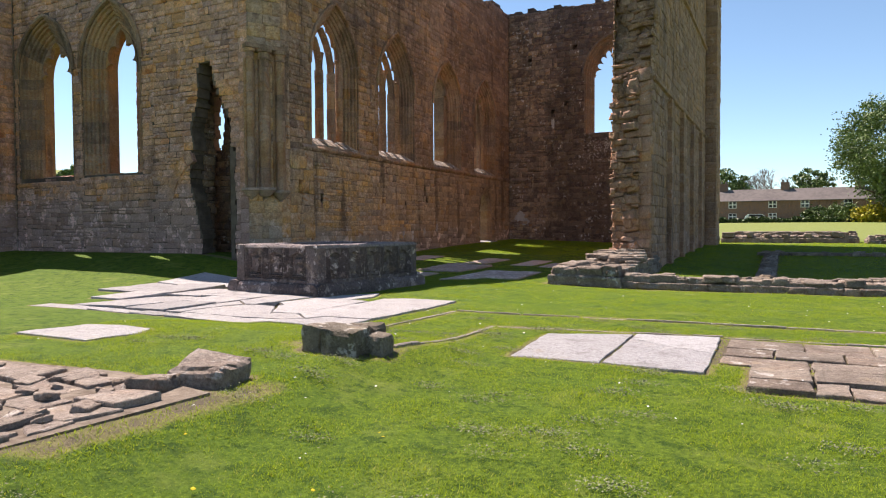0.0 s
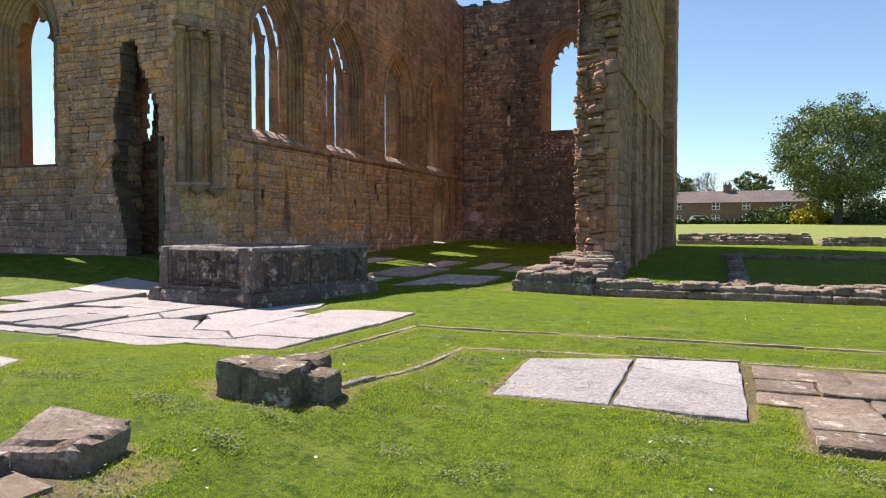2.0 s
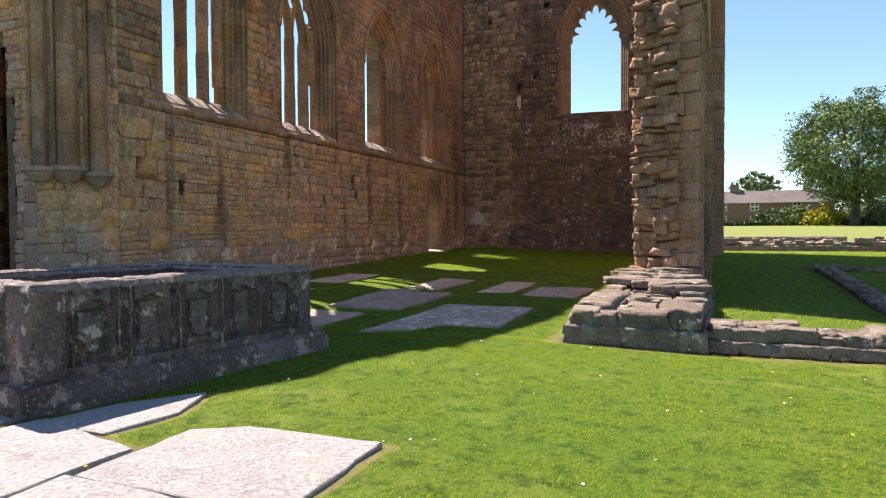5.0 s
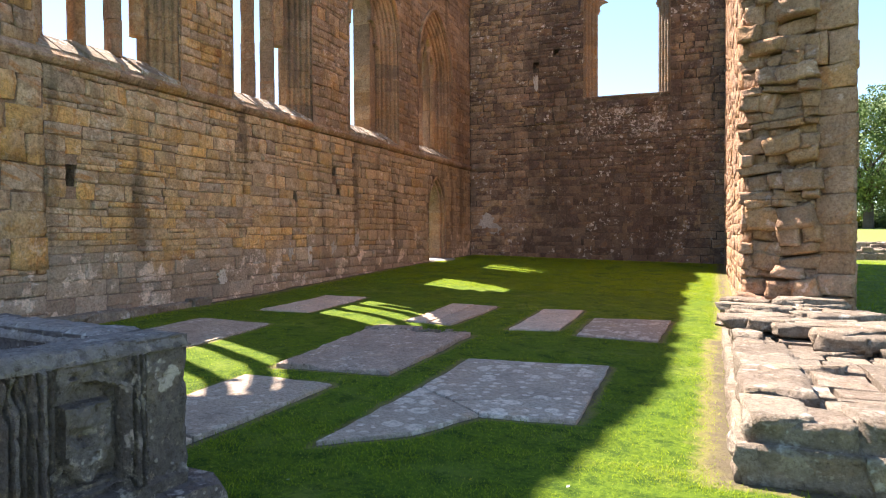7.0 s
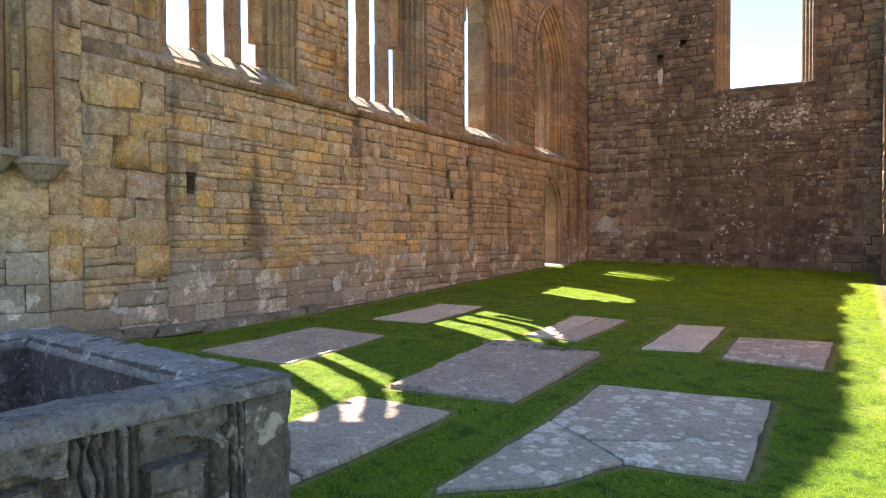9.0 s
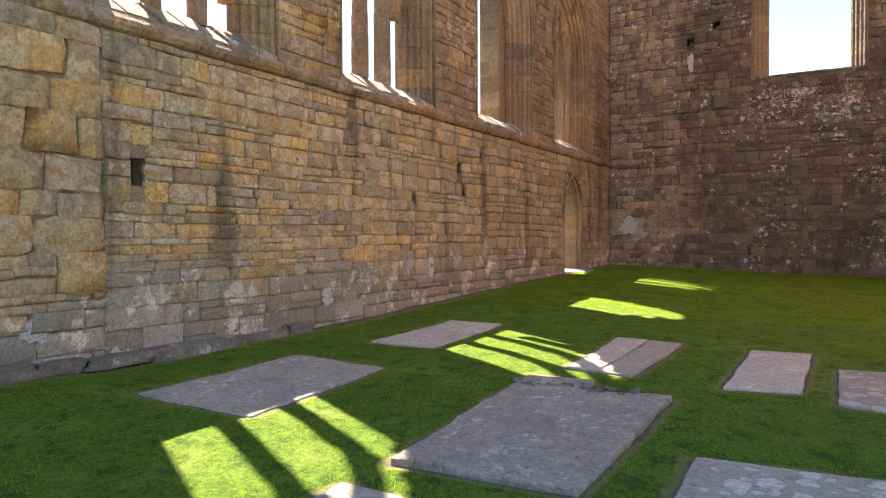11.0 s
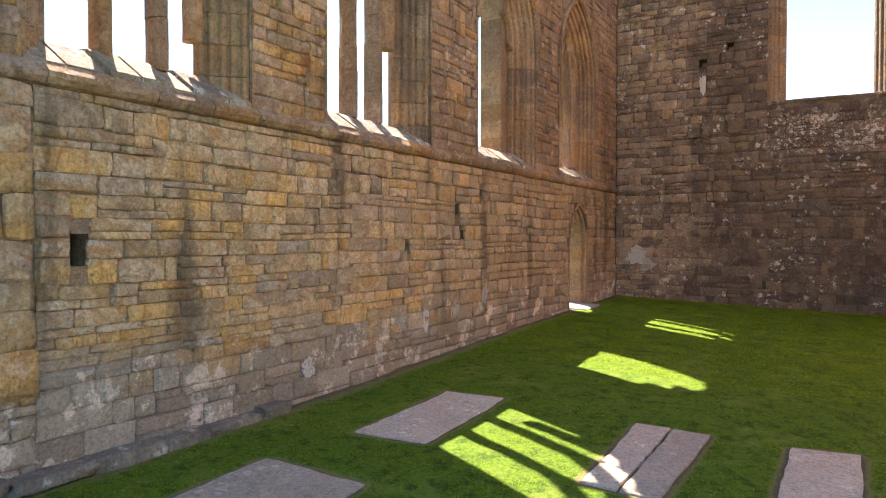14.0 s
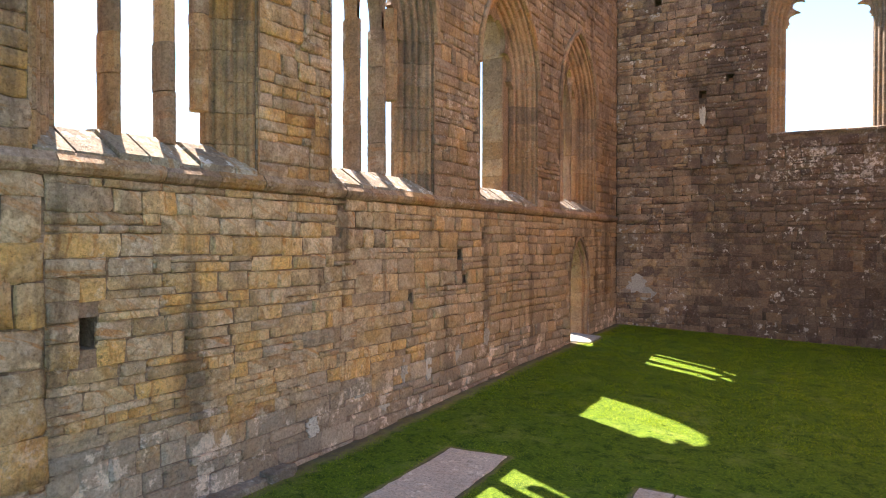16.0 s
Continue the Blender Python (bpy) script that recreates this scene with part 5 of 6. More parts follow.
flat_stone("floor_slab", [[(-3.5, 6.26), (-3.6, 7.78), (-2.64, 8.12), (-2.6, 6.28)]], M_BRIGHT, 0.010, 54, "pale floor slab with a worn grey panel", "floor slab", GLADE)
flat_stone("floor_slab", [[(-2.57, 6.28), (-2.60, 7.75), (-2.0, 7.35), (-1.66, 7.18), (-1.66, 6.23)], [(-2.60, 7.78), (-2.61, 8.16), (-1.68, 8.25), (-1.66, 7.2), (-2.0, 7.37)]], M_BRIGHT, 0.014, 55, "bright pale floor slab with a long crack", "floor slab", GLADE)
flat_stone("floor_slab", [[(-8.57, 4.36), (-8.43, 5.1), (-8.0, 5.22), (-7.4, 5.15), (-7.28, 4.85), (-7.36, 4.34)]], M_PALE, 0.014, 57, "worn grey slab sunk in the lawn", "floor slab", GLADE)

# flagstones round the tomb
apron = empty("pavement_tomb", (-9, 9, -0.15), "cracked pale flagstones round the tomb chest", kind="structure")


def flags(parent, x0, x1, y0, y1, size, seed, mat, up, keep=lambda x, y: True, name="flagstone", jit=1.0, lift=1.0):
    """Uneven flags: a rectangle cut again and again."""
    r = random.Random(seed)
    todo, done = [(x0, x1, y0, y1)], []
    while todo:
        a, b, c, d = todo.pop()
        w, h = b - a, d - c
        if max(w, h) < r.uniform(*size):
            done.append((a, b, c, d))
        elif w > h:
            m = a + w * r.uniform(0.35, 0.65)
            todo += [(a, m, c, d), (m, b, c, d)]
        else:
            m = c + h * r.uniform(0.35, 0.65)
            todo += [(a, b, c, m), (a, b, m, d)]
    for k, (a, b, c, d) in enumerate(done):
        if not keep((a + b) / 2, (c + d) / 2):
            continue
        g = r.uniform(0.006, 0.02)
        j = lambda: r.uniform(-0.02, 0.02) * jit
        poly = [(a + g + j(), c + g + j() * 0.5), (b - g + j() * 0.5, c + g + j()), (b - g + j(), d - g + j() * 0.5), (a + g + j() * 0.5, d - g + j())]
        u = up + r.uniform(-0.012, 0.014) * lift
        sx, sy = r.uniform(-0.006, 0.006) * lift * 4, r.uniform(-0.006, 0.006) * lift * 4
        LAID.append(poly)
        child(name, slab_mesh(poly, lambda x, y: ground_z(x, y) + u + sx * (x - a) + sy * (y - c), 0.12, mat, seed * 31 + k, name, 0.018), parent)




def flag(corners, up, seed):
    """One broken flag of the tomb's paving."""
    LAID.append(corners)
    child("flagstone", slab_mesh(corners, lambda x, y: ground_z(x, y) + up, 0.14, M_PALE, seed, "flagstone", 0.010), apron)


flag([(-7.51, 9.37), (-7.53, 10.3), (-7.2, 10.5), (-6.17, 10.52), (-6.12, 9.29), (-6.88, 9.37)], 0.016, 701)
flag([(-7.56, 7.97), (-7.54, 9.34), (-6.88, 9.34), (-6.11, 9.26), (-6.24, 7.90), (-6.7, 7.88), (-7.02, 7.88), (-7.12, 7.56)], 0.024, 702)
flag([(-6.23, 7.87), (-6.69, 7.85), (-7.01, 7.85), (-7.1, 7.53), (-7.44, 7.4), (-7.46, 7.12), (-6.62, 7.13), (-6.26, 7.18)], 0.014, 703)
flag([(-7.48, 7.1), (-7.46, 7.38), (-8.2, 7.3), (-9.4, 7.4), (-9.3, 6.95), (-8.6, 6.85), (-7.65, 6.62)], 0.008, 704)
flag([(-7.58, 9.85), (-7.59, 7.99), (-8.1, 7.95), (-8.38, 8.4), (-8.57, 8.64), (-8.55, 8.78), (-8.91, 9.1), (-8.84, 9.6), (-8.72, 10.12)], 0.018, 705)
flag([(-7.16, 7.57), (-7.6, 7.95), (-8.1, 7.92), (-8.4, 8.36), (-8.6, 8.6), (-9.02, 8.65), (-9.24, 8.58), (-9.45, 8.0), (-9.44, 7.43), (-8.3, 7.34), (-7.46, 7.43)], 0.012, 706)
flag([(-9.06, 8.69), (-9.0, 9.28), (-8.9, 10.1), (-9.72, 10.25), (-9.72, 9.3), (-9.75, 9.0), (-9.26, 8.62)], 0.022, 707)
flag([(-8.69, 10.08), (-8.6, 10.65), (-8.2, 11.2), (-7.95, 10.62), (-8.02, 10.02)], 0.010, 708)
flag([(-9.74, 8.97), (-9.28, 8.58), (-9.48, 8.0), (-9.47, 7.42), (-9.76, 7.38)], 0.014, 709)
LAID.append([(-9.02, 8.66), (-8.99, 9.26), (-8.54, 8.77), (-8.6, 8.62)])      # a hole where a corner has broken away
flags(apron, -12.0, -9.78, 7.35, 10.6, (1.5, 2.6), 6, M_PALE, 0.028)
flags(apron, -14.2, -12.0, 8.3, 12.4, (1.4, 2.4), 8, M_PALE, 0.026, lambda x, y: y < 12.6 and x > -13.2 - 0.35 * (y - 8))
flags(apron, -12.6, -9.44, 6.95, 7.33, (1.0, 1.7), 9, M_PALE, 0.016)
path = empty("pavement_path", (0, 7, -0.15), "weathered brown paving setts beside the floor slab", kind="structure")
for row, (ya, yb) in enumerate(((7.62, 8.2), (7.15, 7.6), (6.72, 7.13))):
    r_ = random.Random(row)
    x = -1.58
    while x < 3.2:
        w = r_.uniform(0.42, 0.8)
        g = 0.012
        poly = [(x + g, ya + g), (x + w - g, ya + g + r_.uniform(-0.02, 0.02)), (x + w - g + r_.uniform(-0.02, 0.02), yb - g), (x + g, yb - g)]
        LAID.append(poly)
        u = 0.02 + r_.uniform(-0.01, 0.012)
        child("sett", slab_mesh(poly, lambda a, b: ground_z(a, b) + u, 0.12, M_RUBBLE, 300 + row * 20 + int(x * 3), "sett", 0.02), path)
        x += w
flags(path, -1.3, 3.2, 5.72, 6.6, (0.4, 0.85), 12, M_RUBBLE, 0.025, name="sett")

# kerbs: thin stone edging in the grass
def kerb(points, seed, label):
    k = empty("kerb", (points[0][0], points[0][1], -0.17), label, "kerb", "stone edgings in the lawn")
    r = random.Random(seed)
    for (xa, ya), (xb, yb) in zip(points, points[1:]):
        WORN_LINES.append(((xa, ya), (xb, yb), 0.2))
        ln = math.hypot(xb - xa, yb - ya)
        nx, ny = -(yb - ya) / ln, (xb - xa) / ln
        s = 0.0
        while s < ln - 0.05:
            w = min(r.uniform(0.5, 1.1), ln - s)
            p = lambda f, o: (xa + (xb - xa) * f / ln + nx * o, ya + (yb - ya) * f / ln + ny * o)
            poly = [p(s + 0.006, -0.025), p(s + w - 0.006, -0.025), p(s + w - 0.006, 0.025), p(s + 0.006, 0.025)]
            u = 0.008 + r.uniform(-0.014, 0.006)
            ob = child("kerb_stone", slab_mesh(poly, lambda a, b: ground_z(a, b) + u, 0.1, M_KERB, seed + int(s * 10), "kerb_stone", 0.006), k)
            s += w


kerb([(-5.8, 6.7), (-5.6, 9.38), (-4.5, 9.36), (3.5, 9.8)], 400, "thin stone edging sunk in worn grass")
kerb([(-4.42, 5.5), (-4.46, 8.1), (-2.7, 8.33), (-1.66, 8.38), (3.2, 8.62)], 420, "stone edging along the floor slabs")

# ---- rocks and low walls ----
ROCKS = {}


def rock_units(material, count=12):
    if material.name not in ROCKS:
        r = random.Random(77)
        out = []
        for k in range(count):
            bm = bmesh.new()
            bmesh.ops.create_cube(bm, size=1.0)
            bmesh.ops.subdivide_edges(bm, edges=bm.edges[:], cuts=4, use_grid_fill=True)
            for v in bm.verts:
                q = v.co.copy()
                ball = q.normalized() * 0.62
                v.co = q.lerp(ball, 0.07)
                n1 = Vector((noise.noise(q * 1.7 + Vector((k * 7.1, 0, 0))), noise.noise(q * 1.7 + Vector((0, k * 5.3, 0))), noise.noise(q * 1.7 + Vector((0, 0, k * 3.7)))))
                n2 = noise.noise(q * 5.0 + Vector((k * 2.2, 1, 4)))
                v.co += n1 * 0.11 + q.normalized() * (n2 * 0.045 + 0.03 * noise.noise(q * 11.0 + Vector((k, k, 0))))
            me = bpy.data.meshes.new("rock")
            bm.to_mesh(me)
            bm.free()
            me.materials.append(material)
            me.polygons.foreach_set("use_smooth", [True] * len(me.polygons))
            out.append(me)
        ROCKS[material.name] = out
    return ROCKS[material.name]


def rock(parent, at, size, turn, seed, material=M_RUBBLE, name="stone", tilt=(0, 0)):
    ob = child(name, rock_units(material)[seed % 12], parent)
    ob.matrix_basis = pose(*at, tilt[0], tilt[1], turn) @ Matrix.Diagonal((*size, 1))
    return ob


def low_wall(label, x0, x1, y0, y1, h, seed,  sizes=(0.25, 0.6), kind="", layers=2, drop=0.12, material=M_RUBBLE, category="low wall", loose=9):
    """A ruined footing: a faced edge of larger stones with broken rubble on it."""
    r = random.Random(seed)
    wall = empty("low_wall", ((x0 + x1) / 2, (y0 + y1) / 2, ground_z((x0 + x1) / 2, (y0 + y1) / 2)), label, category, "footings of the ruin")
    core = column([(x0 + 0.08, y0 + 0.08), (x1 - 0.08, y0 + 0.08), (x1 - 0.08, y1 - 0.08), (x0 + 0.08, y1 - 0.08)], wall.location.z - 0.6, wall.location.z + h * 0.62)
    c = part("core", core, M_SOIL, wall)
    hl = h / layers
    for lay in range(layers):
        inset = lay * 0.06
        xa, xb, ya, yb = x0 + inset, x1 - inset, y0 + inset, y1 - inset
        for (px, py), (qx, qy), turn in (((xa, ya), (xb, ya), 0), ((xb, ya), (xb, yb), 90), ((xb, yb), (xa, yb), 180), ((xa, yb), (xa, ya), 270)):
            ln = math.hypot(qx - px, qy - py)
            s = 0.0
            while s < ln - 0.08:
                w = min(r.uniform(*sizes), ln - s)
                f = (s + w / 2) / ln
                dx, dy = (qx - px) / ln, (qy - py) / ln
                deep = r.uniform(0.22, 0.4)
                cx, cy = px + (qx - px) * f - dy * deep / 2, py + (qy - py) * f + dx * deep / 2
                zz = ground_z(cx, cy) + hl * (lay + 0.5) + r.uniform(-0.5, 0.5) * drop * lay
                ob = rock(wall, (cx, cy, zz), (w * 1.06, deep * 1.1, hl * 1.25), turn + r.uniform(-5, 5), r.randrange(99), material)
                s += w
    area = (x1 - x0) * (y1 - y0)
    for _ in range(int(min(area * loose, 110))):
        cx, cy = r.uniform(x0 + 0.2, x1 - 0.2), r.uniform(y0 + 0.2, y1 - 0.2)
        s = r.uniform(*sizes) * 0.8
        ob = rock(wall, (cx, cy, ground_z(cx, cy) + h * r.uniform(0.60, 0.80)), (s, s * r.uniform(0.5, 0.9), r.uniform(0.10, 0.18)), r.uniform(0, 360), r.randrange(99), material, tilt=(r.uniform(-12, 12), r.uniform(-12, 12)))
    LAID.append([(x0, y0), (x1, y0), (x1, y1), (x0, y1)])
    return wall


low_wall("broad rubble platform at the foot of the broken wall", -5.92, -4.3, 15.0, 20.5, 0.40, 501, (0.4, 0.85), layers=2, loose=2.2)
plat_top = empty("platform_paving", (-5.1, 17.0, 0.2), "broken flat stones topping the rubble platform", kind="structure")
flags(plat_top, -5.85, -4.36, 15.1, 20.4, (0.35, 0.8), 33, M_RUBBLE, 0.37, name="flat_stone")
low_wall("low rubble footing running across the lawn", -4.3, 5.5, 15.1, 16.2, 0.25, 502, (0.16, 0.5), layers=2, loose=14, drop=0.10)
low_wall("narrow dark footing along the cloister lawn", -1.65, -1.25, 16.3, 27.2, 0.08, 503, (0.12, 0.42), layers=1, loose=14)
low_wall("thin stone edging across the cloister lawn", -1.9, 6.5, 27.3, 27.6, 0.10, 504, (0.15, 0.45), layers=1)
low_wall("long ruined rubble footing beyond the cloister", -4.0, 2.2, 38.0, 39.3, 0.42, 505, (0.2, 0.6), layers=2, drop=0.3, loose=7)
low_wall("short ruined block of footing stones", 2.5, 9.5, 37.4, 38.8, 0.34, 506, (0.2, 0.6), layers=2, drop=0.3, loose=7)
low_wall("far line of footing stones", -3.8, 1.9, 46.0, 47.2, 0.36, 507, (0.25, 0.7), layers=1, loose=7)
st = empty("rubble_step", (-5.1, 18.9, 0.3), "loose flat stones stacked against the wall end", "rubble")
for k in range(26):
    r_ = random.Random(900 + k)
    x, y = r_.uniform(-5.75, -4.6), r_.uniform(17.6, 19.9)
    ob = rock(st, (x, y, 0.27 + 0.10 * (y - 17.6) / 2.3 * r_.uniform(0.6, 1.6)), (r_.uniform(0.3, 0.75), r_.uniform(0.2, 0.4), r_.uniform(0.1, 0.2)), r_.uniform(-30, 30), r_.randrange(99), M_RUBBLE)

core_end = empty("wall_core", (-5.15, 20.0, 0), "rubble core stones bedded in the broken wall end", kind="structure")
rk = random.Random(41)
slant = math.degrees(math.atan2(N_WAY.y, N_WAY.x)) - 180
for z0, z1, back, far in ((0.1, 5.7, 0.0, 0.40), (5.75, 10.5, 0.55, 0.05)):
    z = z0
    while z < z1:
        h = rk.uniform(0.09, 0.24)
        u = far + rk.uniform(-0.04, 0.04)
        while u < 1.22:
            w = min(rk.uniform(0.14, 0.46), 1.32 - u)
            at = N_END.at(u + w / 2, z + h / 2, rk.uniform(-0.13, 0.06)) + Vector((0, back * min(1.0, (z - z0) / 1.6 + 0.3), 0))
            rock(core_end, at, (w * 1.1, rk.uniform(0.2, 0.42), h * rk.uniform(0.85, 1.25)), slant + rk.uniform(-16, 16), rk.randrange(99), M_NORTH, tilt=(rk.uniform(-12, 12), rk.uniform(-12, 12)))
            u += w
        z += h

# footing with a large boulder near the start of the walk
M_FOOT = stone_material("flat_footing_stone", [(0.0, (0.22, 0.19, 0.16)), (0.35, (0.33, 0.295, 0.255)), (0.7, (0.26, 0.22, 0.185)), (1.0, (0.39, 0.355, 0.31))], lichen=0.7, iron=0.12, streak=0, tint=(1.14, 1.11, 1.05))
M_EARTH = simple_material("stony_earth", (0.12, 0.088, 0.064), (0.24, 0.195, 0.15), 9.0, bump=1.0, dist=0.05)
M_MOSSY = stone_material("mossy_hewn_stone", [(0.0, (0.16, 0.145, 0.115)), (0.5, (0.25, 0.225, 0.185)), (1.0, (0.34, 0.31, 0.26))], lichen=0.8, cover=0.5, iron=0.1, streak=0.4, dark=0.3, tint=(1.05, 1.03, 0.95))
foot = empty("low_wall", (-6.0, 2.6, 0.0), "low footing of flat rubble stones set in earth", "low wall", "footings of the ruin")
FOOT = [(-9.5, 1.3), (-4.66, 1.75), (-4.56, 3.3), (-5.7, 3.5), (-9.5, 3.1)]
part("core", column([(x, y) for x, y in FOOT], -0.5, -0.002), M_EARTH, foot)
LAID.append(FOOT)
flags(foot, -9.4, -4.72, 1.98, 3.3, (0.3, 0.75), 61, M_FOOT, 0.022, lambda x, y: y < 3.45 and not (x > -5.5 and y > 3.0), "flat_stone", 4.0, 1.6)
for x, w, y in ((-4.98, 0.52, 1.86), (-5.6, 0.66, 1.80), (-6.3, 0.7, 1.74), (-7.1, 0.8, 1.68), (-8.0, 0.85, 1.6)):     # larger stones of the front face
    poly = [(x - w / 2 + 0.02, y - 0.19), (x + w / 2 - 0.03, y - 0.15), (x + w / 2 - 0.01, y + 0.19), (x - w / 2 + 0.05, y + 0.22)]
    child("flat_stone", slab_mesh(poly, lambda a, b: ground_z(a, b) + 0.045 - 0.03 * (b - y), 0.16, M_FOOT, int(x * -31), "flat_stone", 0.03, 0.006), foot)
for k in range(60):
    r_ = random.Random(1600 + k)
    x = r_.uniform(-9.2, -4.75)
    ya, yb = np.interp(x, [-9.5, -4.6], [1.6, 2.05]), np.interp(x, [-9.5, -5.7, -4.6], [3.0, 3.4, 3.15])
    s_ = r_.uniform(0.04, 0.13)
    rock(foot, (x, r_.uniform(ya, yb), 0.01 + s_ * 0.1), (s_ * r_.uniform(1, 1.8), s_, s_ * 0.5), r_.uniform(0, 360), r_.randrange(99), M_FOOT, name="rubble_stone", tilt=(r_.uniform(-20, 20), r_.uniform(-20, 20)))


def block(name, at, size, turn, seed, label, category, group="", tilt=(0, 0)):
    """A broken block lying on its own."""
    ob = rock(None, at, size, turn, seed, M_RUBBLE, name, tilt)
    c, s2 = math.cos(radians(turn)) / 2, math.sin(radians(turn)) / 2
    LAID.append([(at[0] + c * size[0] * i - s2 * size[1] * j, at[1] + s2 * size[0] * i + c * size[1] * j) for i, j in ((-1, -1), (1, -1), (1, 1), (-1, 1))])
    return tagged(ob, label, category, group)


def hewn(name, at, size, turn, tops, seed, material, label, category, group="", lean=(0.0, 0.0), chips=0.03):
    """A squared stone broken out of a wall: tops gives the heights of its upper corners (back left, back right, front left, front right)."""
    bm = bmesh.new()
    bmesh.ops.create_cube(bm, size=1.0)
    bmesh.ops.subdivide_edges(bm, edges=bm.edges[:], cuts=7, use_grid_fill=True)
    sv = Vector((seed * 1.7, seed * 0.9, seed * 2.3))
    for v in bm.verts:
        q = v.co.copy()
        fx, fy, fz = q.x + 0.5, 0.5 - q.y, q.z + 0.5
        top = (tops[0] * (1 - fx) + tops[1] * fx) * (1 - fy) + (tops[2] * (1 - fx) + tops[3] * fx) * fy
        near = sorted((0.5 - abs(c) for c in q))
        edge = max(0.0, 1 - near[1] / 0.14)
        p = Vector((q.x * size[0] + lean[0] * fz, q.y * size[1] + lean[1] * fz, fz * (top + 0.12) - 0.12))
        rough = Vector((noise.noise(p * 6 + sv), noise.noise(p * 6 - sv), noise.noise(p * 6 + sv.yzx))) * 0.011 + Vector((noise.noise(p * 19 + sv), noise.noise(p * 19 - sv), noise.noise(p * 19 + sv.zxy))) * 0.008
        inward = Vector((-q.x, -q.y, -q.z * 0.6)) * edge * chips * (0.6 + 1.6 * max(0.0, noise.noise(p * 9 + sv)))
        v.co = p + rough + inward
    me = bpy.data.meshes.new(name)
    bm.to_mesh(me)
    bm.free()
    me.materials.append(material)
    ob = new(name, me)
    ob.matrix_basis = pose(*at, 0, 0, turn)
    c, s2 = math.cos(radians(turn)) / 2, math.sin(radians(turn)) / 2
    LAID.append([(at[0] + c * size[0] * i - s2 * size[1] * j, at[1] + s2 * size[0] * i + c * size[1] * j) for i, j in ((-1, -1), (1, -1), (1, 1), (-1, 1))])
    return tagged(ob, label, category, group)


hewn("boulder", (-4.89, 3.57, -0.03), (0.52, 0.42, 0.2), 14, (0.23, 0.17, 0.13, 0.17), 4, M_FOOT, "large broken grey boulder lying at the footing's end", "boulder", chips=0.08, lean=(0.02, 0.05))
block("boulder", (-5.08, 3.22, 0.0), (0.36, 0.26, 0.15), 10, 7, "smaller loose grey boulder", "boulder", tilt=(-4, -6))
BASE = "broken base stones"
GZ = -0.03
hewn("hewn_stone", (-4.97, 5.10, GZ), (0.235, 0.40, 0.3), 3, (0.24, 0.24, 0.27, 0.24), 1, M_MOSSY, "broken mossy hewn stone leaning against another", "hewn stone", BASE, lean=(0.015, 0.0))
hewn("hewn_stone", (-4.655, 5.05, GZ), (0.35, 0.36, 0.3), 5, (0.25, 0.24, 0.25, 0.22), 9, M_MOSSY, "thick hewn base stone with a broken edge", "hewn stone", BASE)
hewn("hewn_stone", (-4.435, 5.27, GZ - 0.02), (0.20, 0.30, 0.2), 8, (0.18, 0.17, 0.19, 0.17), 3, M_MOSSY, "small low hewn stone in the same broken base", "hewn stone", BASE)
hewn("hewn_stone", (-4.74, 5.44, GZ), (0.42, 0.30, 0.2), 4, (0.20, 0.23, 0.21, 0.22), 6, M_MOSSY, "flat broken stone at the back of the base", "hewn stone", BASE, chips=0.07)
block("hewn_stone", (-5.21, 5.40, -0.05), (0.24, 0.14, 0.15), 0, 5, "small flat stone sunk in bare earth", "hewn stone", BASE)
WORN_LINES.append(((-5.3, 5.2), (-4.4, 5.2), 0.35))
WORN_LINES.append(((-4.5, 2.0), (-4.4, 3.7), 0.22))

# worn foundation stones that stick out at the foot of the nave wall
y = 15.5
rf = random.Random(19)
while y < 19.5:
    w = rf.uniform(0.3, 0.8)
    if rf.random() < 0.8:
        rock(s_wall, (X_S + 0.07, y + w / 2, ground_z(X_S, y) + 0.02), (rf.uniform(0.2, 0.34), w * 0.98, rf.uniform(0.12, 0.2)), rf.uniform(-3, 3), rf.randrange(99), M_RUBBLE, name="foundation_stone")
    y += w
crumbs = empty("slab_rubble", (-9.6, 18.9, 0.0), "dark crumbled stone along the broken slab's edge", "rubble")
for k in range(60):
    rf = random.Random(2100 + k)
    f = rf.random()
    s_ = rf.uniform(0.02, 0.055)
    x, y = -10.42 + 1.4 * f, 18.70 + 0.2 * f + rf.gauss(0, 0.08)
    rock(crumbs, (x, y, ground_z(x, y) + 0.03), (s_ * rf.uniform(1, 1.7), s_, s_ * 0.6), rf.uniform(0, 360), rf.randrange(99), M_RUBBLE, name="crumb", tilt=(rf.uniform(-20, 20), rf.uniform(-20, 20)))

# ---- the distance: houses, trees, hedge ----
M_HOUSE = stone_material("cottage_stone", [(0.0, (0.16, 0.13, 0.11)), (0.5, (0.20, 0.165, 0.14)), (1.0, (0.235, 0.195, 0.165))], lichen=0.0, tint=(1.15, 0.95, 0.9))
M_ROOF = simple_material("stone_slate_roof", (0.11, 0.095, 0.09), (0.17, 0.145, 0.135), 1.6)
M_WHITE = simple_material("white_paint", (0.72, 0.72, 0.70), (0.80, 0.80, 0.78), 6.0, rough=0.5, bump=0.05)
M_GLASS, _nt, _b = nodes_of("dark_window_glass")
_b.inputs["Base Color"].default_value = (0.03, 0.035, 0.04, 1)
_b.inputs["Roughness"].default_value = 0.08
M_RUBBER = simple_material("black_tyre_rubber", (0.015, 0.015, 0.016), (0.03, 0.03, 0.03), 8.0)


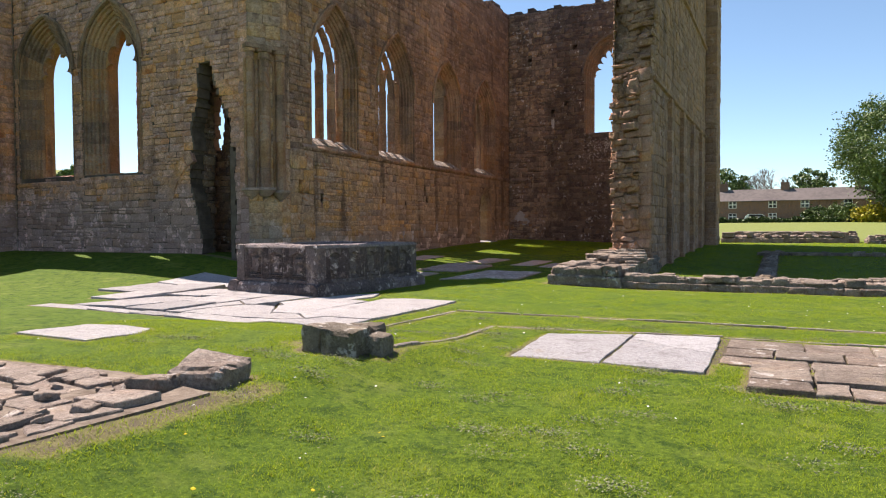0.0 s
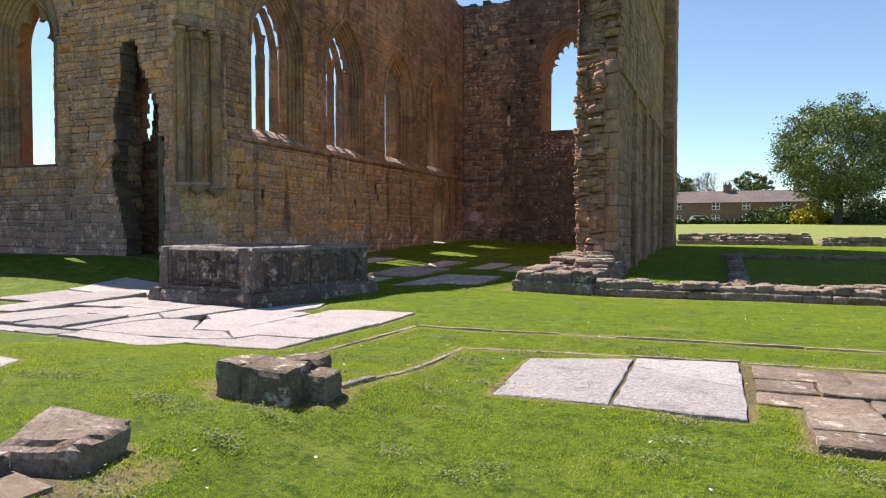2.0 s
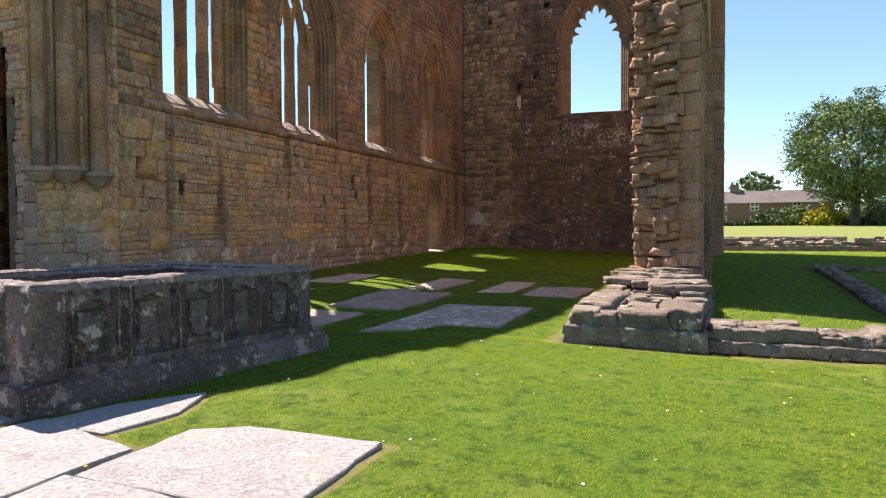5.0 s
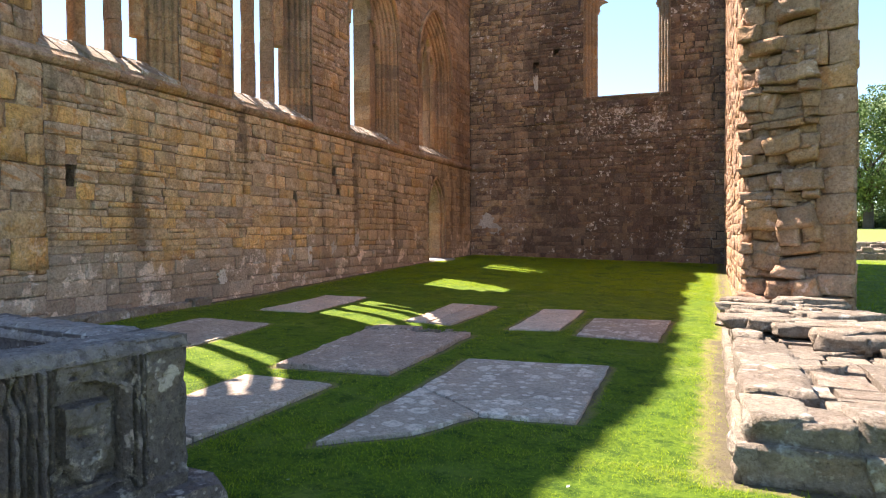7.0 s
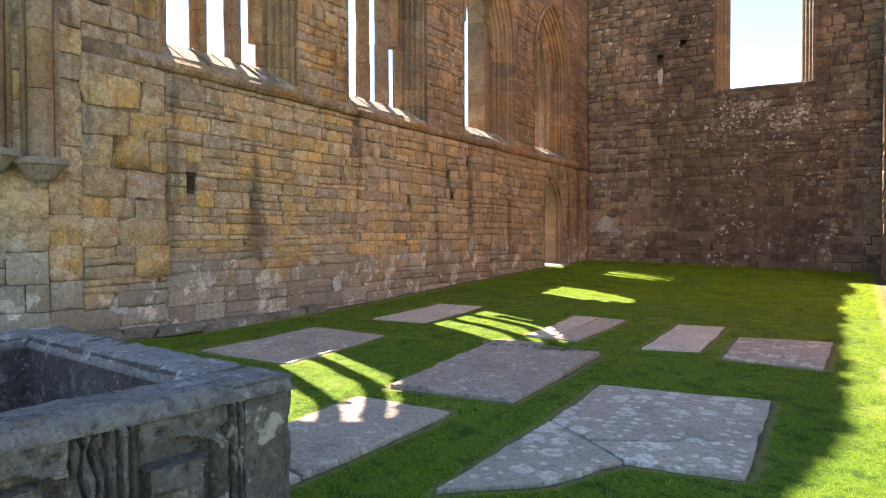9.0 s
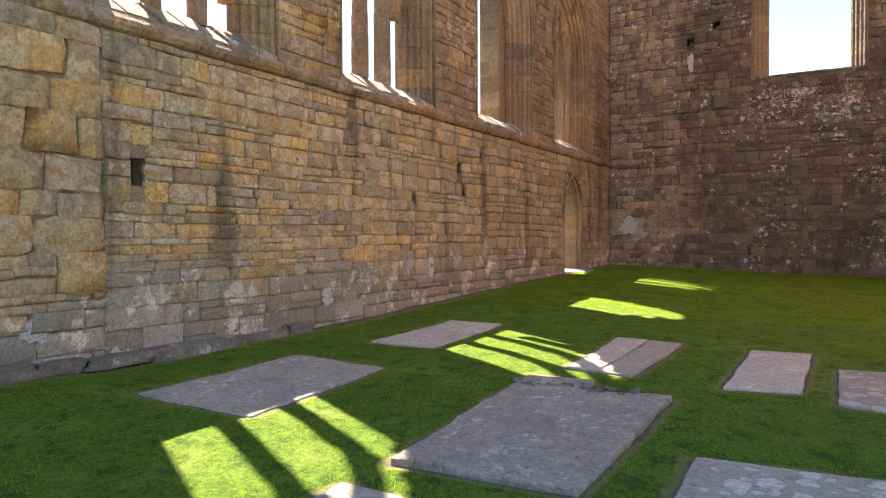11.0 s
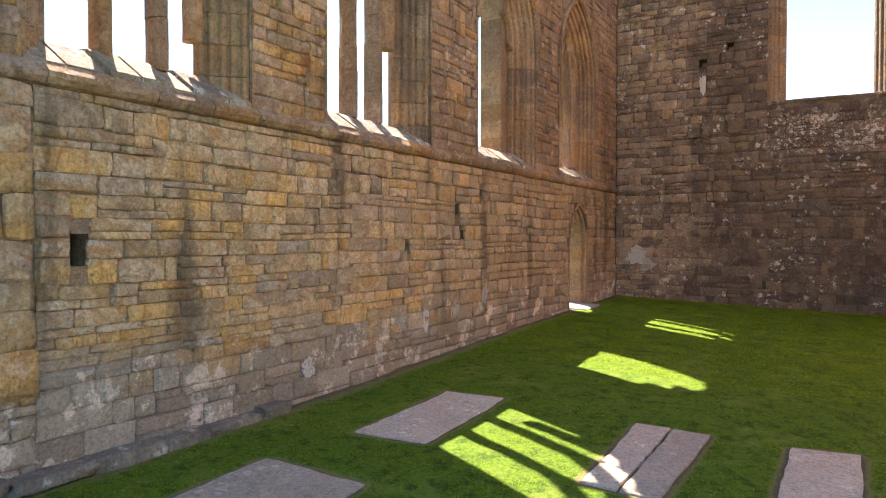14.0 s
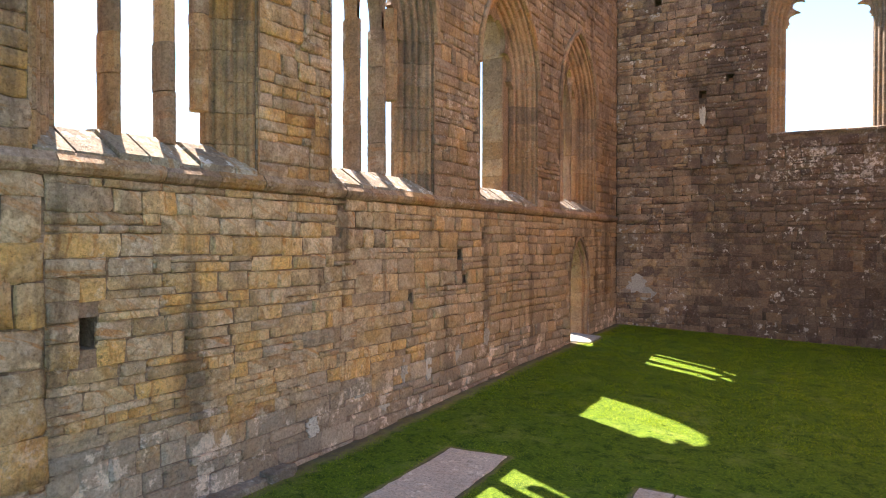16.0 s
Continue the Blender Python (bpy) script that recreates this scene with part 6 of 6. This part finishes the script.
def leaf_material(name, a, b, c):
    m, nt, bsdf = nodes_of(name)
    q = Net(nt)
    rnd = q.n("ShaderNodeNewGeometry").outputs["Random Per Island"]
    nt.links.new(q.ramp(rnd, [(0.0, a), (0.5, b), (1.0, c)]), bsdf.inputs["Base Color"])
    bsdf.inputs["Roughness"].default_value = 0.55
    bsdf.inputs["Specular IOR Level"].default_value = 0.3
    return m


M_LEAF = leaf_material("sycamore_leaves", (0.060, 0.098, 0.030), (0.11, 0.165, 0.045), (0.19, 0.25, 0.085))
M_SHRUB = leaf_material("garden_shrub_leaves", (0.05, 0.085, 0.025), (0.095, 0.14, 0.04), (0.16, 0.21, 0.075))
M_HEDGE = leaf_material("hedge_leaves", (0.030, 0.050, 0.015), (0.05, 0.085, 0.02), (0.08, 0.11, 0.03))
M_GORSE = leaf_material("yellow_blossom_leaves", (0.09, 0.11, 0.015), (0.34, 0.29, 0.015), (0.50, 0.41, 0.02))
M_TWIG = simple_material("bare_twigs", (0.13, 0.105, 0.09), (0.20, 0.17, 0.145), 3.0)
M_BARK = simple_material("grey_brown_bark", (0.06, 0.045, 0.035), (0.11, 0.085, 0.065), 5.0, bump=0.8, dist=0.05)


def tube(bm, a, b, ra, rb, n=6):
    a, b = Vector(a), Vector(b)
    w = (b - a).normalized()
    s = w.orthogonal().normalized()
    t = w.cross(s)
    lo = [bm.verts.new(a + (s * math.cos(2 * math.pi * i / n) + t * math.sin(2 * math.pi * i / n)) * ra) for i in range(n)]
    hi = [bm.verts.new(b + (s * math.cos(2 * math.pi * i / n) + t * math.sin(2 * math.pi * i / n)) * rb) for i in range(n)]
    for i in range(n):
        bm.faces.new((lo[i], lo[(i + 1) % n], hi[(i + 1) % n], hi[i]))
    bm.faces.new(hi)
    bm.faces.new(lo[::-1])


def leaf_cloud(points, size, material, seed, flat=1.0):
    """Many small bent leaf sprays round the given points."""
    r = np.random.RandomState(seed)
    pts = np.asarray(points)
    n = len(pts)
    d1 = r.normal(size=(n, 3)) * np.array((1, 1, flat))
    d1 /= np.linalg.norm(d1, axis=1)[:, None]
    d2 = np.cross(d1, r.normal(size=(n, 3)) * np.array((flat, flat, 1)))
    d2 /= np.linalg.norm(d2, axis=1)[:, None]
    s = size * r.uniform(0.5, 1.2, size=(n, 1))
    quad = np.stack([pts - d1 * s, pts + d2 * s * 0.55 + d1 * s * 0.1, pts + d1 * s, pts - d2 * s * 0.55], axis=1).reshape(-1, 3)
    faces = np.arange(4 * n).reshape(-1, 4)
    return mesh_from("crown", quad.tolist(), faces.tolist(), material)


def crown_points(mid, rad, clumps, per, seed, clump_r):
    """Clumps of leaves over an uneven ball, more at the outside, with gaps."""
    r = np.random.RandomState(seed)
    out = []
    for _ in range(clumps):
        v = r.normal(size=3)
        v /= np.linalg.norm(v)
        f = r.uniform(0.35, 1.0) ** 0.45
        lump = 1.0 + 0.26 * noise.noise(Vector(v * 2.2) + Vector((seed, 0, 0))) + 0.09 * noise.noise(Vector(v * 5.1))
        c = np.array(mid) + v * np.array(rad) * f * lump
        out.append(c + r.normal(size=(per, 3)) * clump_r * r.uniform(0.6, 1.2) * np.array((1, 1, 0.65)))
    return np.concatenate(out)


def leafy_tree(name, x, y, height, spread_, crown_low, trunk_r, seed, clumps, per, leaf, label, group="", crown_material=None):
    z0 = ground_z(x, y)
    t = empty(name, (x, y, z0), label, "tree", group)
    r = random.Random(seed)
    bm = bmesh.new()
    top = z0 + height * 0.45
    tube(bm, (x, y, z0 - 0.3), (x + 0.1, y, z0 + height * 0.22), trunk_r * 1.15, trunk_r * 0.85, 10)
    tube(bm, (x + 0.1, y, z0 + height * 0.22), (x + 0.2, y, top), trunk_r * 0.85, trunk_r * 0.5, 8)
    for k in range(14):
        az, f = 2 * math.pi * k / 14 + r.uniform(-0.3, 0.3), r.uniform(0.18, 0.45)
        s = (x, y, z0 + height * f)
        ln = spread_ * r.uniform(0.55, 0.85)
        e = (x + math.cos(az) * ln, y + math.sin(az) * ln, z0 + height * f + height * r.uniform(0.08, 0.42))
        m = tuple((p + q) / 2 + r.uniform(-0.5, 0.5) for p, q in zip(s, e))
        tube(bm, s, m, trunk_r * 0.36, trunk_r * 0.2)
        tube(bm, m, e, trunk_r * 0.2, trunk_r * 0.06)
    part("trunk", bm, M_BARK, t)
    mid = (x, y, z0 + (crown_low + height) / 2)
    pts = crown_points(mid, (spread_, spread_, (height - crown_low) / 2), clumps, per, seed, spread_ * 0.085)
    child("crown", leaf_cloud(pts, leaf, crown_material or M_LEAF, seed), t)
    return t


def bare_tree(x, y, height, seed, label="bare-branched tree behind the cottages"):
    z0 = ground_z(x, y)
    t = empty("bare_tree", (x, y, z0), label, "tree", "bare trees behind the cottages")
    r = random.Random(seed)
    bm = bmesh.new()

    def grow(p, way, ln, rad, depth):
        e = p + way * ln
        tube(bm, p, e, rad, rad * 0.65, 5 if depth < 2 else 3)
        if depth == 5:
            return
        for _ in range((3, 3, 4, 4, 5)[depth]):
            w = (way + Vector((r.uniform(-1, 1), r.uniform(-1, 1), r.uniform(-0.35, 0.8))) * 0.62).normalized()
            grow(e if r.random() < 0.6 else p.lerp(e, r.uniform(0.5, 0.95)), w, ln * r.uniform(0.6, 0.8), rad * 0.52, depth + 1)
    grow(Vector((x, y, z0 - 0.2)), Vector((0, 0, 1)), height * 0.26, height * 0.022, 0)
    part("branchwork", bm, M_TWIG, t)


leafy_tree("sycamore_tree", 15.2, 125, 19.7, 9.3, 2.9, 0.7, 5, 640, 84, 0.215, "large broad-crowned sycamore in full green leaf")
leafy_tree("small_tree", -13.2, 170, 11.5, 5.5, 1.0, 0.4, 6, 150, 40, 0.4, "round dark green tree behind the cottages", "trees behind the cottages")
leafy_tree("small_tree", 4.5, 178, 11.5, 5.0, 1.5, 0.4, 16, 150, 40, 0.4, "dense evergreen tree behind the cottages", "trees behind the cottages")
for k, (x, y, h) in enumerate(((-6.5, 175, 16.5), (-2.5, 185, 17), (1.5, 190, 15.5), (-9.5, 190, 15), (7, 195, 16))):
    bare_tree(x, y, h, 30 + k)
for k, (x, y, h, s) in enumerate(((-79, 78, 5, 3), (-108, 118, 6, 4), (-88, 60, 4, 3))):
    leafy_tree("field_tree", x, y, h, s, 1.0, 0.35, 50 + k, 90, 30, 0.45, "small leafy tree on the far hillside", "trees on the hillside")

hedge = empty("hedge", (8, 131, ground_z(8, 131)), "long clipped dark green field hedge", "hedge")
rr = np.random.RandomState(8)
hx = rr.uniform(-22, 60, 15000)
hp = np.stack([hx, 131 + rr.uniform(-0.6, 0.6, 15000), 0 * hx], axis=1)
hp[:, 2] = [ground_z(x, 131) for x in hx] + rr.uniform(0, 1, 15000) * (0.8 + 0.2 * np.sin(hx * 0.9) + 0.15 * np.sin(hx * 2.7))
child("foliage", leaf_cloud(hp, 0.28, M_HEDGE, 4), hedge)


def bush(x, y, w, h, seed, material, label):
    z0 = ground_z(x, y)
    me = leaf_cloud(crown_points((x, y, z0 + h * 0.48), (w, w, h * 0.55), 60, 30, seed, w * 0.2), 0.3, material, seed)
    ob = new("bush", me)
    return tagged(ob, label, "bush", "bushes by the hedge")


bush(11.6, 128, 2.6, 2.7, 61, M_GORSE, "bright yellow flowering gorse bush")
bush(20.5, 128, 3.6, 3.4, 62, M_SHRUB, "dense green garden bush")
bush(25.5, 128, 3.4, 3.0, 63, M_SHRUB, "dense green garden bush")
bush(31, 127, 3.6, 3.2, 67, M_GORSE, "bright yellow flowering gorse bush")
bush(7.0, 132, 3.2, 2.8, 64, M_SHRUB, "dark green shrub by the cottages")
bush(3.8, 133, 2.0, 2.4, 65, M_HEDGE, "dark green shrub by the cottages")
bush(36, 128, 4.0, 4.0, 66, M_SHRUB, "dense green garden bush")

for k, (x, y, w, h) in enumerate(((17.5, 139, 3.5, 3.2), (23, 141, 4.5, 5.0), (30, 142, 5, 5.6), (38, 143, 5.5, 6.0), (47, 143, 6, 6.0), (56, 144, 6, 6.5), (65, 144, 6, 6.0))):
    bush(x, y, w, h, 70 + k, M_SHRUB, "tall leafy garden shrubs behind the hedge")

# cottages
cot = empty("cottage_row", (0, 150, 1.9), "long low row of grey stone cottages under slate roofs", "house")
COT = Face((0, 150, 1.9), (1, 0, 0), (0, -1, 0))
CX0, CX1 = -17.0, 16.0
part("wall", column([(CX0, 150), (CX1, 150), (CX1, 157), (CX0, 157)], 1.2, 6.35), M_HOUSE, cot)
bm = bmesh.new()
for (y0_, z0_), (y1_, z1_) in (((149.6, 6.25), (153.5, 8.75)), ((153.5, 8.75), (157.4, 6.25))):
    vs = [bm.verts.new(v) for v in ((CX0 - 0.3, y0_, z0_), (CX1 + 0.3, y0_, z0_), (CX1 + 0.3, y1_, z1_), (CX0 - 0.3, y1_, z1_), (CX0 - 0.3, y0_, z0_ + 0.15), (CX1 + 0.3, y0_, z0_ + 0.15), (CX1 + 0.3, y1_, z1_ + 0.15), (CX0 - 0.3, y1_, z1_ + 0.15))]
    for f in ((0, 1, 2, 3), (7, 6, 5, 4), (0, 4, 5, 1), (1, 5, 6, 2), (2, 6, 7, 3), (3, 7, 4, 0)):
        bm.faces.new([vs[i] for i in f])
bmesh.ops.recalc_face_normals(bm, faces=bm.faces)
roof = part("roof", bm, M_ROOF, cot, "brown stone slate roof")
for x in (-1.0, -12.5, 12.0):
    ch = part("chimney", column([(x - 0.8, 153.0), (x + 0.8, 153.0), (x + 0.8, 154.0), (x - 0.8, 154.0)], 8.3, 10.2), M_HOUSE, cot)
    for px in (-0.4, 0.4):
        p_ = part("chimney_pot", column(ellipse(x + px, 153.5, 0.17, 0.15, 8), 10.2, 10.7), M_ROOF, cot)
for x in (-10.6, -3.2, 2.5, 9.8, -15.2):
    for zc, hh in ((3.75, 0.72), (1.35, 0.62)):
        wd = part("window", prism(COT, [(x - 0.75, zc - hh), (x + 0.75, zc - hh), (x + 0.75, zc + hh), (x - 0.75, zc + hh)], -0.1, 0.06), M_WHITE, cot, "white-painted window")
        for ux in (-0.36, 0.36):
            for uz in (-0.5, 0.5):
                g_ = part("pane", prism(COT, [(x + ux - 0.27, zc + uz * hh - hh * 0.36), (x + ux + 0.27, zc + uz * hh - hh * 0.36), (x + ux + 0.27, zc + uz * hh + hh * 0.36), (x + ux - 0.27, zc + uz * hh + hh * 0.36)], 0.02, 0.066), M_GLASS, wd)

# parked white car by the hedge
car = empty("parked_car", (-5.6, 141, ground_z(-5.6, 141)), "white parked estate car behind the hedge", "car")
kz = car.location.z
CARF = Face((-5.6, 140.2, kz), (1, 0, 0), (0, -1, 0))
bm = prism(CARF, [(-2.3, 0.35), (2.25, 0.35), (2.3, 0.8), (1.4, 0.98), (0.8, 1.5), (-1.7, 1.55), (-2.25, 1.0)], -1.6, 0.0)
bmesh.ops.bevel(bm, geom=bm.edges[:], offset=0.06, segments=2, affect="EDGES")
part("body", bm, M_WHITE, car)
part("side_window", prism(CARF, [(-1.55, 1.02), (1.15, 1.02), (0.72, 1.42), (-1.5, 1.45)], -0.05, 0.012), M_GLASS, car)
for ux in (-1.4, 1.4):
    for dd in (-1.6, 0.0):
        part("wheel", prism(CARF, ellipse(ux, 0.32, 0.32, 0.32, 14), dd - 0.1, dd + 0.03), M_RUBBER, car)

# ---- worn edges, ground and grass ----
def seg_dist(X, Y, a, b):
    ax, ay, bx, by = *a, *b
    dx, dy = bx - ax, by - ay
    t = np.clip(((X - ax) * dx + (Y - ay) * dy) / (dx * dx + dy * dy + 1e-12), 0, 1)
    return np.hypot(X - ax - t * dx, Y - ay - t * dy)


def inside(X, Y, poly):
    hit = np.zeros(X.shape, bool)
    for (xa, ya), (xb, yb) in zip(poly, poly[1:] + poly[:1]):
        cross = ((ya > Y) != (yb > Y)) & (X < (xb - xa) * (Y - ya) / (yb - ya + 1e-12) + xa)
        hit ^= cross
    return hit


def worn_field(X, Y):
    w = np.zeros(X.shape)
    for poly in LAID:
        xs, ys = [p[0] for p in poly], [p[1] for p in poly]
        m = (X > min(xs) - 0.4) & (X < max(xs) + 0.4) & (Y > min(ys) - 0.4) & (Y < max(ys) + 0.4)
        if not m.any():
            continue
        d = np.min([seg_dist(X[m], Y[m], a, b) for a, b in zip(poly, poly[1:] + poly[:1])], axis=0)
        v = np.clip(1.0 - d / 0.16, 0, 1)
        v[inside(X[m], Y[m], poly)] = 1.0
        w[m] = np.maximum(w[m], v)
    for a, b, r in WORN_LINES:
        w = np.maximum(w, np.clip(0.85 - seg_dist(X, Y, a, b) / (1.7 * r), 0, 1))
    for a, b, r in (((X_S, 15.4), (X_S, 33.5), 0.5), ((X_N - N_T - 0.15, 20), (X_N - N_T - 0.15, 33), 0.32), ((-14, Y_W), (-6, Y_W), 0.25), ((-25.4, Y_T), (-15, Y_T), 0.25), ((-6.0, 15.0), (-6.0, 20), 0.3), ((-5.9, 14.95), (5, 15.0), 0.2)):
        w = np.maximum(w, np.clip(0.95 - seg_dist(X, Y, a, b) / r * 0.75, 0, 1))
    return w


def build_ground_sheet():
    xs, ys = np.array(spread(-26, 5, 0.11, 1500)), np.array(spread(-3, 35, 0.11, 1500))
    X, Y = np.meshgrid(xs, ys)
    wf = worn_field(X, Y)
    nx = len(xs)
    verts = []
    for j, y in enumerate(ys):
        for i, x in enumerate(xs):
            near = -27 < x < 6 and -4 < y < 36
            b = 0.022 * noise.noise(Vector((x * 0.5, y * 0.5, 0))) + 0.010 * noise.noise(Vector((x * 2.3, y * 2.3, 3))) if near else 0.0
            verts.append((x, y, ground_z(x, y) + b - 0.016 * wf[j, i] - 0.4 * math.exp(-((x + 8.83) / 0.2) ** 2 - ((y - 8.88) / 0.2) ** 2) if near else ground_z(x, y)))
    faces = [(j * nx + i, j * nx + i + 1, (j + 1) * nx + i + 1, (j + 1) * nx + i) for j in range(len(ys) - 1) for i in range(nx - 1)]
    me = mesh_from("ground", verts, faces, M_GRASS, smooth=True)
    me.attributes.new("worn", "FLOAT", "POINT").data.foreach_set("value", wf.ravel().astype(np.float32))
    return tagged(new("ground", me), "close-mown green lawn with worn patches rising to far fields", kind="structure")


build_ground_sheet()


def blade_material():
    m, nt, bsdf = nodes_of("grass_blades")
    q = Net(nt)
    rnd = q.n("ShaderNodeNewGeometry").outputs["Random Per Island"]
    col = q.ramp(rnd, [(0.0, (0.135, 0.205, 0.013)), (0.4, (0.205, 0.29, 0.016)), (0.85, (0.275, 0.36, 0.026)), (1.0, (0.40, 0.38, 0.10))])
    dry = q.step(q.noise(q.pos(), 1.3, 4), 0.56, 0.72, 0, 0.35)
    col = q.mix(dry, col, (0.20, 0.21, 0.06))
    nt.links.new(col, bsdf.inputs["Base Color"])
    bsdf.inputs["Roughness"].default_value = 0.7
    bsdf.inputs["Specular IOR Level"].default_value = 0.1
    thin = q.n("ShaderNodeBsdfTranslucent", Color=q.mix(1.0, col, (1.35, 1.3, 0.7), "MULTIPLY"))
    both = q.n("ShaderNodeMixShader", Fac=0.46)
    nt.links.new(bsdf.outputs[0], both.inputs[1])
    nt.links.new(thin.outputs[0], both.inputs[2])
    nt.links.new(both.outputs[0], nt.nodes["Material Output"].inputs["Surface"])
    return m


def grass_blades(count, x0, x1, y0, y1, size, seed, name):
    r = np.random.RandomState(seed)
    X, Y = r.uniform(x0, x1, count), r.uniform(y0, y1, count)
    w = worn_field(X, Y)
    keep = w + r.uniform(-0.35, 0.35, count) < 0.62
    for poly in LAID:
        keep &= ~inside(X, Y, poly)
    X, Y = X[keep], Y[keep]
    n = len(X)
    Z = np.array([ground_z(x, y) + 0.022 * noise.noise(Vector((x * 0.5, y * 0.5, 0))) + 0.010 * noise.noise(Vector((x * 2.3, y * 2.3, 3))) for x, y in zip(X, Y)]) - 0.006
    az, lean = r.uniform(0, 2 * math.pi, n), r.uniform(0.5, 1.9, n)
    tuft = np.array([0.75 + 0.7 * noise.noise(Vector((x * 1.9, y * 1.9, 8))) for x, y in zip(X, Y)])
    h = size * r.uniform(0.45, 1.15, n) * np.clip(tuft, 0.4, 1.5)
    wd = 0.0034 * r.uniform(0.7, 1.5, n) * (size / 0.04)
    a = np.stack([X - np.sin(az) * wd, Y + np.cos(az) * wd, Z], 1)
    b = np.stack([X + np.sin(az) * wd, Y - np.cos(az) * wd, Z], 1)
    c = np.stack([X + np.cos(az) * lean * h, Y + np.sin(az) * lean * h, Z + h], 1)
    co = np.stack([a, b, c], 1).reshape(-1, 3).astype(np.float32)
    me = bpy.data.meshes.new(name)
    me.vertices.add(3 * n)
    me.vertices.foreach_set("co", co.ravel())
    me.loops.add(3 * n)
    me.loops.foreach_set("vertex_index", np.arange(3 * n, dtype=np.int32))
    me.polygons.add(n)
    me.polygons.foreach_set("loop_start", np.arange(0, 3 * n, 3, dtype=np.int32))
    me.update(calc_edges=True)
    me.materials.append(M_BLADE)
    return tagged(new(name, me), "short mown grass blades of the lawn", "grass", kind="stuff")


M_BLADE = blade_material()
grass_blades(400000, -8.5, 1.5, 1.2, 9.0, 0.028, 1, "grass")
grass_blades(200000, -9.5, 3.0, 9.0, 15.0, 0.029, 2, "grass")
grass_blades(190000, -14.0, -5.9, 13.5, 24.0, 0.026, 3, "grass")
grass_blades(150000, -14.0, -5.8, 24.0, 33.5, 0.042, 4, "grass")
grass_blades(130000, -4.4, 8.0, 14.9, 40.0, 0.06, 5, "grass")

# daisies
M_PETAL = simple_material("daisy_petals", (0.78, 0.78, 0.74), (0.82, 0.82, 0.80), 30.0, bump=0.02)
M_YOLK = simple_material("dandelion_yellow", (0.62, 0.46, 0.02), (0.70, 0.52, 0.03), 40.0, bump=0.02)


def flowers(count, material, size, seed, name, label, area):
    r = random.Random(seed)
    verts, faces = [], []
    for _ in range(count):
        x, y = r.uniform(area[0], area[1]), r.uniform(area[2], area[3])
        if any(bool(inside(np.array([x]), np.array([y]), p)[0]) for p in LAID):
            continue
        z, s = ground_z(x, y) + r.uniform(0.03, 0.05), size * r.uniform(0.7, 1.2)
        tx, ty = r.uniform(-0.4, 0.4), r.uniform(-0.4, 0.4)
        base = len(verts)
        verts.append((x, y, z + s * 0.35))
        for k in range(8):
            a = 2 * math.pi * k / 8
            q = s * (1 if k % 2 else 0.8)
            verts.append((x + q * math.cos(a), y + q * math.sin(a), z + q * (tx * math.cos(a) + ty * math.sin(a))))
        faces += [(base, base + 1 + k, base + 1 + (k + 1) % 8) for k in range(8)]
    ob = new(name, mesh_from(name, verts, faces, material))
    return tagged(ob, label, "flowers", kind="stuff")


flowers(240, M_PETAL, 0.010, 5, "daisies", "scattered white daisies in the lawn", (-9, 3, 1.5, 15))
flowers(45, M_YOLK, 0.012, 6, "dandelions", "scattered yellow dandelions in the lawn", (-9, 3, 1.5, 15))

# clumps of dry mown clippings
M_STRAW = leaf_material("dry_clippings", (0.17, 0.18, 0.10), (0.24, 0.245, 0.15), (0.19, 0.20, 0.11))
M_STRAW.node_tree.nodes["Principled BSDF"].inputs["Specular IOR Level"].default_value = 0.0
rc = np.random.RandomState(12)
cl = []
for _ in range(150):
    cx, cy = rc.uniform(-7, 3), rc.uniform(1.2, 9)
    if any(bool(inside(np.array([cx]), np.array([cy]), p)[0]) for p in LAID):
        continue
    k = rc.randint(120, 320)
    px, py = cx + rc.normal(size=k) * 0.11, cy + rc.normal(size=k) * 0.06
    cl.append(np.stack([px, py, [ground_z(a, b) + 0.028 for a, b in zip(px, py)] + rc.uniform(-0.006, 0.012, k)], 1))
clip_ob = new("grass_clippings", leaf_cloud(np.concatenate(cl), 0.009, M_STRAW, 3, 0.35))
tagged(clip_ob, "dry grey-green clumps of mown grass clippings", "clippings", kind="stuff")
